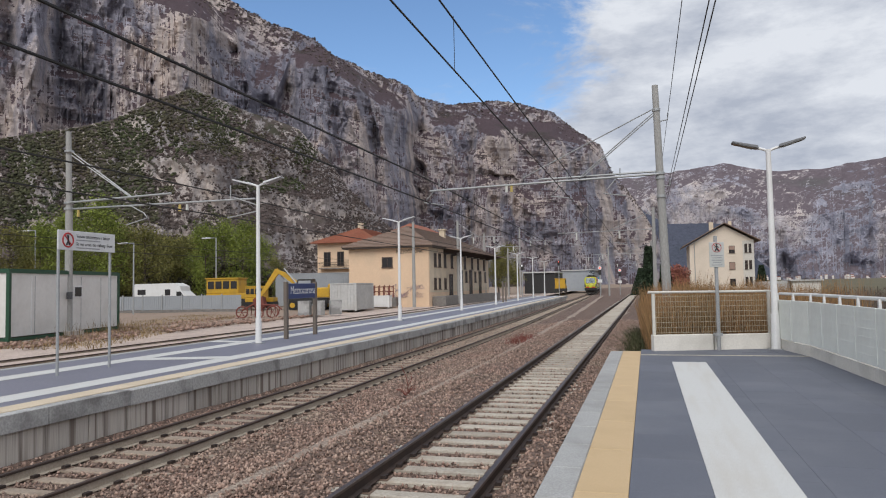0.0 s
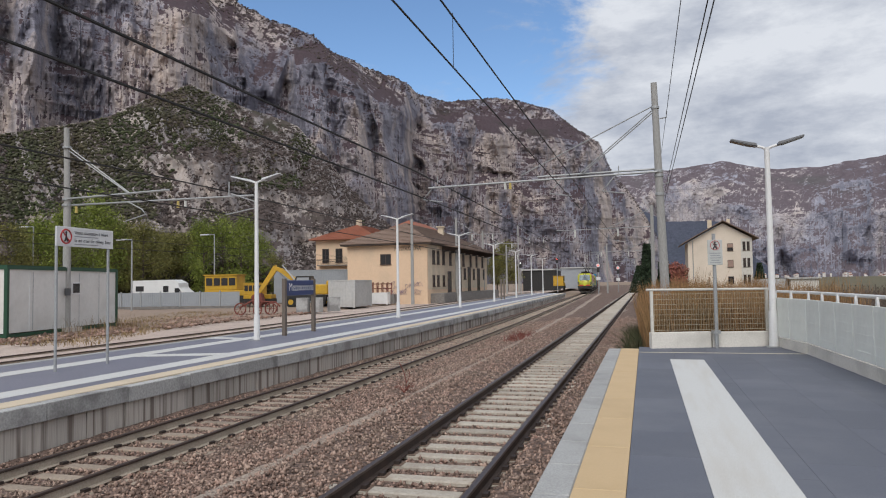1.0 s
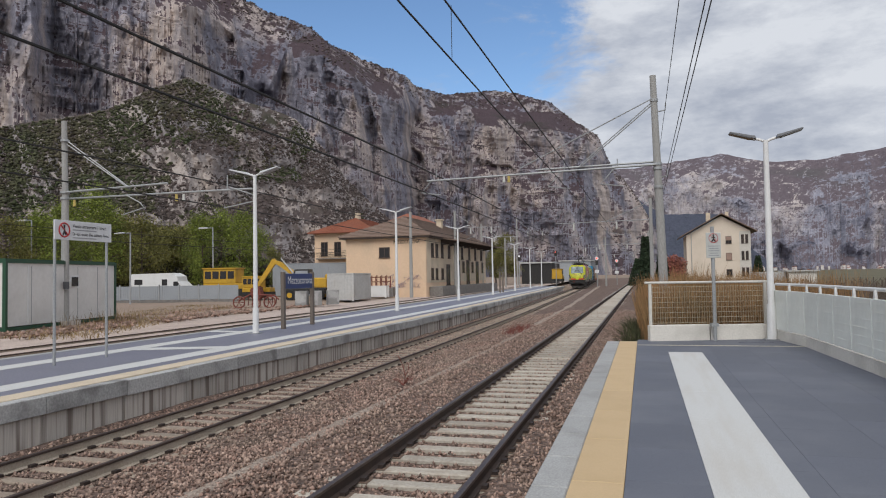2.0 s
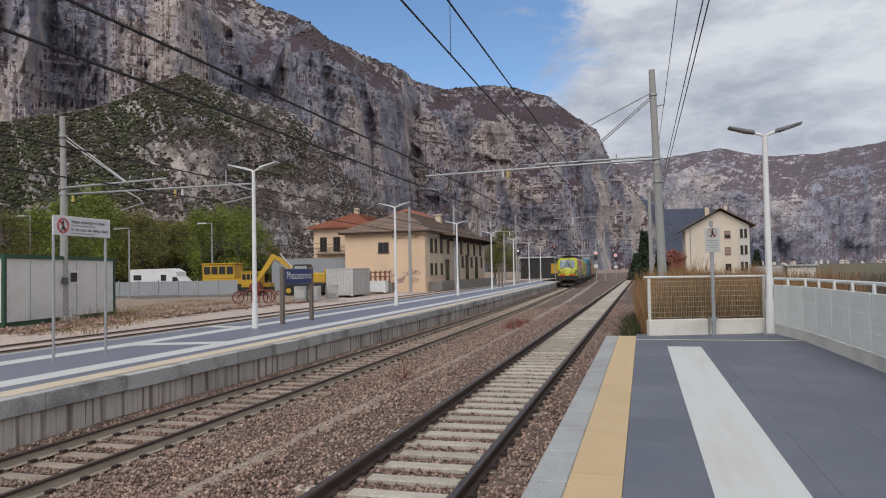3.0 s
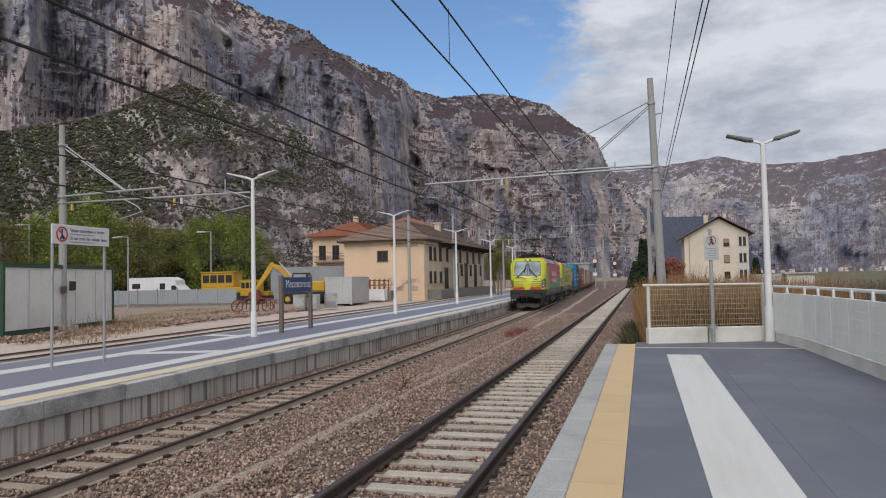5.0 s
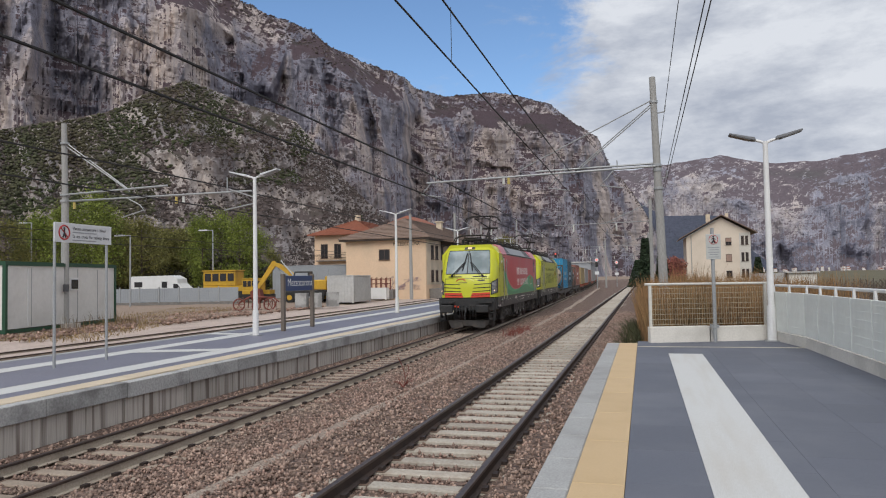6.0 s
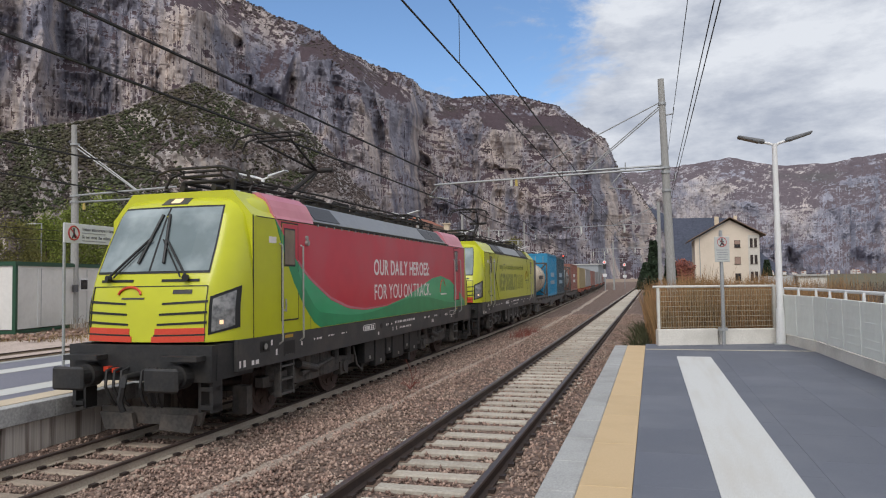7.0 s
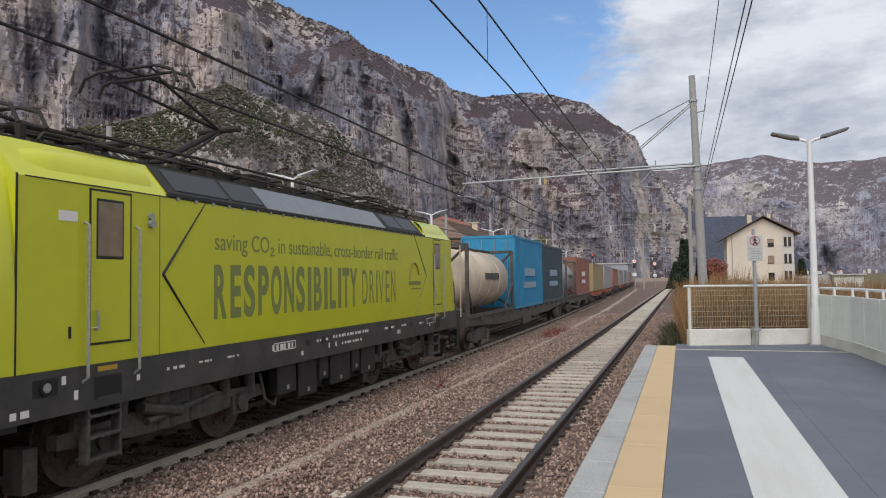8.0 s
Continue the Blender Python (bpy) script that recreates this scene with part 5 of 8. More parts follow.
def station_house():
    x0, y0, x1, y1, z, e = -50.5, 104.0, -40.5, 122.0, 0.05, 9.6
    h = empty("station_house")
    tagged(h, "cream station house with terracotta roof behind the goods building", "building")
    part("wall", walls_with_holes(x0, y0, z, x1, y1, e), M_cream, h)
    part("roof", hip_roof(x0, y0, x1, y1, e, 2.6, 0.9, 6.0), M_tilered, h, "terracotta tiled roof")
    stuff(part("tile_course", tile_courses(x0, y0, x1, y1, e, 2.6, 0.9, 6.0), M_tilered, h))
    part("chimney", box(B(), -45.6, 109, 11.2, -44.9, 109.8, 13.0), M_cream2, h)
    for k in range(4):
        opening(h, x0 + 1.2 + 2.3 * k, x0 + 2.2 + 2.3 * k, y0, 5.9, 8.0)
        opening(h, x0 + 1.2 + 2.3 * k, x0 + 2.2 + 2.3 * k, y0, 2.2, 4.2)
    part("balcony_slab", box(B(), x0 + 0.6, y0 - 0.9, 5.35, x1 - 0.8, y0, 5.5), M_stonebase, h)
    rail = part("balcony_rail", box(B(), x0 + 0.6, y0 - 0.9, 6.35, x1 - 0.8, y0 - 0.84, 6.41), M_eaves, h)
    bm = B()
    for k in range(44):
        box(bm, x0 + 0.65 + 0.19 * k, y0 - 0.88, 5.5, x0 + 0.68 + 0.19 * k, y0 - 0.86, 6.36)
    stuff(part("baluster", bm, M_eaves, rail))
    # taller wing
    part("wing", walls_with_holes(-40.5, 108, z, -34.0, 124, 10.6), M_cream, h)
    part("wing_roof", hip_roof(-40.5, 108, -34.0, 124, 10.6, 2.2, 0.8, 4.0), M_tilered, h, "terracotta tiled roof")
    opening(h, -38.6, -37.6, 108, 7.0, 9.0)
    opening(h, -36.4, -35.4, 108, 7.0, 9.0)
    part("lean_to_roof", prism(B(), [(-40.4, 6.3), (-36.2, 7.6), (-36.2, 7.8), (-40.4, 6.5)], "y", 100, 107.9), M_tilered, h)
    part("lean_to_post", box(B(), -40.2, 100.1, 0.05, -39.9, 100.4, 6.35), M_eaves, h)


M_houseplaster = mat("beige_house_plaster", (0.70, 0.605, 0.50), (0.66, 0.565, 0.465), 0.9, fine=4, coarse=0.3, bump=0.1, dist=0.01, stain=(0.47, 0.40, 0.31))


def apartment_house():
    Y, D = 148.0, 11.0
    x0, x1, z, e = 8.3, 20.0, -0.7, 9.9
    h = empty("apartment_house")
    tagged(h, "beige three-storey house with a shallow gable beside the line", "house")
    xm, apex = 14.8, 13.2
    part("wall", prism(B(), [(x0, z), (x1, z), (x1, e + 0.3), (xm, apex), (x0, e - 0.3)], "y", Y, Y + D), M_houseplaster, h, "beige plaster walls")
    # thin paler strip over the right end of the front wall
    part("pale_front_strip", box(B(), 18.0, Y - 0.06, z, x1 + 0.02, Y, e + 0.2), mat("white_plaster", (0.66, 0.62, 0.56), None, 0.9), h, "paler strip at the right end of the front")
    for (xa, za), (xb, zb) in (((x0 - 1.3, e - 0.75), (xm, apex + 0.35)), ((xm, apex + 0.35), (x1 + 1.2, e + 0.05))):
        part("roof_slope", prism(B(), [(xa, za), (xb, zb), (xb, zb + 0.17), (xa, za + 0.17)], "y", Y - 1.0, Y + D + 1.0), M_tile, h, "brown tiled roof slope")
    part("chimney", box(B(), 12.4, Y + 4, apex - 0.6, 13.2, Y + 4.8, apex + 1.0), M_cream2, h)
    part("chimney", box(B(), 15.9, Y + 3, apex - 0.4, 16.5, Y + 3.6, apex + 1.0), M_cream2, h)
    M_roll = mat("pink_brown_roller_shutter", (0.36, 0.24, 0.19), None, 0.7)
    for k, zz in enumerate((1.4, 4.6, 7.8)):
        opening(h, 15.6, 16.5, Y, zz, zz + 1.3, "y")
        if k == 1:
            part("roller_shutter", box(B(), 15.57, Y - 0.08, zz - 0.04, 16.53, Y - 0.03, zz + 1.3), M_roll, h, "closed reddish roller shutter")
        elif k == 2:
            part("roller_shutter", box(B(), 15.57, Y - 0.08, zz + 0.6, 16.53, Y - 0.03, zz + 1.3), M_roll, h, "half-lowered reddish roller shutter")
        for xx in (18.4, 19.15):
            opening(h, xx, xx + 0.34, Y - 0.06, zz, zz + 1.6, "y")
    part("downpipe", rod(B(), (x0 + 0.9, Y - 0.08, z), (x0 + 0.9, Y - 0.08, e), 0.07), M_galv, h)


goods_shed()
station_house()
apartment_house()

# ------------------------------------------------------------------ yard things
M_cabin = mat("white_cabin_panel", (0.70, 0.685, 0.655), (0.66, 0.645, 0.615), 0.55, fine=6, coarse=0.8, bump=0.03, stain=(0.46, 0.44, 0.40), stain_amt=0.4)
M_cabgreen = mat("green_cabin_frame", (0.018, 0.072, 0.036), (0.014, 0.058, 0.03), 0.5)
M_fencegalv = mat("pale_galvanised_panel", (0.36, 0.38, 0.40), (0.30, 0.32, 0.34), 0.55, metal=0.3, fine=10, coarse=0.8)
M_machine = mat("machine_yellow", (0.55, 0.33, 0.02), (0.48, 0.28, 0.02), 0.5, fine=6, coarse=1, bump=0.03, stain=(0.28, 0.17, 0.04), stain_amt=0.5)
M_contgrey = mat("grey_white_container", (0.50, 0.495, 0.48), (0.43, 0.43, 0.42), 0.6, fine=5, coarse=0.7, bump=0.05, stain=(0.33, 0.31, 0.28))
M_rust = mat("rusty_red_iron", (0.22, 0.058, 0.042), (0.13, 0.045, 0.034), 0.85, fine=12, coarse=2, bump=0.2)
M_tyre = mat("black_tyre", (0.022, 0.022, 0.022), None, 0.85)


def site_cabin():
    # near corner at (-26.6, 24.6); the long side runs away to (-28.5, 33.6)
    c = empty("site_cabin", pose(-26.61, 24.6, 0.12, 0, 0, 102))
    tagged(c, "white site cabin with a dark green steel frame", "cabin")
    L, W, H = 9.2, 4.4, 3.25
    part("wall", box(B(), 0.06, 0.06, 0.30, L - 0.06, W - 0.06, H - 0.12), M_cabin, c, "white sandwich panels")
    for x in (0, L - 0.15):
        for y in (0, W - 0.15):
            part("corner_post", box(B(), x, y, 0.12, x + 0.15, y + 0.15, H), M_cabgreen, c, "dark green corner post")
    for z0, z1 in ((0.12, 0.26), (H - 0.15, H)):
        for a in ((0.15, 0, L - 0.15, 0.14), (0.15, W - 0.14, L - 0.15, W), (0, 0.15, 0.14, W - 0.15), (L - 0.14, 0.15, L, W - 0.15)):
            part("frame_rail", box(B(), a[0], a[1], z0, a[2], a[3], z1), M_cabgreen, c, "dark green frame rail")
    part("roof_sheet", box(B(), 0.05, 0.05, H - 0.1, L - 0.05, W - 0.05, H + 0.04), M_cabgreen, c)
    for k in range(1, 5):
        part("panel_joint", box(B(), L * k / 5 - 0.015, 0.045, 0.36, L * k / 5 + 0.015, 0.07, H - 0.26), M_galv, c)
    part("joint_strip", box(B(), 1.55, 0.03, 0.36, 1.62, 0.06, H - 0.26), M_whitepaint, c)
    w = part("window", box(B(), 4.85, 0.02, 1.92, 5.55, 0.06, 2.55), M_whitepaint, c, "small white-framed window")
    part("pane", box(B(), 4.92, 0.0, 2.0, 5.48, 0.03, 2.47), M_hole, w)
    for x in (0.4, 4.4, 8.6):
        part("support_block", box(B(), x, 0.2, 0.0, x + 0.4, 0.6, 0.13), M_stonebase, c)
    part("floor_edge_plank", box(B(), 0.5, -0.12, 0.02, 3.4, 0.06, 0.08), M_lowwall, c)


def container_box(x, y, rz, L, W, H, material, label, z=0.2):
    c = empty("container", pose(x, y, z, 0, 0, rz))
    tagged(c, label, "container")
    part("body", box(B(), 0.04, 0.04, 0.08, L - 0.04, W - 0.04, H - 0.05), material, c)
    bm = B()
    n = int(L / 0.3)
    for k in range(1, n):
        box(bm, L * k / n - 0.06, 0.0, 0.2, L * k / n + 0.06, 0.05, H - 0.15)
    m = int(W / 0.3)
    for k in range(1, m):
        box(bm, L - 0.05, W * k / m - 0.06, 0.2, L, W * k / m + 0.06, H - 0.15)
        box(bm, 0.0, W * k / m - 0.06, 0.2, 0.05, W * k / m + 0.06, H - 0.15)
    stuff(part("corrugation", bm, material, c))
    for xx in (0.07, L - 0.07):
        for yy in (0.07, W - 0.07):
            part("corner_post", box(B(), xx - 0.08, yy - 0.08, 0, xx + 0.08, yy + 0.08, H), material, c)
    part("roof_rail", box(B(), 0, 0, H - 0.1, L, W, H), material, c)
    return c


def mesh_fence():
    f = empty("yard_fence")
    tagged(f, "galvanised panel fence on a low concrete kerb", "fence")
    a, b = Vector((-52.5, 59.6, 0.2)), Vector((-38.3, 62.0, 0.2))
    n = 7
    d = (b - a) / n
    ang = math.degrees(math.atan2(d.y, d.x))
    for k in range(n):
        o = a + d * k
        m = pose(o.x, o.y, o.z, 0, 0, ang)
        part("fence_post", box(B(), -0.05, -0.05, 0, 0.05, 0.05, 1.75), M_galv, f).matrix_local = m
        panel = part("fence_panel", box(B(), 0.06, 0, 0.25, d.length - 0.06, 0.03, 1.62), M_fencegalv, f)
        panel.matrix_local = m
        bm = B()
        for j in range(9):
            box(bm, 0.1 + j * 0.22, -0.02, 0.25, 0.14 + j * 0.22, 0.0, 1.62)
        stuff(part("panel_rib", bm, M_fencegalv, panel))
    bm = B()
    box(bm, 0, -0.12, 0, d.length * n, 0.12, 0.24)
    part("kerb", bm, M_stonebase, f).matrix_local = pose(a.x, a.y, a.z - 0.02, 0, 0, ang)


def camper_van():
    c = empty("camper_van", pose(-52.6, 64.0, 0.2, 0, 0, 8))
    tagged(c, "white camper van parked behind the fence", "camper van")
    prof = [(0, 0.45), (0, 2.75), (0.2, 2.9), (4.6, 2.95), (5.3, 2.6), (5.4, 2.1), (6.3, 1.35), (6.4, 0.5)]
    part("body", prism(B(), prof, "y", 0, 2.1), M_whitepaint, c, "white camper body")
    part("side_window", box(B(), 0.5, -0.02, 1.75, 1.4, 0.02, 2.3), M_hole, c)
    part("side_window", box(B(), 3.6, -0.02, 1.65, 4.2, 0.02, 2.3), M_hole, c)
    part("cab_window", prism(B(), [(4.9, 1.5), (4.9, 2.05), (5.35, 2.05), (5.75, 1.5)], "y", -0.02, 0.02), M_hole, c)
    part("stripe", box(B(), 0.1, -0.015, 1.2, 4.6, 0.01, 1.3), M_signblue, c)
    for x in (1.3, 5.3):
        w = part("wheel", rod(B(), (x, -0.02, 0.35), (x, 0.22, 0.35), 0.35, 0.35, 18), M_tyre, c)
        part("rim", rod(B(), (x, -0.04, 0.35), (x, 0.0, 0.35), 0.2, 0.2, 14), M_galv, w)


def rail_crane(x, y, rz):
    c = empty("work_vehicle", pose(x, y, 0.25, 0, 0, rz))
    tagged(c, "yellow track maintenance vehicle with a glazed cab", "work vehicle")
    part("chassis", box(B(), 0, 0, 0.5, 5.6, 2.4, 1.1), M_black, c)
    part("deck", box(B(), 0.1, 0.05, 1.1, 5.5, 2.35, 1.7, 0.05), M_machine, c, "yellow deck body")
    cab = part("cab", box(B(), 0.1, 0.1, 1.7, 3.7, 2.3, 3.25, 0.06), M_machine, c, "yellow cab")
    for k in range(4):
        part("cab_window", box(B(), 0.3 + k * 0.85, 0.06, 2.2, 0.98 + k * 0.85, 0.12, 3.0), M_hole, cab)
    part("cab_roof", box(B(), 0.0, 0.0, 3.25, 3.8, 2.4, 3.37), M_machine, cab)
    for xx in (1.0, 4.6):
        part("wheel", rod(B(), (xx, 0.1, 0.46), (xx, 0.3, 0.46), 0.44, 0.44, 18), M_under, c)
    return c


M_under = mat("brake_dust_black", (0.085, 0.078, 0.072), (0.05, 0.046, 0.043), 0.7, fine=15, coarse=2.5, bump=0.2, stain=(0.15, 0.12, 0.096), stain_amt=0.7)


def excavator():
    c = empty("excavator", pose(-37.3, 62.5, 0.2, 0, 0, 10))
    tagged(c, "yellow wheeled excavator with its arm folded", "excavator")
    # local x along the machine: bucket end at x=0, counterweight at x=8
    part("undercarriage", box(B(), 3.4, 0.3, 0.6, 7.4, 2.3, 1.15, 0.05), M_black, c)
    for x in (3.9, 6.8):
        for yy in (0.1, 2.1):
            w = part("wheel", rod(B(), (x, yy, 0.5), (x, yy + 0.45, 0.5), 0.52, 0.52, 20), M_tyre, c)
            part("rim", rod(B(), (x, yy - 0.03, 0.5), (x, yy + 0.1, 0.5), 0.26, 0.26, 14), M_machine, w)
    part("upper_body", box(B(), 4.6, 0.2, 1.2, 8.0, 2.5, 2.2, 0.10), M_machine, c, "yellow engine housing")
    part("counterweight", box(B(), 7.4, 0.2, 1.2, 8.2, 2.5, 2.55, 0.12), M_machine, c)
    cab = part("cab", prism(B(), [(4.3, 1.3), (4.1, 2.2), (4.4, 3.05), (5.9, 3.05), (5.9, 1.3)], "y", 0.25, 1.3), M_black, c, "dark glazed cab")
    part("cab_window", prism(B(), [(4.35, 2.0), (4.5, 2.9), (5.7, 2.9), (5.7, 2.0)], "y", 0.22, 0.26), M_fencegalv, cab)
    bm = B()
    prism(bm, [(4.9, 1.75), (4.2, 2.7), (2.6, 3.85), (1.95, 4.05), (1.7, 3.92), (1.85, 3.72), (2.45, 3.45), (3.9, 2.35), (4.5, 1.5)], "y", 1.35, 1.75)
    part("boom", bm, M_machine, c, "yellow bent boom")
    part("stick", prism(B(), [(1.95, 4.2), (1.7, 4.1), (0.25, 1.9), (0.05, 1.5), (0.3, 1.4), (0.55, 1.65), (2.1, 3.75)], "y", 1.40, 1.70), M_machine, c)
    part("ram", rod(B(), (4.0, 1.3, 2.6), (2.6, 1.5, 4.2), 0.09, 0.06), M_galv, c)
    part("ram", rod(B(), (3.4, 1.75, 1.9), (2.2, 1.75, 3.5), 0.10, 0.06), M_galv, c)
    part("bucket", prism(B(), [(0.1, 1.55), (-0.5, 1.1), (-0.35, 0.3), (0.4, 0.1), (0.7, 0.5), (0.5, 1.3)], "y", 1.1, 2.0), M_rust, c, "worn digging bucket")
    return c


def old_harrow(x, y, rz):
    c = empty("old_farm_implement", pose(x, y, 0.2, 0, 0, rz))
    tagged(c, "rusty red old farm implement with iron wheels", "farm implement")
    for k, (xx, r) in enumerate(((0.4, 0.42), (1.7, 0.30), (2.7, 0.42))):
        bm = ring(B(), (xx, 0, r), r, 0.05)
        for j in range(6):
            a = j * math.tau / 6
            rod(bm, (xx, 0, r), (xx + math.cos(a) * r, 0, r + math.sin(a) * r), 0.02)
        part("wheel", bm, M_rust, c)
    bm = B()
    tube(bm, [(0.4, 0, 0.55), (1.2, 0.2, 1.0), (3.0, 0.2, 0.9), (3.4, 0, 0.6)], 0.06)
    for k in range(9):
        tube(bm, [(0.6 + 0.3 * k, 0.3, 0.95), (0.7 + 0.3 * k, 0.5, 0.7), (0.6 + 0.3 * k, 0.7, 0.15)], 0.03)
    part("frame", bm, M_rust, c)


def scrap_stack():
    s = empty("frame_stack", pose(-29.5, 72.2, 0.2, 0, 0, 5))
    tagged(s, "stack of rusty red steel frames in front of the goods building", "scrap")
    for k in range(6):
        bm = B()
        x = k * 0.55
        for z in (1.1, 1.6, 2.1):
            box(bm, x, 0, z, x + 0.5, 0.12, z + 0.10)
        box(bm, x, 0, 1.0, x + 0.07, 0.12, 2.35)
        box(bm, x + 0.42, 0, 1.0, x + 0.5, 0.12, 2.25)
        part("frame", bm, M_rust, s)
    part("pallet", box(B(), -0.2, -0.1, 0.0, 3.5, 1.2, 1.0), M_stonebase, s, "grey block under the frames")
    c = container_box(-28.0, 69.6, 6, 2.2, 1.2, 1.25, M_whitepaint, "small white equipment box beside the scrap")
    return c


site_cabin()
mesh_fence()
camper_van()
rail_crane(-45.2, 66.0, 8)
rail_crane(-39.6, 64.6, 8).scale = (0.55, 0.6, 0.72)
excavator()
container_box(-28.0, 60.2, 6, 2.5, 5.8, 2.55, M_contgrey, "pale grey steel container on the yard")
container_box(-43.5, 78.0, 8, 13.0, 2.6, 4.0, M_fencegalv, "long blue-grey corrugated shed behind the yard")
old_harrow(-29.6, 47.2, 15)
scrap_stack()
for k, (x, y) in enumerate(((-26.3, 50.6), (-25.2, 51.0), (-24.4, 52.6))):
    c = empty("concrete_trough", pose(x, y, 0.2, 0, 0, 10 + 14 * k))
    tagged(c, "pale concrete trough standing in dry grass", "trough")
    bm = walls_with_holes(0, 0, 0, 0.9, 0.7, 1.15, 0.1)
    part("trough_wall", bm, M_coping, c)
    part("trough_floor", box(B(), 0.1, 0.1, 0.05, 0.8, 0.6, 0.15), M_lowwall, c)


def yard_lamp(x, y, h):
    l = empty("yard_lamp", pose(x, y, 0.15))
    tagged(l, "grey yard lamp post with a short single arm", "lamp post", group="yard lamps")
    part("pole", rod(B(), (0, 0, 0), (0, 0, h), 0.08, 0.06, 8), M_galv, l)
    part("arm", rod(B(), (0, 0, h), (-0.9, 0, h), 0.04, 0.04, 6), M_galv, l)
    part("lamp_head", box(B(), -1.7, -0.14, h - 0.05, -0.7, 0.14, h + 0.08, 0.02), M_lamp_head, l)


yard_lamp(-60.0, 58.5, 8.6)
yard_lamp(-44.5, 67.0, 7.8)
yard_lamp(-46.0, 56.0, 6.7)

# low shed roofs and depot far down the yard
for x0, y0, x1, y1, hh, m, lab in ((-58, 132, -40, 150, 7.0, M_contgrey, "low grey industrial shed"), (-29.5, 178, -22.0, 195, 5.2, M_black, "dark open engine shed down the line"), (-26.5, 236, -16.5, 262, 6.6, M_fencegalv, "pale grey depot hall down the line")):
    s = empty("shed", pose(0, 0, 0))
    tagged(s, lab, "shed")
    part("wall", walls_with_holes(x0, y0, 0, x1, y1, hh), m, s)
    part("roof", box(B(), x0 - 0.4, y0 - 0.4, hh, x1 + 0.4, y1 + 0.4, hh + 0.35), M_contgrey, s, "grey sheet roof")
    part("ridge_cap", box(B(), x0 - 0.4, (y0 + y1) / 2 - 0.3, hh + 0.35, x1 + 0.4, (y0 + y1) / 2 + 0.3, hh + 0.5), M_galv, s)
rail_crane(-17.4, 160.0, 92)


# ------------------------------------------------------------------ trees and plants
M_bark = mat("grey_brown_bark", (0.11, 0.085, 0.065), (0.08, 0.062, 0.05), 0.95, fine=8, coarse=1, bump=0.5, dist=0.03)
M_leaf = island(mat("spring_leaves", (0.15, 0.195, 0.026), (0.20, 0.235, 0.038), 0.8, fine=2, coarse=0.25, bump=0.0, stain=(0.085, 0.11, 0.02), stain_amt=0.8), 0.5)
M_leaf2 = island(mat("olive_spring_leaves", (0.175, 0.165, 0.04), (0.15, 0.14, 0.036), 0.8, fine=2, coarse=0.25, bump=0.0, stain=(0.09, 0.092, 0.024), stain_amt=0.8), 0.5)
M_conifer = island(mat("dark_conifer", (0.022, 0.038, 0.018), (0.03, 0.05, 0.022), 0.9, fine=2, coarse=0.3, bump=0.0), 0.4)


def tree_meshes(seed, h, w, leaf_mat, n=10500, size=0.11):
    rng = np.random.default_rng(seed)
    bm = B()
    rod(bm, (0, 0, 0), (0.1, 0, h * 0.45), 0.20, 0.13, 8)
    rod(bm, (0.1, 0, h * 0.45), (0.0, 0.1, h * 0.92), 0.13, 0.03, 6)
    tips = []
    for k in range(26):
        z = h * rng.uniform(0.15, 0.85)
        a = rng.uniform(0, 6.28)
        reach = w * (0.35 + 0.65 * math.sin(math.pi * min(1, (z / h) * 0.9 + 0.12))) * rng.uniform(0.6, 1.05)
        tip = (math.cos(a) * reach, math.sin(a) * reach, z + h * rng.uniform(0.04, 0.14))
        rod(bm, (0.05, 0, z), tip, 0.06, 0.015, 5)
        tips.append(tip)
    tips += [(0, 0, h * 0.97), (0.3, 0.2, h * 0.9)]
    me = bpy.data.meshes.new("trunk")
    bm.to_mesh(me)
    bm.free()
    me.materials.append(M_bark)
    tips = np.array(tips)
    base = tips[rng.integers(0, len(tips), n)]
    inner = base * np.array([1, 1, 1]) * 1.0
    f = rng.uniform(0.35, 1.05, (n, 1))
    c = np.concatenate([inner[:, :2] * f, inner[:, 2:]], 1) + rng.normal(size=(n, 3)) * np.array([w * 0.17, w * 0.17, h * 0.055])
    p, q = leaves(c, size, seed + 1)
    return me, raw_mesh("crown", p, q, leaf_mat)


VARIANTS = [tree_meshes(1, 12.5, 3.2, M_leaf), tree_meshes(2, 11.0, 3.4, M_leaf2), tree_meshes(3, 13.0, 2.9, M_leaf), tree_meshes(4, 9.5, 3.3, M_leaf2)]


def tree(x, y, v, s, label="slender deciduous tree with fresh spring leaves"):
    t = empty("tree", pose(x, y, 0.0, 0, 0, (x * 37 + y * 11) % 360))
    t.scale = (s, s, s)
    tagged(t, label, "tree", group="trees behind the yard")
    data_ob("trunk", VARIANTS[v][0], t)
    data_ob("crown", VARIANTS[v][1], t)


for az, dist, v, s in ((-49.5, 82, 1, 0.92), (-47.2, 84, 1, 0.80), (-45.4, 88, 0, 0.80), (-43.6, 84, 2, 0.80), (-41.7, 86, 0, 0.98), (-40.1, 92, 1, 0.90), (-38.6, 88, 1, 0.86), (-37.2, 93, 3, 0.90),
                       (-35.6, 96, 3, 0.92), (-34.4, 90, 2, 0.76), (-33.0, 92, 0, 0.86), (-31.6, 90, 2, 0.80), (-30.4, 94, 0, 0.72), (-44.4, 104, 3, 1.0), (-39.2, 108, 3, 1.0), (-51.5, 90, 0, 0.9), (-29.2, 104, 1, 0.6), (-36.4, 104, 1, 0.85)):
    tree(dist * math.sin(radians(az)), dist * math.cos(radians(az)), v, s)
tree(-31.0, 165.0, 1, 1.05, "olive-green tree beyond the island platform")
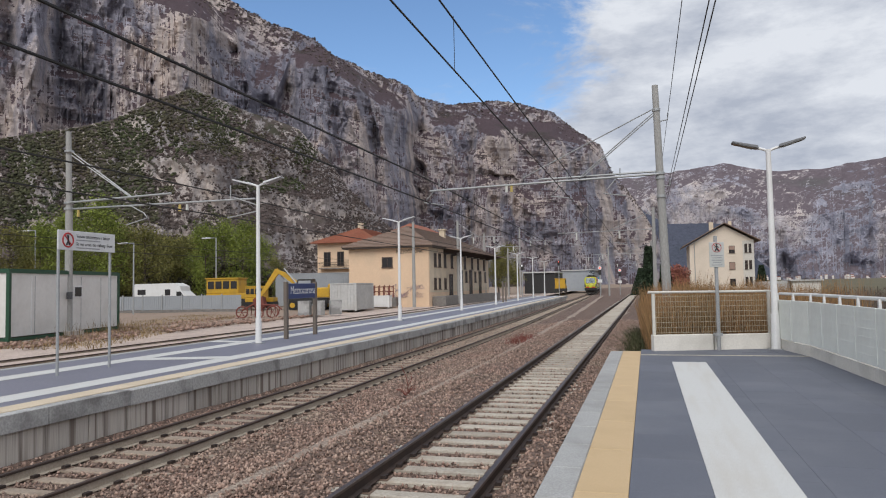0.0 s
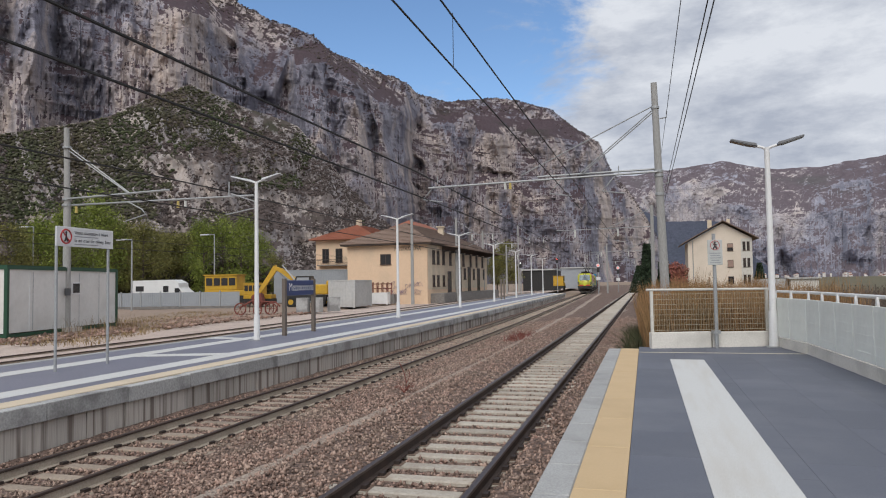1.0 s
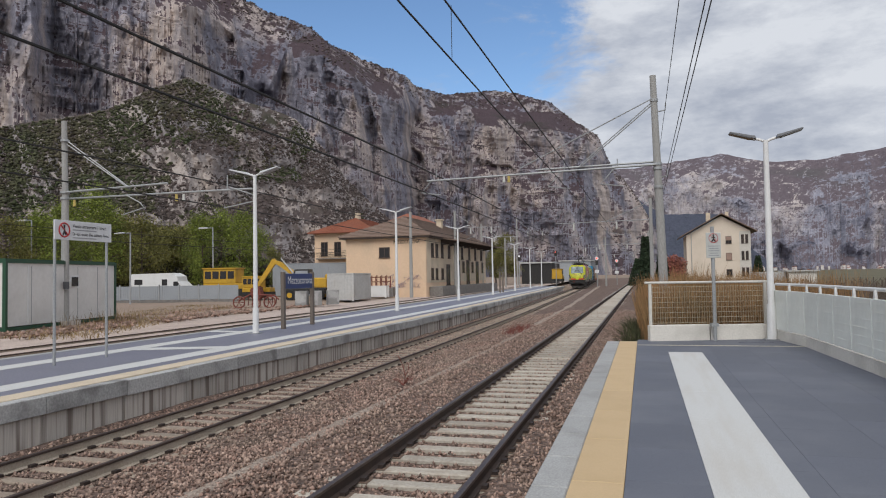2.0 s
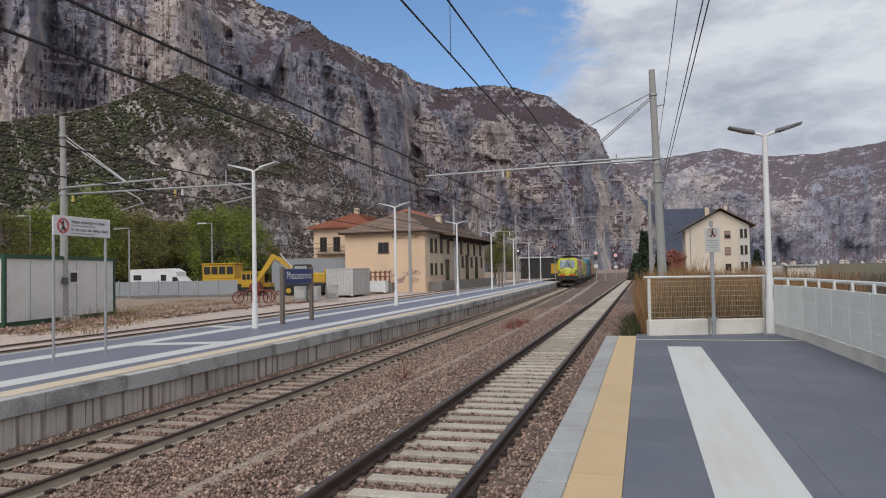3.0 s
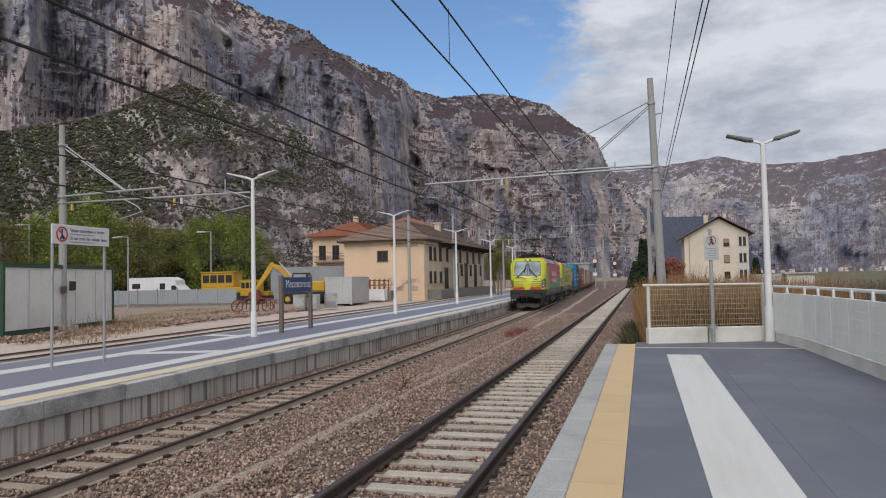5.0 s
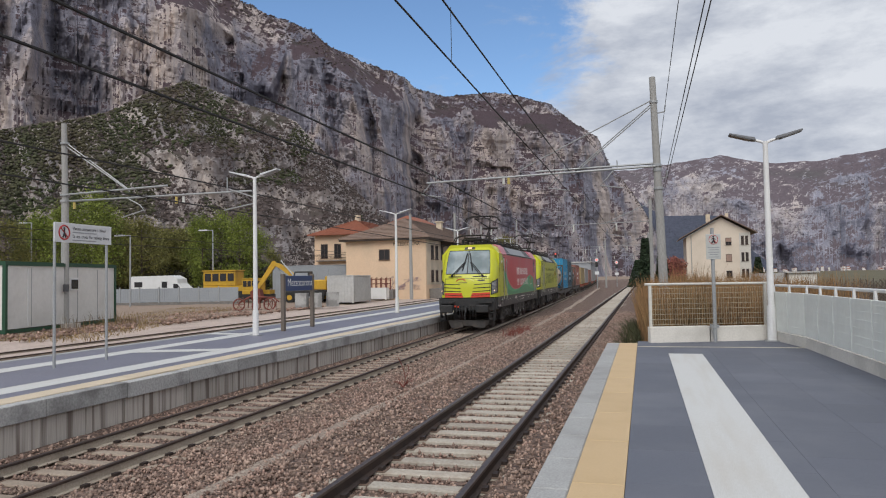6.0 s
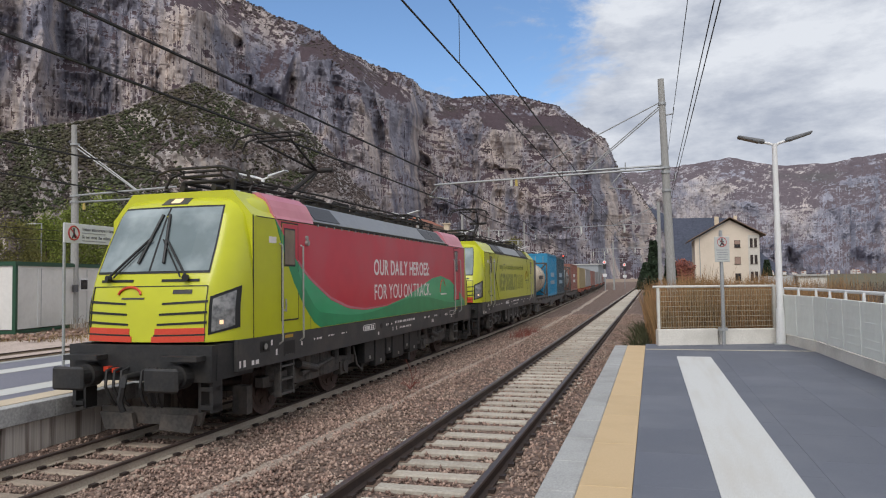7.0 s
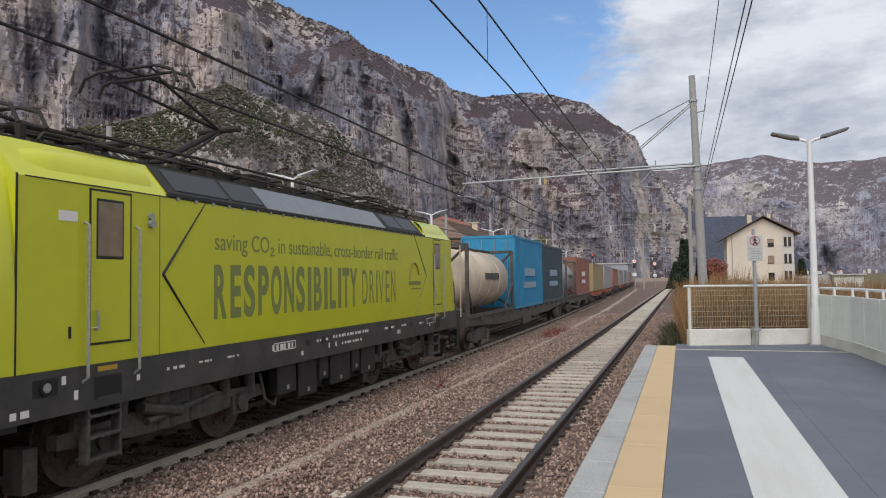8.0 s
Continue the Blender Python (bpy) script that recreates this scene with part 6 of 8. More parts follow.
tree(-34.5, 170.0, 3, 1.0, "olive-green tree beyond the island platform")


def understory():
    """Brush and stems under the trees, near-black to paint the shade there too."""
    rng = np.random.default_rng(23)
    n = 9000
    a, d = np.radians(rng.uniform(-52, -29.5, n)), rng.uniform(90, 108, n)
    z = rng.random(n) ** 1.3 * 4.6 * (0.5 + fbm(np.degrees(a) * 0.7, d * 0.1, 3, 5))
    size = rng.uniform(0.12, 0.38, n)
    p, f = clumps(np.stack([d * np.sin(a), d * np.cos(a), 0.2 + z], -1), size, 24, (1, 1, 1.2))
    m = island(mat("brush_and_tree_shade", (0.035, 0.034, 0.018), (0.055, 0.047, 0.026), 0.95, fine=3, coarse=0.2, bump=0.0), 0.45)
    tagged(new("understory", raw_mesh("understory", p, f, m)), "brush under the trees behind the yard, coloured dark for the shade there", "brush", kind="stuff")


understory()


def conifer(x, y, h, w, seed):
    rng = np.random.default_rng(seed)
    n = 5000
    z = rng.uniform(0.05, 1, n)
    rr = w * (1 - z * 0.75) * np.sqrt(rng.uniform(0.25, 1, n))
    a = rng.uniform(0, 6.28, n)
    c = np.stack([rr * np.cos(a), rr * np.sin(a), z * h], -1)
    t = empty("conifer", pose(x, y, -0.7))
    tagged(t, "dark green conifer beside the line", "tree")
    part("trunk", rod(B(), (0, 0, 0), (0, 0, h * 0.9), 0.16, 0.03, 7), M_bark, t)
    p, q = leaves(c, 0.16, seed + 1)
    data_ob("crown", raw_mesh("crown", p, q, M_conifer), t)


conifer(0.25, 74.0, 6.6, 1.15, 21)
conifer(1.9, 78.0, 6.2, 1.0, 22)
conifer(-0.9, 150.0, 6.0, 2.6, 24)
conifer(21.5, 150.0, 6.0, 1.6, 25)



def red_shrub():
    rng = np.random.default_rng(61)
    n = 5200
    h = empty("blossoming_shrub", pose(5.0, 130, -0.7))
    tagged(h, "reddish-pink leafed shrub beside the house", "shrub")
    bm = B()
    for k in range(7):
        a = k * 0.9
        tube(bm, [(0, 0, 0), (0.5 * math.cos(a), 0.4 * math.sin(a), 1.6), (1.6 * math.cos(a), 1.1 * math.sin(a), 4.2)], 0.06, 5)
    part("stems", bm, M_bark, h)
    v = rng.normal(size=(n, 3))
    v /= np.linalg.norm(v, axis=1)[:, None]
    c = v * rng.random((n, 1)) ** 0.4 * np.array([2.3, 1.6, 2.6]) * (0.7 + 0.6 * fbm(v[:, :1] * 2 + 5, v[:, 2:] * 2 + 5, 3, 62)) + np.array([0, 0, 3.4])
    p, q = leaves(c, 0.17, 63)
    data_ob("crown", raw_mesh("crown", p, q, island(mat("reddish_pink_leaves", (0.36, 0.12, 0.09), (0.28, 0.10, 0.075), 0.85, fine=2, coarse=0.5, bump=0.0, stain=(0.13, 0.08, 0.05), stain_amt=0.6), 0.45)), h)


red_shrub()

M_reed = island(mat("dry_orange_brown_reeds", (0.30, 0.165, 0.07), (0.22, 0.125, 0.058), 0.9, fine=6, coarse=0.8, bump=0.0, stain=(0.25, 0.18, 0.08), stain_amt=0.6), 0.45)
M_drygrass = island(mat("dry_yellow_grass", (0.29, 0.20, 0.095), (0.20, 0.145, 0.07), 0.95, fine=6, coarse=0.8, bump=0.0), 0.4)
M_weed = island(mat("green_weeds", (0.05, 0.062, 0.025), (0.085, 0.075, 0.035), 0.9, fine=6, coarse=0.8, bump=0.0), 0.4)


def stems(name, label, material, region, n, h0, h1, lean, width, seed, base, thick=1.0):
    """Thin blades standing on the ground within a region function of two random numbers."""
    rng = np.random.default_rng(seed)
    x, y = region(rng.random(n), rng.random(n))
    zb = base(x, y) if callable(base) else np.full(n, base)
    h = rng.uniform(h0, h1, n) * (0.75 + 0.5 * fbm(x * 0.8, y * 0.5, 3, seed))
    a = rng.uniform(0, 6.28, n)
    d = np.stack([np.cos(a), np.sin(a), np.zeros(n)], -1)
    lx, ly = rng.normal(size=n) * lean, rng.normal(size=n) * lean
    b = np.stack([x, y, zb], -1)
    mid = b + np.stack([lx * 0.35 * h, ly * 0.35 * h, h * 0.6], -1)
    tip = b + np.stack([lx * h, ly * h, h], -1)
    w = (width * rng.uniform(0.6, 1.4, n))[:, None]
    pts = np.stack([b - d * w, b + d * w, mid + d * w * 0.7, mid - d * w * 0.7, tip + d * w * 0.15, tip - d * w * 0.15], 1).reshape(-1, 3)
    k = (np.arange(n) * 6)[:, None]
    f = np.concatenate([k + np.array([[0, 1, 2, 3]]), k + np.array([[3, 2, 4, 5]])], 0)
    tagged(new(name, raw_mesh(name, pts, f, material)), label, "plants", kind="stuff")


stems("reed_thicket", "dense orange-brown dry reed thicket behind the fence", M_reed, lambda a, b: (0.2 + 5.2 * a - 0.5 * b, 20.3 + 13 * b ** 1.4), 15000, 1.8, 2.9, 0.09, 0.013, 41, -0.7)
stems("reed_thicket_far", "dry brown brush along the line", M_reed, lambda a, b: (0.4 + 7 * a, 34 + 46 * b), 5000, 1.6, 2.9, 0.2, 0.02, 42, -0.7)
stems("dark_undergrowth", "dark green undergrowth beside the platform end", M_weed, lambda a, b: (-0.75 + 0.9 * a, 19.4 + 16 * b), 2600, 0.3, 0.95, 0.35, 0.02, 43, -0.6)
stems("dry_grass", "tufts of dry grass along the yard edge", M_drygrass, lambda a, b: (-31.5 + 6.5 * a - 0.25 * (b * 50 - 20), 22 + 32 * b), 5200, 0.05, 0.19, 0.7, 0.016, 44, 0.14)
stems("dry_grass_cabin", "dry stalks beside the cabin", M_drygrass, lambda a, b: (-28.8 + 3.0 * a, 27.5 + 7 * b), 260, 0.2, 0.9, 0.25, 0.012, 45, 0.14)


def ballast_weed():
    w = empty("withered_shrub", pose(-5.55, 16.1, -0.28))
    tagged(w, "small withered shrub growing in the ballast", "shrub")
    bm = B()
    rng = random.Random(2)
    tube(bm, [(0, 0, 0), (0.05, 0, 0.25), (-0.02, 0.02, 0.5), (-0.12, 0, 0.72)], 0.010, 5)
    tube(bm, [(0.05, 0, 0.25), (0.13, 0.04, 0.40), (0.10, 0.05, 0.55)], 0.007, 5)
    for k in range(14):
        a = rng.random() * 6.28
        tube(bm, [(0, 0, 0), (0.12 * math.cos(a), 0.12 * math.sin(a), 0.1 + 0.1 * rng.random()), (0.25 * math.cos(a), 0.25 * math.sin(a), 0.16 + 0.15 * rng.random())], 0.005, 4)
    part("twigs", bm, M_rust, w)


def rubble():
    """Broken stone and earth heaps in front of the cabin and along the yard track."""
    rng = np.random.default_rng(17)
    n = 8000
    y = 20 + 34 * rng.random(n)
    x = -23.4 - rng.random(n) ** 1.5 * (4.2 + 0.05 * y) - 0.06 * (y - 20)
    keep = fbm(x * 0.5, y * 0.35, 3, 33) > 0.45
    x, y = x[keep], y[keep]
    size = 0.03 + 0.13 * rng.random(len(x)) ** 4
    p, f = clumps(np.stack([x, y, np.full(len(x), Z_YARD - 0.02)], -1), size, 18, (1, 1, 0.7))
    tagged(new("rubble", raw_mesh("rubble", p, f, island(mat("broken_brick_stone", (0.20, 0.115, 0.085), (0.33, 0.235, 0.185), 0.95, fine=6, coarse=0.4, bump=0.2), 0.5))), "scattered reddish rubble along the yard track", "rubble", kind="stuff")


rubble()
ballast_weed()
stems("ballast_weeds", "reddish low weeds in the ballast", M_rust, lambda a, b: (-5.9 + 0.9 * a, 30 + 4 * b), 260, 0.08, 0.35, 0.6, 0.01, 46, -0.22)


M_cane = island(mat("grey_brown_vine_cane", (0.11, 0.085, 0.07), (0.16, 0.125, 0.10), 0.95, fine=6, coarse=0.8, bump=0.0), 0.4)


def field():
    xs, ys = np.concatenate([np.linspace(6.5, 60, 30), np.linspace(70, 900, 24)]), np.concatenate([np.linspace(16, 150, 60), np.linspace(160, 2300, 40)])
    X, Y = np.meshgrid(xs, ys)
    Z = -0.60 + np.clip((X - 9) / 30, 0, 1) * 0.1 + (fbm(X * 0.3, Y * 0.3, 3, 111) - 0.5) * 0.2 + np.clip((np.hypot(X, Y) - 250) / 600, 0, 1) * 3.4
    m = mat("field_grass_and_earth", (0.10, 0.088, 0.05), (0.14, 0.115, 0.07), 0.97, fine=2.5, coarse=0.05, bump=0.6, dist=0.06, stain=(0.065, 0.075, 0.03), stain_amt=0.8)
    tagged(grid_ob("field", X, Y, Z, m), "dull green and brown field under the vines", "field", kind="structure")


field()


def vineyard():
    posts, canes = B(), []
    rng = np.random.default_rng(8)
    for i in range(9):
        x = 8.5 + i * 3.2
        for k in range(15):
            y = 24 + k * 5.0
            h = 2.0 + 0.25 * rng.random()
            lx = 0.25 * rng.normal()
            rod(posts, (x, y, -0.75), (x + lx * 0.3, y, -0.75 + h), 0.05, 0.045, 5)
            rod(posts, (x, y, 0.5), (x + 0.8, y, 1.35), 0.03, 0.03, 4)
            rod(posts, (x, y, 0.5), (x - 0.8, y, 1.35), 0.03, 0.03, 4)
    tagged(mesh_ob("vineyard_posts", posts, M_bark), "grey wooden vineyard posts with slanting arms", "vineyard", kind="stuff")
    stems("vines", "bare brown vine canes on the trellises", M_cane, lambda a, b: (8.5 + np.round(a * 8) * 3.2 + (b * 977 % 1 - 0.5) * 1.2, 24 + 72 * b), 11000, 0.8, 2.2, 0.4, 0.018, 47, -0.7)


vineyard()

# pale low building in the vineyards
s = empty("farm_shed")
tagged(s, "pale low farm shed among the vineyards", "shed")
part("wall", box(B(), 16.5, 92, -0.7, 19.5, 97, 2.2), M_lowwall, s)
part("wing", box(B(), 13.0, 93, -0.7, 16.4, 97, 2.2), M_contgrey, s)
part("roof", box(B(), 16.2, 91.7, 2.2, 19.8, 97.3, 2.35), M_contgrey, s, "flat grey roof")


def village():
    rng = np.random.default_rng(14)
    bm, roofs = B(), B()
    for k in range(80):
        a = radians(rng.uniform(7.0, 26.0))
        d = rng.uniform(2300, 3200)
        x, y, w, h = d * math.sin(a), d * math.cos(a), rng.uniform(6, 10), rng.uniform(4, 7)
        zb = rng.uniform(-2, 14)
        box(bm, x - w / 2, y, -3, x + w / 2, y + w, zb + h)
        prism(roofs, [(x - w / 2 - 0.6, zb + h), (x + w / 2 + 0.6, zb + h), (x, zb + h + w * 0.22)], "y", y - 0.6, y + w + 0.6)
    tagged(mesh_ob("village_walls", bm, mat("village_plaster", (0.72, 0.70, 0.68), (0.55, 0.52, 0.49), 0.9, fine=0.2, coarse=0.02, bump=0.0)), "distant pale village houses at the foot of the range", "village", kind="stuff")
    tagged(mesh_ob("village_roofs", roofs, M_tilered), "distant red village roofs", "village", kind="stuff")


village()


# ------------------------------------------------------------------ the train
M_lime = mat("lime_yellow_paint", (0.53, 0.545, 0.014), (0.50, 0.515, 0.013), 0.32, fine=3, coarse=0.7, bump=0.0, stain=(0.47, 0.47, 0.025), stain_amt=0.35, coat=0.3)
# the stain tone paints pale reflections onto the red
M_red = mat("red_livery_painted_sheen", (0.58, 0.04, 0.065), (0.54, 0.035, 0.06), 0.34, fine=2, coarse=0.5, bump=0.0, stain=(0.52, 0.14, 0.16), stain_amt=0.6, coat=0.3)
M_pink = mat("faded_pink_paint", (0.55, 0.20, 0.24), (0.50, 0.16, 0.20), 0.4, fine=3, coarse=0.6, bump=0.0)
M_green = mat("green_livery", (0.045, 0.43, 0.185), (0.04, 0.36, 0.155), 0.34, fine=2, coarse=0.8, bump=0.0, stain=(0.10, 0.40, 0.22), stain_amt=0.7, stretch=(1, 0.5, 2), coat=0.3)
M_dgreen = mat("dark_green_livery", (0.03, 0.31, 0.13), (0.028, 0.26, 0.11), 0.34, fine=2, coarse=0.8, bump=0.0, coat=0.3)
M_sill = mat("dark_grey_sill", (0.048, 0.047, 0.047), (0.038, 0.037, 0.037), 0.5, fine=15, coarse=2, bump=0.05, stain=(0.12, 0.10, 0.085), stain_amt=0.4)
M_under = mat("brake_dust_black", (0.085, 0.078, 0.072), (0.05, 0.046, 0.043), 0.7, fine=15, coarse=2.5, bump=0.2, stain=(0.15, 0.12, 0.096), stain_amt=0.7)
M_silver = mat("silver_roof_panel", (0.25, 0.255, 0.265), (0.21, 0.215, 0.225), 0.42, metal=0.35, fine=8, coarse=1.2, bump=0.03, stain=(0.20, 0.20, 0.21), stain_amt=0.5)
M_grill = mat("dark_roof_grille", (0.05, 0.05, 0.055), (0.03, 0.03, 0.032), 0.5, fine=60, coarse=4)
M_roofgear = mat("roof_gear", (0.026, 0.023, 0.021), (0.017, 0.015, 0.014), 0.8, fine=20, coarse=3, stain=(0.06, 0.035, 0.024), stain_amt=0.4)
# sky and cloud reflection painted as a grey base with pale blotches
M_glass = mat("cab_glass_painted_sky", (0.20, 0.245, 0.26), (0.17, 0.21, 0.22), 0.14, fine=1.2, coarse=0.8, bump=0.0, stain=(0.46, 0.52, 0.53), stain_amt=0.95)
M_glass.node_tree.nodes["Principled BSDF"].inputs["Specular IOR Level"].default_value = 0.12
M_tan_glass = mat("tinted_door_glass", (0.22, 0.17, 0.10), (0.15, 0.11, 0.07), 0.08, fine=3, coarse=2, bump=0.0, coat=1.0)
M_line = mat("black_line", (0.012, 0.012, 0.012), None, 0.5)
M_orange = mat("signal_red_band", (0.62, 0.06, 0.025), (0.55, 0.05, 0.02), 0.4, bump=0.0)
M_lamp = mat("headlight_glow", (0.45, 0.30, 0.16), None, 0.2, emit=(1.0, 0.70, 0.40, 1.0))
M_lamp_dim = mat("headlight_lens", (0.30, 0.29, 0.28), (0.10, 0.10, 0.10), 0.2, metal=0.2, fine=9, coarse=6, bump=0.0, coat=0.6)
M_letter_white = mat("pale_lettering", (0.78, 0.73, 0.70), (0.72, 0.67, 0.64), 0.5, bump=0.0)
M_letter_dark = mat("grey_green_lettering", (0.20, 0.225, 0.062), (0.17, 0.195, 0.055), 0.5, bump=0.0)
M_wheel = mat("wheel_steel", (0.115, 0.075, 0.062), (0.07, 0.05, 0.043), 0.7, fine=12, coarse=4, metal=0.2)
M_handrail = mat("handrail_grey", (0.42, 0.41, 0.38), None, 0.45, metal=0.4)


SIDE = Matrix(((0, 0, 1, 0), (1, 0, 0, 0), (0, 1, 0, 0), (0, 0, 0, 1)))   # text on a side that faces +x, reading towards +y
LOCO_L = 18.98
NOSE_Z = [1.64, 2.20, 2.72, 3.30, 3.83, 4.05, 4.20, 4.30]
NOSE_Y = [0.72, 0.76, 0.88, 1.16, 1.42, 1.58, 1.80, 2.30]
NOSE_W = [1.0, 1.0, 1.0, 0.985, 0.945, 0.90, 0.84, 0.72]
PLAN_U = [0, 0.4, 0.68, 0.80, 0.90, 1.0]
PLAN_X = [0, 0.72, 1.18, 1.38, 1.47, 1.50]
PLAN_D = [0, 0.03, 0.12, 0.38, 0.72, 1.08]


def nose(u, z, off=0.0):
    yf, w = float(np.interp(z, NOSE_Z, NOSE_Y)), float(np.interp(z, NOSE_Z, NOSE_W))
    a = abs(u)
    x = float(np.interp(a, PLAN_U, PLAN_X)) * w + off * a
    y = yf + float(np.interp(a, PLAN_U, PLAN_D)) * float(np.interp(z, [1.6, 4.3], [1.0, 0.75])) - off
    return Vector((math.copysign(x, u), y, z + (off * 0.5 if z > 3.9 else 0)))


def nose_patch(u0, u1, z0, z1, off, nu=8, nz=6, z0r=None, z1r=None):
    """A skin patch that follows the nose; z0r, z1r: heights at its u1 side."""
    bm = B()
    g = []
    for i in range(nu + 1):
        f = i / nu
        u = u0 + (u1 - u0) * f
        a, b = z0 + ((z0r if z0r is not None else z0) - z0) * f, z1 + ((z1r if z1r is not None else z1) - z1) * f
        g.append([[bm.verts.new(nose(u, a + (b - a) * k / nz, o)) for k in range(nz + 1)] for o in (off, off - 0.03)])
    for i in range(nu):
        for k in range(nz):
            bm.faces.new((g[i][0][k], g[i + 1][0][k], g[i + 1][0][k + 1], g[i][0][k + 1]))
        bm.faces.new((g[i][0][nz], g[i + 1][0][nz], g[i + 1][1][nz], g[i][1][nz]))
        bm.faces.new((g[i][1][0], g[i + 1][1][0], g[i + 1][0][0], g[i][0][0]))
    for i in (0, nu):
        for k in range(nz):
            bm.faces.new((g[i][0][k], g[i][0][k + 1], g[i][1][k + 1], g[i][1][k]))
    bmesh.ops.recalc_face_normals(bm, faces=bm.faces)
    return bm


def flip(ob):
    """Moves a part of the front end to the rear end of the locomotive."""
    ob.matrix_local = pose(0, LOCO_L, 0, 0, 0, 180) @ ob.matrix_local
    return ob


def nose_shell():
    bm = B()
    us = np.concatenate([np.linspace(-1, 1, 33)])
    zs = np.concatenate([np.linspace(1.64, 3.83, 12), np.linspace(3.90, 4.30, 7)])
    g = [[bm.verts.new(nose(float(u), float(z))) for z in zs] for u in us]
    for i in range(len(us) - 1):
        for k in range(len(zs) - 1):
            bm.faces.new((g[i][k], g[i + 1][k], g[i + 1][k + 1], g[i][k + 1]))
    # roof of the cab and the short flanks up to the seam
    back = 1.80
    for i in range(len(us) - 1):
        a, b = g[i][-1], g[i + 1][-1]
        c = bm.verts.new((b.co.x, 4.0, 4.31))
        d = bm.verts.new((a.co.x, 4.0, 4.31))
        bm.faces.new((a, b, c, d))
    for s, col in ((-1, g[0]), (1, g[-1])):
        prev = None
        for v in col:
            w = bm.verts.new((v.co.x, max(back, v.co.y + 0.02) if v.co.z < 3.85 else 4.0, v.co.z))
            if prev:
                bm.faces.new((prev[0], v, w, prev[1]))
            prev = (v, w)
    bmesh.ops.remove_doubles(bm, verts=bm.verts, dist=0.002)
    bmesh.ops.recalc_face_normals(bm, faces=bm.faces)
    return bm


def sleeve(xo):
    """Middle body cross-section with its shoulders."""
    return [(xo, 1.64), (xo, 3.82), (xo - 0.04, 3.86), (1.06, 4.31), (-1.06, 4.31), (-xo + 0.04, 3.86), (-xo, 3.82), (-xo, 1.64)]


def side_poly(bm, pts, x, t=0.004):
    """A thin coloured film on the flank that faces +x."""
    return prism(bm, pts, "x", x, x + t)


def pantograph(parent, y, up, ):
    p = part("pantograph", B(), M_roofgear, parent)
    bm = B()
    base = [(-0.55, y - 0.55), (0.55, y - 0.55), (0.55, y + 0.55), (-0.55, y + 0.55)]
    for (xa, ya), (xb, yb) in zip(base, base[1:] + base[:1]):
        rod(bm, (xa, ya, 4.62), (xb, yb, 4.62), 0.04)
        rod(bm, (xa, ya, 4.30), (xa, ya, 4.62), 0.05, 0.07)
    if up:
        knee, head = (0, y + 1.35, 5.52), (0, y - 0.85, 6.02)
    else:
        knee, head = (0, y + 1.35, 4.72), (0, y - 0.75, 4.80)
    rod(bm, (0, y - 0.35, 4.66), knee, 0.065, 0.05)
    rod(bm, (0.12, y - 0.1, 4.62), (0.06, knee[1] - 0.1, knee[2] - 0.08), 0.025)
    for s in (-1, 1):
        rod(bm, knee, (s * 0.42, head[1], head[2] - 0.10), 0.035, 0.025)
        rod(bm, (s * 0.42, head[1], head[2] - 0.10), (s * 0.42, head[1], head[2] + 0.03), 0.02)
    rod(bm, (-0.45, knee[1], knee[2]), (0.45, knee[1], knee[2]), 0.06)
    rod(bm, (-0.46, head[1], head[2] - 0.1), (0.46, head[1], head[2] - 0.1), 0.03)
    for dy in (-0.2, 0.2):
        h = head[2] + 0.03
        tube(bm, [(-0.98, head[1] + dy, h - 0.30), (-0.86, head[1] + dy, h - 0.09), (-0.55, head[1] + dy, h), (0.55, head[1] + dy, h), (0.86, head[1] + dy, h - 0.09), (0.98, head[1] + dy, h - 0.30)], 0.028)
        for s in (-1, 1):
            rod(bm, (s * 0.42, head[1], head[2] - 0.02), (s * 0.42, head[1] + dy, h), 0.018)
    bm.to_mesh(p.data)
    bm.free()
    return p


def wheelset_mesh(r):
    bm = B()
    for s in (-1, 1):
        x = s * 0.75
        rod(bm, (x - 0.065, 0, 0), (x + 0.065, 0, 0), r, r, 32)
        rod(bm, (x - s * 0.085, 0, 0), (x - s * 0.065, 0, 0), r + 0.03, r + 0.03, 32)
        rod(bm, (x + s * 0.03, 0, 0), (x + s * 0.075, 0, 0), r * 0.86, r * 0.80, 32)
        rod(bm, (x, 0, 0), (x + s * 0.16, 0, 0), 0.16, 0.13, 16)
        for k in range(8):
            a = k * math.tau / 8
            box(bm, x + s * 0.068, math.cos(a) * r * 0.6 - 0.05, math.sin(a) * r * 0.6 - 0.05, x + s * 0.098, math.cos(a) * r * 0.6 + 0.05, math.sin(a) * r * 0.6 + 0.05)
    rod(bm, (-0.85, 0, 0), (0.85, 0, 0), 0.09, 0.09, 12)
    me = bpy.data.meshes.new("wheelset")
    bm.to_mesh(me)
    bm.free()
    me.materials.append(M_wheel)
    return me


WHEELSET = wheelset_mesh(0.61)


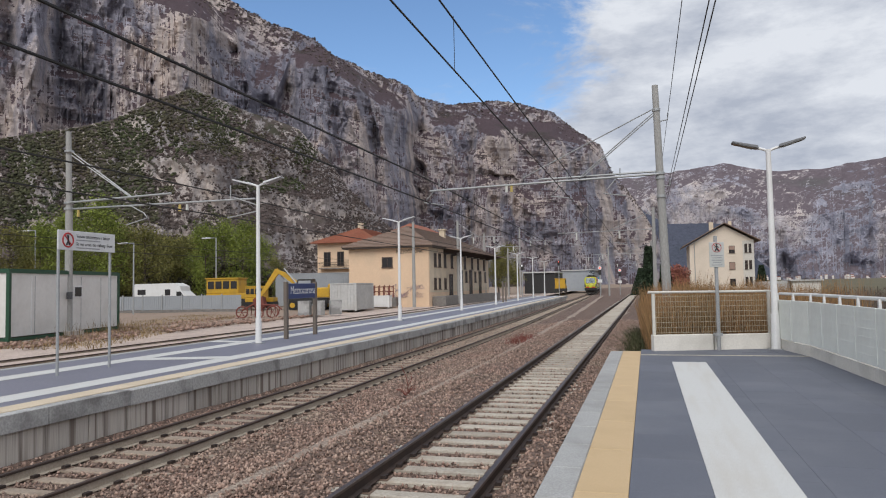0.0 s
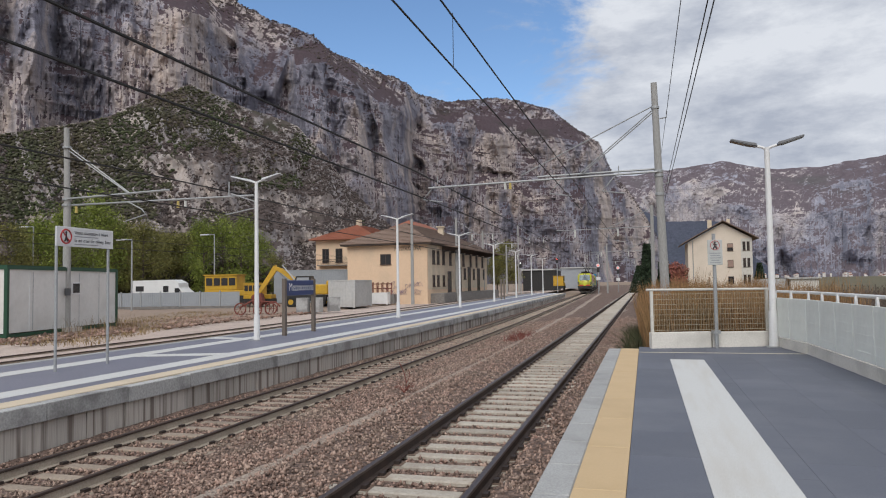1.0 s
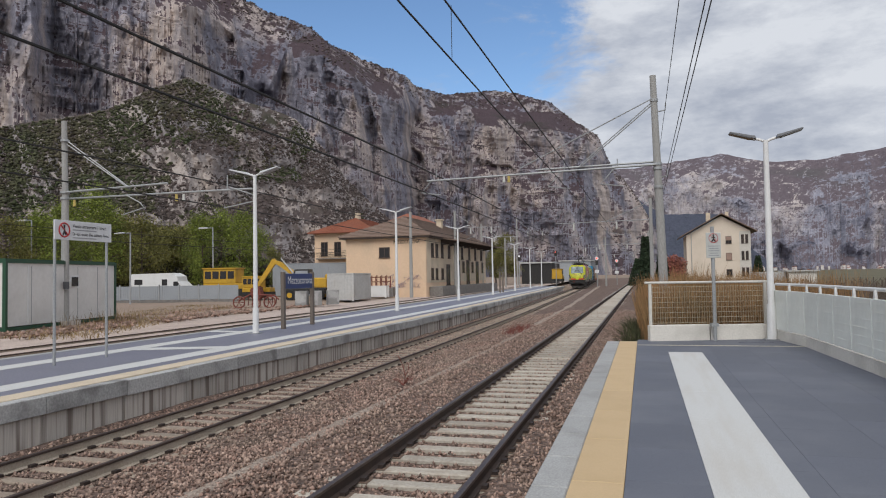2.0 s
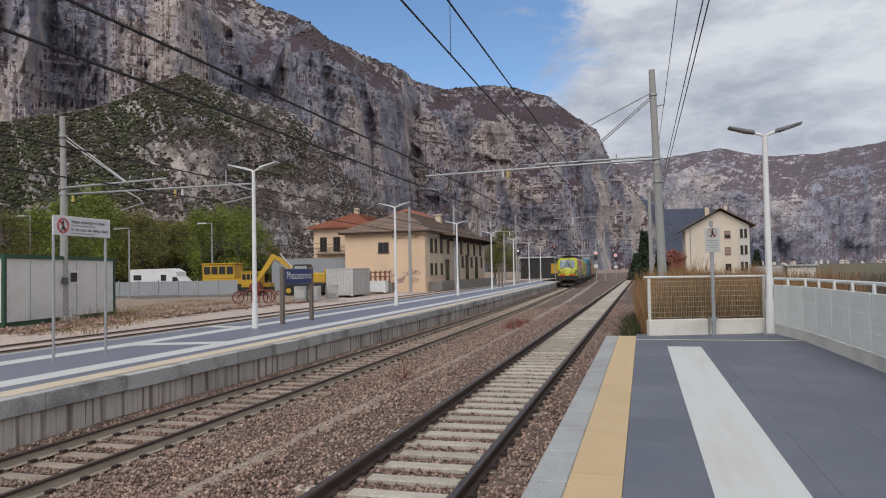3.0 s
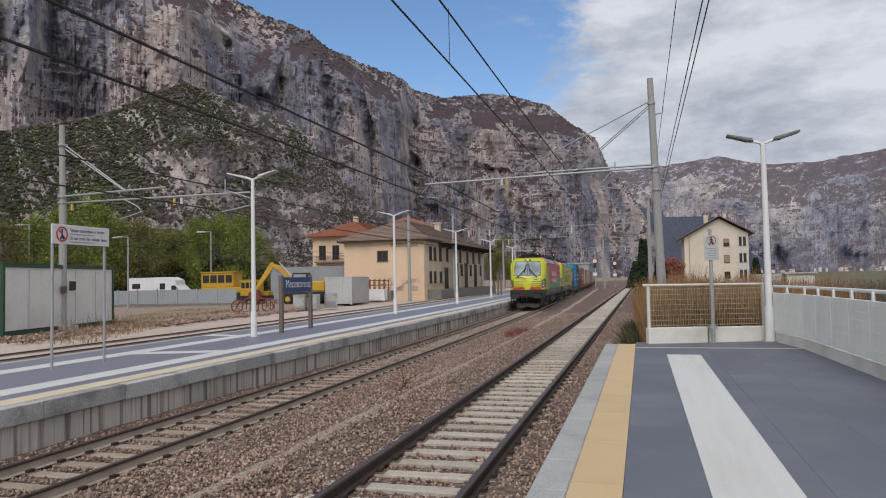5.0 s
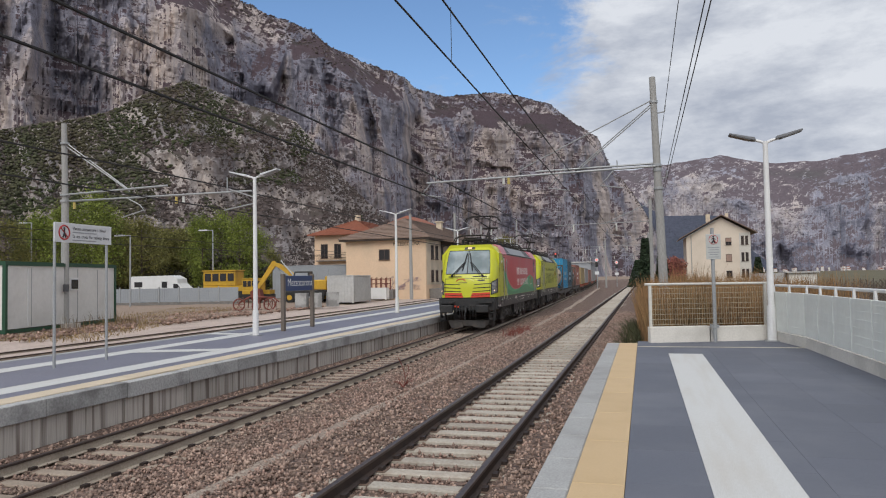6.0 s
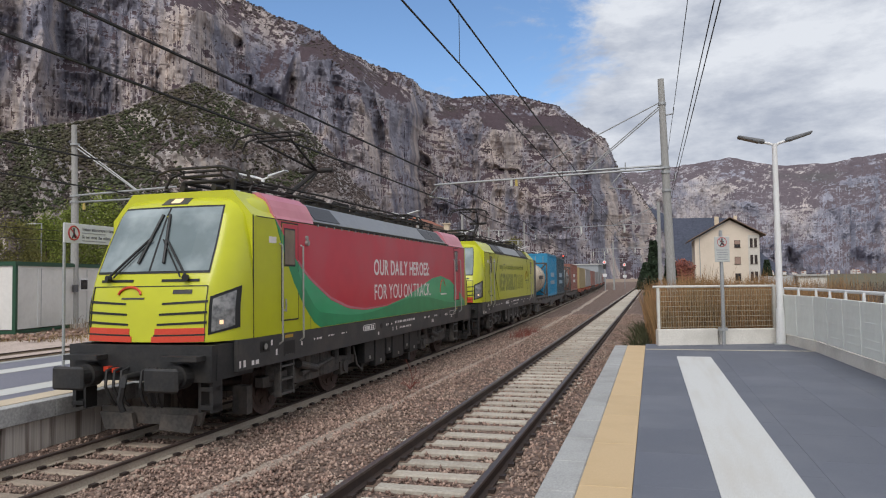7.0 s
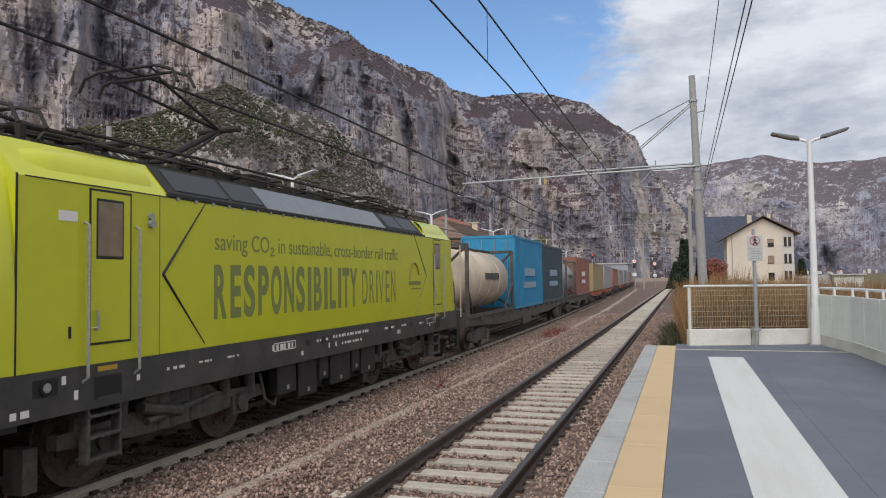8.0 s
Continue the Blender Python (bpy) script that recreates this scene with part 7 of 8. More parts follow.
def bogie(parent, yc, wheels):
    bm = B()
    for s in (-1, 1):
        prism(bm, [(yc - 2.2, 0.62), (yc - 2.2, 0.80), (yc - 0.9, 0.86), (yc - 0.7, 1.02), (yc + 0.7, 1.02), (yc + 0.9, 0.86), (yc + 2.2, 0.80), (yc + 2.2, 0.62), (yc + 0.8, 0.52), (yc - 0.8, 0.52)], "x", s * 1.02, s * 1.18)
        for a in (-1.5, 1.5):
            rod(bm, (s * 0.92, yc + a, 0.61), (s * 1.27, yc + a, 0.61), 0.17, 0.14, 12)
            box(bm, s * 1.03, yc + a - 0.22, 0.42, s * 1.22, yc + a + 0.22, 0.72)
            for d in (-0.36, 0.36):
                rod(bm, (s * 1.14, yc + a + d, 0.70), (s * 1.14, yc + a + d, 1.08), 0.10, 0.10, 10)
        rod(bm, (s * 1.24, yc - 0.75, 0.70), (s * 1.24, yc + 0.75, 0.86), 0.055)
        rod(bm, (s * 1.26, yc - 0.9, 0.92), (s * 1.26, yc - 0.1, 0.74), 0.085, 0.085, 10)
        for d in (-0.35, 0.35):
            rod(bm, (s * 1.10, yc + d, 0.55), (s * 1.10, yc + d, 1.12), 0.15, 0.15, 12)
        box(bm, s * 1.05, yc - 2.55, 0.18, s * 0.75, yc - 2.35, 0.70)
        tube(bm, [(s * 1.2, yc + 2.1, 1.0), (s * 1.27, yc + 2.15, 0.55), (s * 1.27, yc + 2.45, 0.38), (s * 1.2, yc + 2.7, 0.62), (s * 1.15, yc + 2.72, 1.0)], 0.03)
    box(bm, -1.0, yc - 0.5, 0.45, 1.0, yc + 0.5, 0.95)
    box(bm, -0.9, yc - 1.1, 0.35, 0.9, yc - 0.85, 0.75)
    part("bogie", bm, M_under, parent, "grimy black bogie frame")
    for a in (-1.5, 1.5):
        w = data_ob("wheelset", WHEELSET, parent, pose(0, yc + a, 0.61))
        wheels.append((w, yc + a))


def front_gear(loco, at_rear=False):
    made = []
    bm = B()
    prism(bm, [(-1.40, 1.00), (1.40, 1.00), (1.42, 1.60), (-1.42, 1.60)], "y", 0.66, 0.92)
    box(bm, -1.42, 0.80, 1.02, 1.42, 1.9, 1.60)
    for s in (-1, 1):
        box(bm, s * 0.62, 0.70, 1.36, s * 1.30, 0.40, 1.44)
        box(bm, s * 1.33, 0.72, 0.50, s * 1.40, 0.98, 1.02)
        box(bm, s * 1.12, 0.72, 0.50, s * 1.17, 0.98, 1.02)
        box(bm, s * 1.16, 0.70, 0.55, s * 1.40, 0.95, 0.62)
        box(bm, s * 1.16, 0.70, 0.85, s * 1.40, 0.95, 0.92)
    made.append(part("head_stock", bm, M_black, loco, "dark grey head stock with foot steps"))
    plough = B()
    prism(plough, [(-0.95, 0.22), (0.95, 0.22), (1.05, 0.50), (-1.05, 0.50)], "y", 1.00, 1.08)
    prism(plough, [(-0.85, 0.12), (-0.25, 0.16), (-0.3, 0.42), (-0.95, 0.42)], "y", 0.86, 0.94)
    prism(plough, [(0.85, 0.12), (0.25, 0.16), (0.3, 0.42), (0.95, 0.42)], "y", 0.86, 0.94)
    made.append(part("rail_guard", plough, M_under, loco))
    for s in (-1, 1):
        bm = B()
        rod(bm, (s * 0.89, 0.75, 1.10), (s * 0.89, 0.16, 1.10), 0.15, 0.15, 14)
        rod(bm, (s * 0.89, 0.66, 1.10), (s * 0.89, 0.45, 1.10), 0.20, 0.20, 14)
        box(bm, s * 0.89 - 0.31, 0.04, 0.91, s * 0.89 + 0.31, 0.13, 1.29, 0.035)
        made.append(part("buffer", bm, M_black, loco, "black rectangular buffer"))
    bm = B()
    rod(bm, (0, 0.72, 1.10), (0, 0.30, 1.10), 0.07, 0.05)
    tube(bm, [(0, 0.34, 1.12), (0.03, 0.25, 0.95), (-0.03, 0.26, 0.72), (0, 0.30, 0.55)], 0.05)
    for x, c in ((-0.5, 0.5), (-0.34, 0.42), (-0.2, 0.46), (0.2, 0.44), (0.36, 0.40), (0.52, 0.48)):
        tube(bm, [(x, 0.70, 1.22), (x, 0.50, 1.18), (x * 0.98, 0.46, 0.92), (x * 0.9, 0.56, 0.68), (x * 0.9, 0.66, 0.58)], 0.026)
    made.append(part("coupling", bm, M_black, loco, "screw coupling and brake hoses"))
    bm = B()
    box(bm, -0.62, 0.56, 1.16, -0.52, 0.68, 1.24)
    box(bm, -0.45, 0.56, 1.14, -0.38, 0.68, 1.22)
    made.append(part("hose_cock", bm, M_orange, loco))
    # nose
    made.append(part("cab", nose_shell(), M_lime, loco, "lime-yellow cab", smooth=True))
    made.append(part("windscreen_frame", nose_patch(-0.655, 0.655, 2.80, 4.02, 0.006, 14, 8), M_line, loco))
    for a, b in ((-0.635, -0.012), (0.012, 0.635)):
        made.append(part("windscreen", nose_patch(a, b, 2.84, 3.98, 0.014, 8, 8), M_glass, loco, "windscreen pane with the sky's reflection painted in"))
    made.append(part("upper_light_recess", nose_patch(-0.17, 0.17, 4.06, 4.24, 0.006, 4, 4), M_sill, loco))
    made.append(part("upper_headlight", nose_patch(-0.06, 0.06, 4.09, 4.18, 0.014, 4, 3), M_lamp, loco, "lit upper headlight"))
    for s in (-1, 1):
        bm = B()
        rod(bm, nose(s * 0.42, 2.72, 0.03), nose(s * 0.42, 2.72, 0.10), 0.06)
        rod(bm, nose(s * 0.42, 2.74, 0.07), nose(s * 0.10, 3.40, 0.06), 0.022)
        rod(bm, nose(s * 0.36, 2.74, 0.07), nose(s * 0.06, 3.40, 0.06), 0.014)
        rod(bm, nose(s * 0.14, 2.98, 0.05), nose(s * 0.04, 3.86, 0.05), 0.028)
        made.append(part("wiper", bm, M_line, loco))
        made.append(part("headlight_housing", nose_patch(s * 0.69, s * 0.895, 1.76, 2.40, 0.008, 5, 4, 1.86, 2.58), M_line, loco))
        made.append(part("headlight", nose_patch(s * 0.71, s * 0.86, 1.80, 2.36, 0.018, 4, 4, 1.90, 2.50), M_lamp_dim, loco, "clear headlight cluster"))
        made.append(part("headlight_lamp", nose_patch(s * 0.76, s * 0.785, 1.93, 2.00, 0.026, 3, 3), M_lamp, loco, "lit lower headlamp"))
        made.append(part("grab_step", nose_patch(s * 0.16, s * 0.56, 2.655, 2.70, 0.012, 4, 1), M_line, loco))
        for k, z in enumerate((2.32, 2.14, 1.97)):
            made.append(part("cooling_slot", nose_patch(s * 0.68, s * (0.20 - 0.02 * k), z - 0.020, z + 0.022, 0.010, 6, 1, z - 0.055, z - 0.020), M_line, loco))
        made.append(part("cooling_slot", nose_patch(s * 0.67, s * 0.13, 1.755, 1.78, 0.011, 6, 1, 1.735, 1.76), M_line, loco))
        for z in (1.83, 1.70):
            made.append(part("red_band", nose_patch(s * 0.66, s * (0.14 if z > 1.8 else 0.11), z - 0.05, z + 0.05, 0.010, 6, 2, z - 0.065, z + 0.035), M_orange, loco, "orange-red band"))
    for z in (2.58,):
        made.append(part("panel_joint", nose_patch(-0.66, 0.66, z - 0.008, z + 0.008, 0.007, 12, 1), M_line, loco))
    for s in (-1, 1):
        made.append(part("panel_joint", nose_patch(s * 0.655, s * 0.665, 1.66, 2.58, 0.007, 2, 6), M_line, loco))
    # emblem and number as plain shapes
    bm = nose_patch(-0.26, 0.0, 2.36, 2.39, 0.012, 6, 1)
    made.append(part("emblem_bar", bm, M_sill, loco))
    bm = B()
    arc = [nose(-0.17 + 0.13 * math.cos(a), 2.42 + 0.15 * math.sin(a), 0.02) for a in np.linspace(0.15, math.pi - 0.15, 9)]
    tube(bm, arc, 0.022)
    made.append(part("emblem_arc", bm, M_orange, loco))
    made.append(part("number_bar", nose_patch(0.30, 0.50, 2.45, 2.52, 0.012, 3, 1), M_sill, loco))
    if at_rear:
        for o in made:
            flip(o)
    return made


def side_door(loco, y, flank):
    d = part("door", B(), M_lime if flank is None else flank, loco)
    bm = B()
    prism(bm, [(y + 0.03, 1.90), (y + 0.67, 1.90), (y + 0.67, 3.76), (y + 0.03, 3.76)], "x", 1.496, 1.508)
    bm.to_mesh(d.data)
    bm.free()
    bm = B()
    for a, b in (((y, 1.87), (y + 0.70, 1.90)), ((y, 3.76), (y + 0.70, 3.79)), ((y, 1.87), (y + 0.03, 3.79)), ((y + 0.67, 1.87), (y + 0.70, 3.79))):
        box(bm, 1.49, a[0], a[1], 1.503, b[0], b[1])
    part("door_seal", bm, M_line, d)
    part("door_window_seal", box(B(), 1.44, y + 0.08, 2.90, 1.514, y + 0.58, 3.70, 0.03), M_line, d)
    part("door_window", box(B(), 1.5, y + 0.13, 2.96, 1.518, y + 0.53, 3.64, 0.004), M_tan_glass, d, "tinted door window")
    part("door_handle", rod(rod(B(), (1.55, y + 0.10, 2.05), (1.55, y + 0.10, 2.30), 0.018), (1.50, y + 0.07, 2.08), (1.55, y + 0.10, 2.08), 0.018), M_handrail, d)
    for yy in (y - 0.07, y + 0.78):
        part("handrail", tube(B(), [(1.51, yy, 3.36), (1.57, yy, 3.33), (1.57, yy, 1.50), (1.48, yy, 1.44)], 0.02), M_handrail, loco, "grey handrail")
    bm = B()
    for s in (0.08, 0.60):
        box(bm, 1.30, y + s - 0.02, 0.42, 1.44, y + s + 0.02, 1.12)
    for z in (0.45, 0.72, 0.98):
        box(bm, 1.22, y + 0.08, z, 1.46, y + 0.60, z + 0.035)
    part("foot_ladder", bm, M_under, loco)
    # no hollow here: a black plate on the sill paints the recess's shade
    part("step_recess_shade", box(B(), 1.44, y + 0.10, 1.20, 1.4915, y + 0.56, 1.48), M_line, loco)
    part("step_plate", box(B(), 1.44, y + 0.14, 1.20, 1.497, y + 0.52, 1.225), M_sill, loco)
    part("step_mark", box(B(), 1.488, y + 0.16, 1.54, 1.4925, y + 0.48, 1.60), M_machine, loco, "yellow step marking")


def locomotive(label, heroes):
    loco = empty("locomotive")
    tagged(loco, label, "locomotive", group="locomotives of the freight train")
    wheels = []
    flank = M_red if heroes else M_lime
    front_gear(loco)
    rear = front_gear(loco, True)
    y0, y1 = 1.80, LOCO_L - 1.80
    part("body", prism(B(), sleeve(1.497), "y", y0, y1), M_lime, loco, "lime-yellow body")
    bm = B()
    prism(bm, [(1.49, 1.10), (1.49, 1.64), (-1.49, 1.64), (-1.49, 1.10)], "y", 1.30, LOCO_L - 1.30)
    part("sill", bm, M_sill, loco, "dark grey frame sill")
    part("cab_seam", box(B(), 1.49, y0 - 0.012, 1.64, 1.502, y0 + 0.012, 3.84), M_line, loco)
    part("body_seam", box(B(), 1.49, 4.03, 1.64, 1.501, 4.045, 3.84), M_letter_dark, loco)
    part("cornice_line", box(B(), 1.47, 1.9, 3.815, 1.503, LOCO_L - 1.9, 3.83), M_line, loco)
    # shoulder panels
    nx, nz = 0.45, 0.41
    for s in (-1, 1):
        def slab(ya, yb, lo, hi, lift, bm):
            p = []
            for yy in (ya, yb):
                for f in (lo, hi):
                    for l in (0.0, lift):
                        x, z = 1.457 - 0.397 * f + 0.75 * l, 3.86 + 0.45 * f + 0.66 * l
                        p.append(bm.verts.new((s * x, yy, z)))
            for f in ((0, 1, 3, 2), (4, 6, 7, 5), (0, 4, 5, 1), (2, 3, 7, 6), (1, 5, 7, 3), (0, 2, 6, 4)):
                bm.faces.new([p[i] for i in f])
            bmesh.ops.recalc_face_normals(bm, faces=bm.faces)
            return bm
        end = 4.3 if heroes else 6.85
        part("shoulder_panel", slab(end, LOCO_L - end, 0.06, 0.96, 0.02, B()), M_silver, loco, "silver shoulder panel")
        if not heroes:
            for ya, yb in ((4.25, 6.82), (LOCO_L - 6.82, LOCO_L - 4.25)):
                part("intake_surround", slab(ya, yb, 0.04, 0.98, 0.02, B()), M_roofgear, loco, "black surround of the roof grilles")
        for ya, yb in ((4.45, 5.75), (5.85, 6.75), (LOCO_L - 6.6, LOCO_L - 5.7), (LOCO_L - 5.6, LOCO_L - 4.5)):
            if heroes and 5.8 < ya < 8:
                continue
            part("air_intake", slab(ya, yb, 0.16, 0.88, 0.032, B()), M_grill, loco, "dark ventilation grille")
        bm = B()
        for k in range(26):
            yy = 4.4 + k * (LOCO_L - 8.8) / 25
            box(bm, s * 1.485, yy - 0.03, 3.79, s * 1.515, yy + 0.03, 3.84)
        stuff(part("roof_clamp", bm, M_handrail, loco))
        part("gutter", box(B(), s * 1.46, 4.2, 3.835, s * 1.515, LOCO_L - 4.2, 3.875), M_line, loco)
    # roof gear
    bm = B()
    box(bm, -1.0, 2.4, 4.31, 1.0, LOCO_L - 2.4, 4.36)
    for k in range(9):
        yy = 5.6 + k * 0.95
        box(bm, -0.75 + 0.1 * (k % 2), yy, 4.36, 0.62, yy + 0.62, 4.52 + 0.07 * (k % 3))
    for s in (-0.75, 0.0, 0.70):
        tube(bm, [(s, 3.2, 4.66), (s, 6.4, 4.70), (s * 0.8, 9.5, 4.74), (s, 12.6, 4.70), (s, 15.6, 4.66)], 0.028)
        for k in range(11):
            yy = 3.4 + k * 1.2
            for q in range(4):
                rod(bm, (s, yy, 4.34 + 0.08 * q), (s, yy, 4.41 + 0.08 * q), 0.085, 0.035, 8)
    for s in (-1, 1):
        tube(bm, [(s * 1.0, 2.5, 4.36), (s * 0.98, 2.6, 4.47), (s * 0.98, LOCO_L - 2.6, 4.47), (s * 1.0, LOCO_L - 2.5, 4.36)], 0.022)
    for x in (-0.35, 0.35):
        rod(bm, (x, 2.3, 4.45), (x, 2.8, 4.45), 0.06, 0.035, 10)
    part("roof_equipment", bm, M_roofgear, loco, "dark roof insulators and cable runs")
    pantograph(loco, 6.1, True)
    pantograph(loco, 3.2, False)
    pantograph(loco, LOCO_L - 4.9, False)
    # under the frame
    bogie(loco, 4.85, wheels)
    bogie(loco, LOCO_L - 4.85, wheels)
    part("transformer_tank", box(B(), -1.15, 7.6, 0.42, 1.15, 11.3, 1.10, 0.03), M_black, loco, "black transformer tank under the frame")
    for a, b, zl in ((7.3, 7.95, 0.55), (8.05, 8.75, 0.40), (8.85, 9.25, 0.62), (9.35, 10.25, 0.45), (10.35, 10.75, 0.6), (10.85, 11.6, 0.48)):
        for s in (-1, 1):
            cover = part("underfloor_box", box(B(), s * 1.15, a, zl, s * 1.36, b, 1.08, 0.02), M_black, loco, "grimy equipment box")
            part("box_latch", box(B(), s * 1.355, (a + b) / 2 - 0.04, zl + 0.08, s * 1.375, (a + b) / 2 + 0.04, zl + 0.16), M_handrail, cover)
    for yy in (1.95,):
        bm = B()
        rod(bm, (1.45, yy + 0.25, 1.45), (1.515, yy + 0.25, 1.45), 0.085, 0.085, 14)
        box(bm, 1.45, yy + 0.08, 1.35, 1.494, yy + 0.42, 1.55)
        part("filler_cap", bm, M_line, loco)
        part("filler_rim", rod(B(), (1.45, yy + 0.25, 1.45), (1.52, yy + 0.25, 1.45), 0.055, 0.055, 12), M_handrail, loco)
    bm = B()
    for ya, yb, za, zb in ((1.75, 2.0, 1.16, 1.24), (1.35, 1.55, 1.15, 1.27), (4.9, 5.2, 1.42, 1.45), (5.6, 5.9, 1.42, 1.45), (6.9, 7.6, 1.40, 1.50), (8.5, 9.0, 1.42, 1.47), (9.2, 11.0, 1.44, 1.50),
                           (9.0, 9.12, 1.26, 1.36), (9.3, 9.42, 1.26, 1.36), (11.9, 12.5, 1.43, 1.48), (13.0, 13.4, 1.43, 1.48), (3.62, 3.68, 1.34, 1.42), (2.6, 2.66, 1.25, 1.36), (2.42, 2.48, 1.45, 1.55),
                           (4.2, 4.6, 1.40, 1.44), (9.6, 10.6, 1.28, 1.33), (12.7, 12.9, 1.26, 1.36), (14.3, 14.6, 1.40, 1.46), (7.9, 8.0, 1.22, 1.30), (15.1, 15.2, 1.3, 1.38)):
        yy = ya
        while yy < yb - 0.02:
            box(bm, 1.488, yy, za, 1.4925, min(yb, yy + 0.05 + 0.03 * ((int(yy * 100) * 7) % 3)), zb)
            yy += 0.13
    for ya in (6.95, 14.9):
        frame_b = B()
        for z0, z1, y0f, y1f in ((1.38, 1.395, ya, ya + 0.75), (1.515, 1.53, ya, ya + 0.75), (1.38, 1.53, ya, ya + 0.015), (1.38, 1.53, ya + 0.735, ya + 0.75)):
            box(frame_b, 1.488, y0f, z0, 1.4935, y1f, z1)
        part("data_panel_frame", frame_b, M_letter_white, loco)
    for ya in (8.15, 8.75, 12.2, 13.7):
        part("sill_cover", rod(B(), (1.45, ya, 1.44), (1.497, ya, 1.44), 0.075, 0.07, 14), M_line, loco)
    stuff(part("stencil_mark", bm, M_letter_white, loco, "small illegible white stencils"))
    side_door(loco, 2.80, None if not heroes else None)
    side_door(loco, LOCO_L - 3.5, flank if heroes else None)
    part("side_light", rod(rod(B(), (1.5, 3.85, 3.42), (1.56, 3.85, 3.42), 0.06), (1.5, 3.85, 3.52), (1.54, 3.85, 3.52), 0.05), M_handrail, loco)
    part("notice_plate", box(B(), 1.495, 2.35, 3.36, 1.503, 2.62, 3.48), M_letter_white, loco)
    if heroes:
        # flowing red and green film on the flank
        wave_y = np.linspace(2.58, 17.05, 54)
        def wave_low(y):
            return np.interp(y, [2.58, 2.72, 3.1, 3.5, 4.0, 5.0, 6.0, 7.0, 8.5, 10.0, 11.5, 12.8, 13.8, 15.0, 16.2, 17.05], [3.81, 3.70, 3.32, 2.98, 2.66, 2.22, 1.98, 1.90, 1.94, 2.12, 2.42, 2.68, 2.76, 2.60, 2.2, 1.8])

        def wave_edge(y):
            return np.interp(y, [2.58, 2.9, 3.3, 3.8, 4.36, 18], [3.81, 3.20, 2.60, 2.08, 1.65, 1.65])
        low, edge = wave_low(wave_y), wave_edge(wave_y)
        def strip(lo, hi, name, m, x, lab="", along=wave_y):
            bm = B()
            vs = [[bm.verts.new((xx, float(yy), float(zz))) for xx in (x, x - 0.012) for zz in (a, b)] for yy, a, b in zip(along, lo, hi)]
            for p, q in zip(vs, vs[1:]):
                bm.faces.new((p[0], q[0], q[1], p[1]))
                bm.faces.new((p[1], q[1], q[3], p[3]))
                bm.faces.new((p[2], q[2], q[0], p[0]))
            bmesh.ops.remove_doubles(bm, verts=bm.verts, dist=0.0005)
            bmesh.ops.recalc_face_normals(bm, faces=bm.faces)
            part(name, bm, m, loco, lab)
        strip(np.maximum(low, edge), np.full(54, 3.81), "red_film", M_red, 1.5015, "red flank film")
        strip(np.minimum(edge, low), np.maximum(low, edge) + 0.001, "green_film", M_green, 1.5025, "flowing green band")
        band_top = np.minimum(edge + 0.32 + 0.15 * np.sin(wave_y * 0.7), low)
        strip(edge, np.maximum(band_top, edge + 0.01), "dark_green_film", M_dgreen, 1.5035)
        door_y = np.linspace(2.835, 3.465, 9)
        strip(np.maximum(wave_low(door_y), wave_edge(door_y)), np.full(9, 3.755), "door_film", M_red, 1.5115, "red film on the door", door_y)
        strip(wave_edge(door_y), wave_low(door_y), "door_film", M_dgreen, 1.5105, "green film on the door", door_y)
        glint = low + 0.015
        strip(np.maximum(glint, edge), np.maximum(glint, edge) + 0.05 * np.clip((9.5 - wave_y) / 4, 0, 1) + 0.004, "pale_swoosh", M_pink, 1.5035, "pale swoosh along the band")
        bm = B()
        box(bm, -1.06, 4.0, 4.312, 1.06, 4.3, 4.33)
        prism(bm, [(1.506, 3.835), (1.455, 3.90), (1.385, 4.06), (1.295, 4.215), (1.12, 4.35), (0.7, 4.35), (0.7, 4.30), (1.0, 4.2), (1.30, 3.835)], "y", 2.6, 4.28)
        part("cab_shoulder", bm, M_pink, loco, "pinkish-red cab shoulder")
        bm2 = B()
        prism(bm2, [(1.506, 3.835), (1.455, 3.90), (1.385, 4.06), (1.295, 4.215), (1.12, 4.35), (-1.06, 4.35), (-1.06, 4.30), (1.0, 4.2), (1.30, 3.835)], "y", LOCO_L - 4.28, LOCO_L - 2.0)
        part("cab_shoulder", bm2, M_pink, loco, "pinkish-red cab shoulder")
        letters("OUR DAILY HEROES:", 0.56, 4.85, 1.5045, 7.62, 2.78, M_letter_white, loco, 0.012)
        letters("FOR YOU ON TRACK.", 0.56, 5.0, 1.5055, 7.62, 2.14, M_letter_white, loco, 0.002)
        bm = tube(B(), [(1.507, 14.0 + 0.33 * math.cos(a), 2.22 + 0.42 * math.sin(a)) for a in np.linspace(0.5, math.pi, 8)], 0.014)
        part("emblem_arc", bm, M_orange, loco)
        part("emblem_bar", box(B(), 1.503, 13.75, 2.12, 1.512, 14.45, 2.17), M_letter_white, loco)
    else:
        for za, zb in ((3.80, 2.74), (1.70, 2.74)):
            bm = rod(B(), (1.500, 5.02, za), (1.500, 4.10, zb), 0.008, 0.022)
            part("arrow_line", bm, M_line, loco)
        for za, zb in ((3.80, 2.74), (1.70, 2.74)):
            part("arrow_line", rod(B(), (1.500, LOCO_L - 5.02, za), (1.500, LOCO_L - 4.10, zb), 0.012, 0.020), M_letter_dark, loco)
        y = 5.22
        for c, w in zip("RESPONSIBILITY", (1, 0.9, 0.95, 1, 1, 1.05, 0.95, 0.5, 1, 0.5, 0.85, 0.5, 0.9, 0.95)):
            lettering(c, 1.14, M_letter_dark, loco, Matrix.Translation((1.501, y, 2.08)) @ SIDE, 0.345 * w, name="letter", bold=0.035)
            y += 0.345 * w + 0.075
        y += 0.16
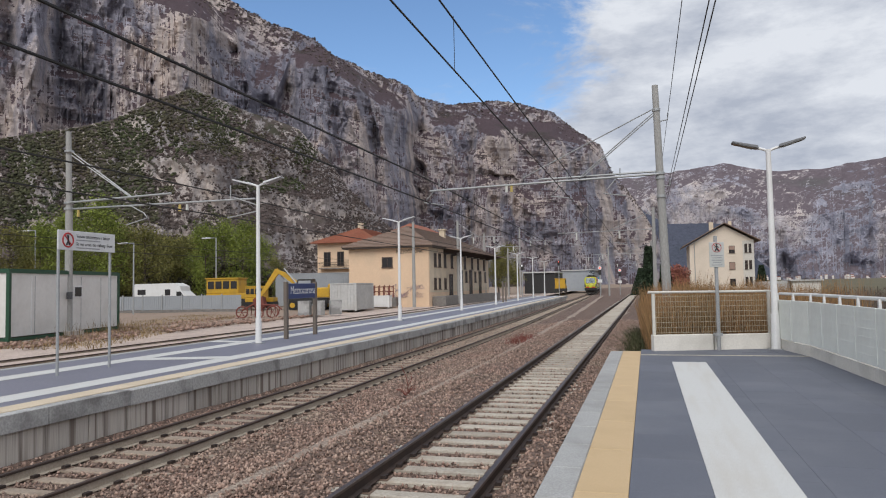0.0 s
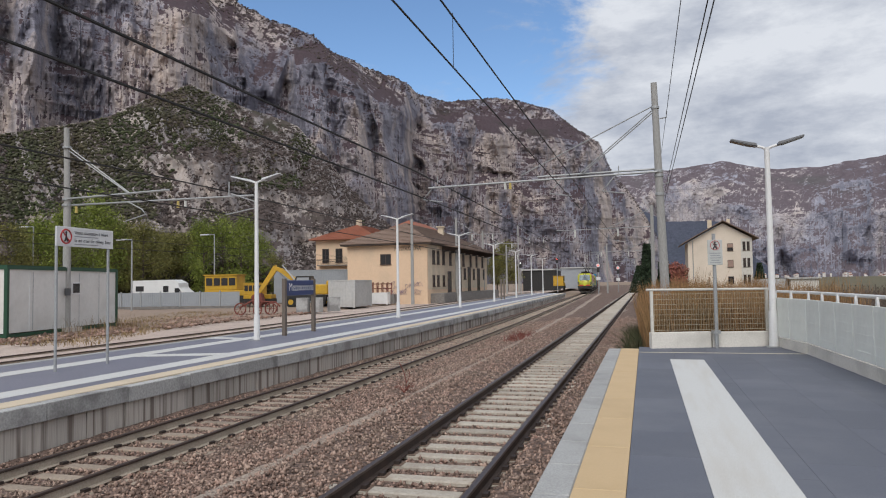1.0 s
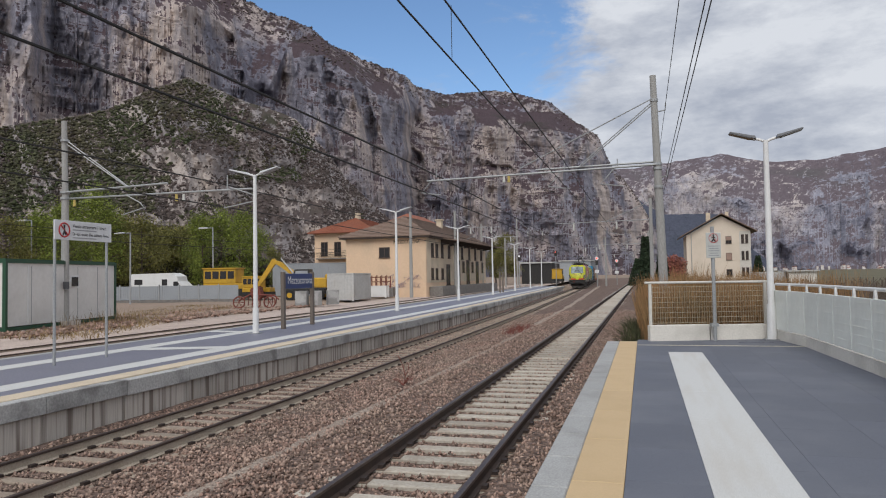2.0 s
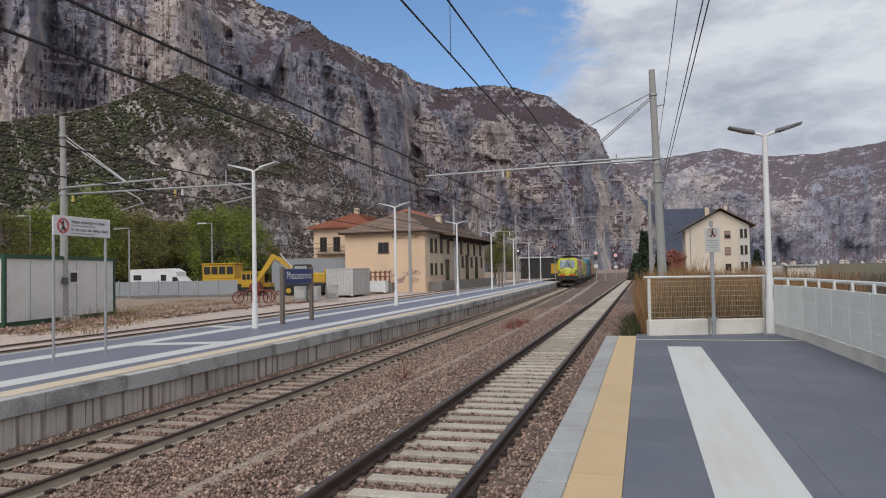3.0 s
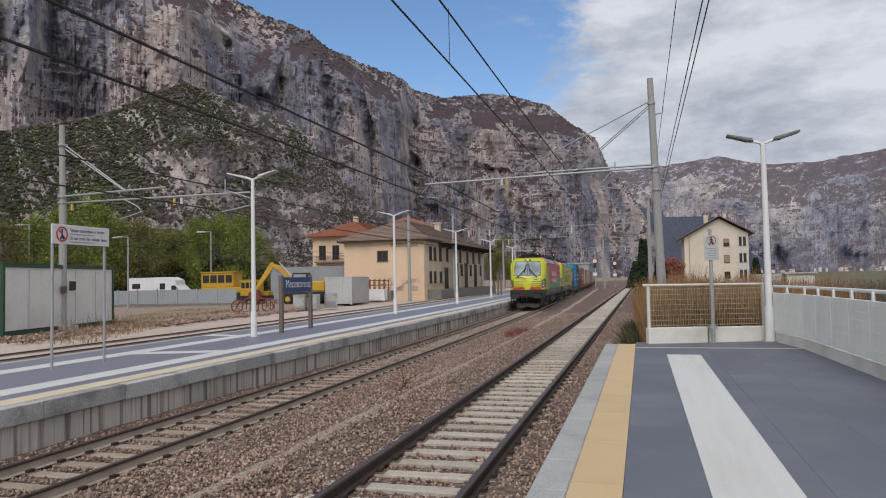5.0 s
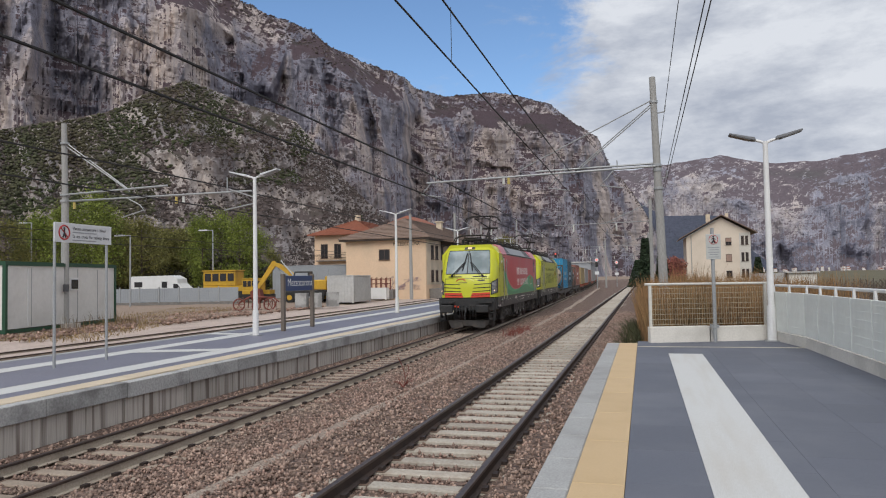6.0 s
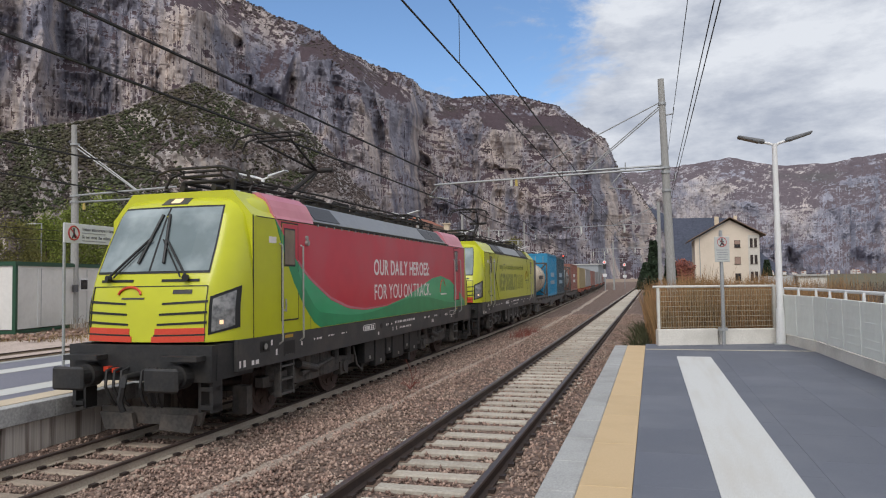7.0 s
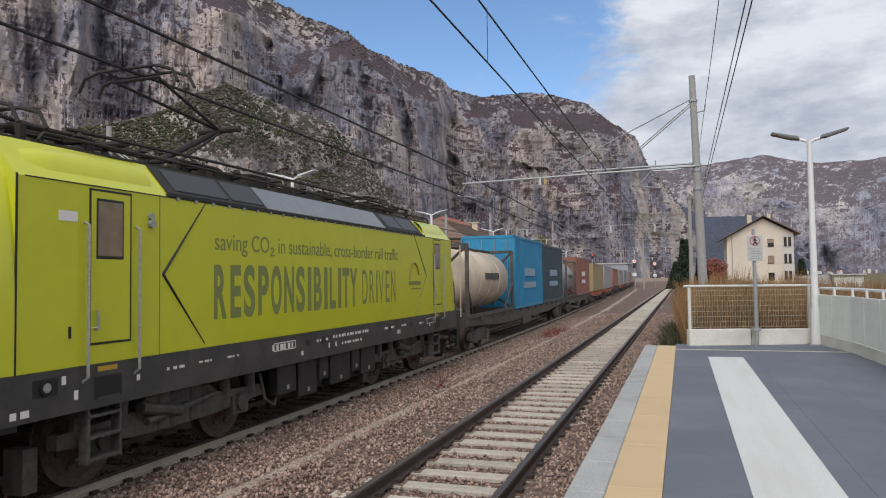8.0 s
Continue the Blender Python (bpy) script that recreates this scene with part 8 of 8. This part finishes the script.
        for c, w in zip("DRIVEN", (1.05, 1, 0.4, 1, 0.95, 1.05)):
            lettering(c, 1.14, M_letter_dark, loco, Matrix.Translation((1.501, y, 2.08)) @ SIDE, 0.295 * w, name="letter", bold=-0.004)
            y += 0.295 * w + 0.075
        lettering("saving CO\u2082 in sustainable, cross-border rail traffic", 0.40, M_letter_dark, loco, Matrix.Translation((1.501, 5.25, 3.12)) @ SIDE, 7.5, label="small grey-green slogan lettering")
        bm = tube(B(), [(1.503, 13.9 + 0.36 * math.cos(a), 2.62 + 0.46 * math.sin(a)) for a in np.linspace(0.3, math.pi, 8)], 0.03)
        part("emblem_arc", bm, mat("ochre_emblem", (0.34, 0.22, 0.02), None, 0.5, bump=0.0), loco)
        part("emblem_bar", box(B(), 1.498, 13.5, 2.48, 1.505, 14.4, 2.58), M_letter_dark, loco)
        part("emblem_bar", box(B(), 1.498, 13.7, 2.36, 1.505, 14.4, 2.40), M_letter_dark, loco)
        part("unit_number", box(B(), 1.498, 2.50, 1.98, 1.503, 2.54, 2.12), M_line, loco)
    return loco, wheels


M_tank = mat("cream_tank_steel", (0.60, 0.50, 0.38), (0.54, 0.45, 0.34), 0.45, fine=6, coarse=0.9, bump=0.03, stain=(0.34, 0.26, 0.18), stain_amt=0.5)
M_tank2 = mat("grey_tank_steel", (0.30, 0.31, 0.31), (0.24, 0.25, 0.25), 0.5, fine=6, coarse=0.9, bump=0.03, stain=(0.15, 0.14, 0.13))
M_blue = mat("blue_container_steel", (0.03, 0.27, 0.47), (0.025, 0.235, 0.42), 0.5, fine=6, coarse=0.9, bump=0.05, stain=(0.06, 0.20, 0.34))
M_dblue = mat("dark_container_steel", (0.05, 0.085, 0.11), (0.04, 0.07, 0.09), 0.5, fine=6, coarse=0.9, bump=0.05)
M_rcont = mat("brown_red_container", (0.30, 0.12, 0.09), (0.25, 0.10, 0.075), 0.55, fine=6, coarse=0.9, bump=0.05, stain=(0.34, 0.26, 0.22))
M_ycont = mat("ochre_curtain", (0.36, 0.27, 0.13), (0.30, 0.23, 0.11), 0.6, fine=6, coarse=0.8, bump=0.05)
M_gcont = mat("grey_curtain", (0.34, 0.32, 0.31), (0.28, 0.265, 0.26), 0.6, fine=6, coarse=0.8, bump=0.05, stain=(0.22, 0.2, 0.19))
M_wag_orange = mat("orange_wagon_frame", (0.40, 0.10, 0.045), (0.33, 0.08, 0.04), 0.6, fine=8, coarse=1.5, stain=(0.12, 0.07, 0.05), stain_amt=0.6)
WAGON_WHEELS = wheelset_mesh(0.46)


def wagon(length, material, label):
    w = empty("container_wagon")
    tagged(w, label, "freight wagon", group="wagons of the freight train")
    bm = B()
    for s in (-1, 1):
        prism(bm, [(0.6, 0.98), (0.6, 1.18), (length - 0.6, 1.18), (length - 0.6, 0.98), (length * 0.72, 0.72), (length * 0.28, 0.72)], "x", s * 1.05, s * 1.20)
    k = 0.7
    while k < length - 0.6:
        box(bm, -1.28, k, 1.06, 1.28, k + 0.14, 1.20)
        k += 1.9
    box(bm, -1.25, 0.5, 0.95, 1.25, 0.75, 1.25)
    box(bm, -1.25, length - 0.75, 0.95, 1.25, length - 0.5, 1.25)
    part("frame", bm, material, w, "grimy wagon underframe")
    for e in (0.05, length - 0.05):
        for s in (-1, 1):
            bm = rod(B(), (s * 0.875, e, 1.05), (s * 0.875, 0.6 if e < 1 else length - 0.6, 1.05), 0.12, 0.12, 10)
            rod(bm, (s * 0.875, e - 0.02, 1.05), (s * 0.875, e + 0.04, 1.05), 0.24, 0.24, 14)
            part("buffer", bm, M_black, w)
    for yc in (3.0, length - 3.0):
        bm = B()
        for s in (-1, 1):
            prism(bm, [(yc - 1.4, 0.40), (yc - 1.4, 0.62), (yc - 0.4, 0.80), (yc + 0.4, 0.80), (yc + 1.4, 0.62), (yc + 1.4, 0.40), (yc + 0.4, 0.34), (yc - 0.4, 0.34)], "x", s * 0.96, s * 1.10)
            for a in (-0.9, 0.9):
                box(bm, s * 0.96, yc + a - 0.2, 0.30, s * 1.18, yc + a + 0.2, 0.66)
        box(bm, -0.95, yc - 0.3, 0.4, 0.95, yc + 0.3, 0.98)
        part("bogie", bm, M_under, w)
        for a in (-0.9, 0.9):
            data_ob("wheelset", WAGON_WHEELS, w, pose(0, yc + a, 0.46))
    for s in (-1, 1):
        part("brake_gear_box", box(B(), s * 1.10, length * 0.42, 0.45, s * 1.25, length * 0.50, 0.9), M_under, w)
        part("air_tank", rod(B(), (s * 1.0, length * 0.54, 0.70), (s * 1.0, length * 0.60, 0.70), 0.16, 0.16, 12), M_under, w)
    return w


def tank_load(w, y0, y1, material, label):
    t = part("tank_container", B(), material, w, label)
    ym = (y0 + y1) / 2
    bm = B()
    r, zc = 1.16, 2.62
    prof = [(y0 + 0.25, 0.15), (y0 + 0.29, 0.55), (y0 + 0.40, 0.85), (y0 + 0.62, r), (y1 - 0.62, r), (y1 - 0.40, 0.85), (y1 - 0.29, 0.55), (y1 - 0.25, 0.15)]
    for (ya, ra), (yb, rb) in zip(prof, prof[1:]):
        rod(bm, (0, ya, zc), (0, yb, zc), ra, rb, 36, caps=False)
    for f in (0.3, 0.5, 0.7):
        yy = y0 + (y1 - y0) * f
        rod(bm, (0, yy - 0.05, zc), (0, yy + 0.05, zc), r + 0.03, r + 0.03, 36)
    bmesh.ops.remove_doubles(bm, verts=bm.verts, dist=0.001)
    bm.to_mesh(t.data)
    bm.free()
    t.data.polygons.foreach_set("use_smooth", [len(q.vertices) == 4 for q in t.data.polygons])
    bm = B()
    for yy in (y0 + 0.06, y1 - 0.06):
        for s in (-1, 1):
            box(bm, s * 1.22 - 0.06, yy - 0.06, 1.24, s * 1.22 + 0.06, yy + 0.06, 3.86)
            rod(bm, (s * 1.22, yy, 1.3), (s * 0.2, yy, 2.0), 0.05)
            rod(bm, (s * 1.22, yy, 3.8), (s * 0.55, yy, 3.2), 0.05)
        for z in (1.28, 3.82):
            box(bm, -1.22, yy - 0.06, z - 0.06, 1.22, yy + 0.06, z + 0.06)
    for s in (-1, 1):
        box(bm, s * 1.22 - 0.05, y0 + 0.06, 1.24, s * 1.22 + 0.05, y1 - 0.06, 1.36)
        rod(bm, (s * 1.22, y0 + 0.06, 2.4), (s * 1.1, y0 + 1.2, 1.35), 0.045)
        rod(bm, (s * 1.22, y1 - 0.06, 2.4), (s * 1.1, y1 - 1.2, 1.35), 0.045)
    box(bm, -0.3, y0 + 0.3, 3.80, 0.3, y1 - 0.3, 3.86)
    part("tank_frame", bm, M_under, t, "dark open tank frame")
    part("tank_ladder", tube(tube(B(), [(1.0, y0 - 0.02, 1.3), (1.0, y0 - 0.02, 3.8)], 0.025), [(0.65, y0 - 0.02, 1.3), (0.65, y0 - 0.02, 3.8)], 0.025), M_tank, t)
    part("lettering_bar", box(B(), 1.155, ym - 0.9, 2.60, 1.20, ym + 1.3, 2.85), M_under, t)


def box_load(w, y0, y1, material, label, top=4.02, ribs=True, panel=None, base=1.22):
    c = part("container", B(), material, w, label)
    bm = B()
    hw = 1.24
    box(bm, -hw + 0.03, y0 + 0.03, base + 0.05, hw - 0.03, y1 - 0.03, top - 0.03)
    bm.to_mesh(c.data)
    bm.free()
    bm = B()
    if ribs:
        n = int((y1 - y0) / 0.28)
        for k in range(1, n):
            yy = y0 + (y1 - y0) * k / n
            for s in (-1, 1):
                box(bm, s * (hw - 0.03), yy - 0.06, base + 0.18, s * (hw - 0.002), yy + 0.06, top - 0.14)
    stuff(part("side_rib", bm, material, c))
    bm = B()
    for s in (-1, 1):
        for yy in (y0 + 0.07, y1 - 0.07):
            box(bm, s * hw - 0.07, yy - 0.07, base, s * hw + 0.005, yy + 0.07, top)
        box(bm, s * hw - 0.06, y0, top - 0.12, s * hw + 0.004, y1, top)
        box(bm, s * hw - 0.06, y0, base, s * hw + 0.004, y1, base + 0.15)
    for yy in (y0 + 0.03, y1 - 0.03):
        box(bm, -hw, yy - 0.03, top - 0.12, hw, yy + 0.03, top)
        box(bm, -hw, yy - 0.03, base, hw, yy + 0.03, base + 0.15)
    part("container_frame", bm, material, c)
    if panel:
        ym = (y0 + y1) / 2
        part("panel_mark", box(B(), hw - 0.01, ym - 1.4, 2.75, hw + 0.012, ym + 1.4, 3.12), panel, c)
        part("panel_mark", box(B(), hw - 0.01, ym - 1.6, 2.15, hw + 0.012, ym + 1.6, 2.45), panel, c)
    for k in range(4):
        part("lock_bar", rod(B(), (-0.9 + 0.6 * k, y0 - 0.02, base + 0.2), (-0.9 + 0.6 * k, y0 - 0.02, top - 0.2), 0.02), M_handrail, c)


M_pale_mark = mat("pale_mark", (0.30, 0.42, 0.52), None, 0.5)
LOCO_1, WHEELS_1 = locomotive("lime-yellow electric locomotive with red and green flanks and raised pantograph", True)
LOCO_2, WHEELS_2 = locomotive("lime-yellow electric locomotive with grey-green slogan and raised pantograph", False)
CARS = [(LOCO_1, 0.0, LOCO_L), (LOCO_2, LOCO_L, LOCO_L)]
_f = 2 * LOCO_L


def add_wagon(length, material, label, loads):
    global _f
    w = wagon(length, material, label)
    loads(w)
    CARS.append((w, _f, length))
    _f += length


add_wagon(25.6, M_under, "container wagon with cream tank and two blue boxes", lambda w: (
    tank_load(w, 0.75, 8.4, M_tank, "cream cylindrical tank container"),
    box_load(w, 8.9, 16.4, M_blue, "bright blue container", 4.62, True, M_pale_mark),
    box_load(w, 16.6, 24.4, M_dblue, "dark blue-grey container", 4.55, True, M_pale_mark)))
add_wagon(19.7, M_under, "container wagon with grey tank and reddish box", lambda w: (
    tank_load(w, 0.9, 6.9, M_tank2, "dark grey tank container"),
    box_load(w, 7.6, 18.8, M_rcont, "dull red-brown container", 4.25, True, M_letter_white)))
add_wagon(18.3, M_wag_orange, "orange pocket wagon with an ochre semitrailer", lambda w: (
    box_load(w, 3.4, 17.3, M_ycont, "ochre curtain-sided semitrailer body", 4.05, False, None, 1.25),))
for _k in range(10):
    add_wagon(18.3, M_under if _k % 2 else M_wag_orange, "pocket wagon with a grey curtain-sided semitrailer", lambda w: (
        box_load(w, 1.6, 16.9, (M_gcont, M_rcont, M_gcont, M_tank2)[_k % 4], "dull curtain-sided semitrailer body", 4.05 - 0.12 * (_k % 3), False, None, 1.25),))

V_TRAIN, S0 = 24.4, 9.45 + 7 * 24.4


def on_course(s):
    return Vector((X_LEFT + bend(s), s, Z_LEFT))


def car_rows(front, length, times):
    rows = []
    for t in times:
        f = S0 - V_TRAIN * t + front
        a, b = on_course(f + length * 0.25), on_course(f + length * 0.75)
        ahead = (a - b).normalized()
        o = a + ahead * (length * 0.25)
        rows.append((t, pose(o.x, o.y, o.z, 0, 0, math.degrees(math.atan2(ahead.x, -ahead.y)))))
    return rows


def motions():
    tenths = [k / 10 for k in range(81)]
    for car, front, length in CARS:
        walk(car, car_rows(front, length, tenths))
    spin = [(k / FPS, math.degrees(V_TRAIN * (k / FPS) / 0.61)) for k in range(int(8 * FPS) + 1)]
    for wheels in (WHEELS_1, WHEELS_2):
        for w, y in wheels:
            walk(w, [(t, pose(0, y, 0.61, a % 360.0)) for t, a in spin])


motions()
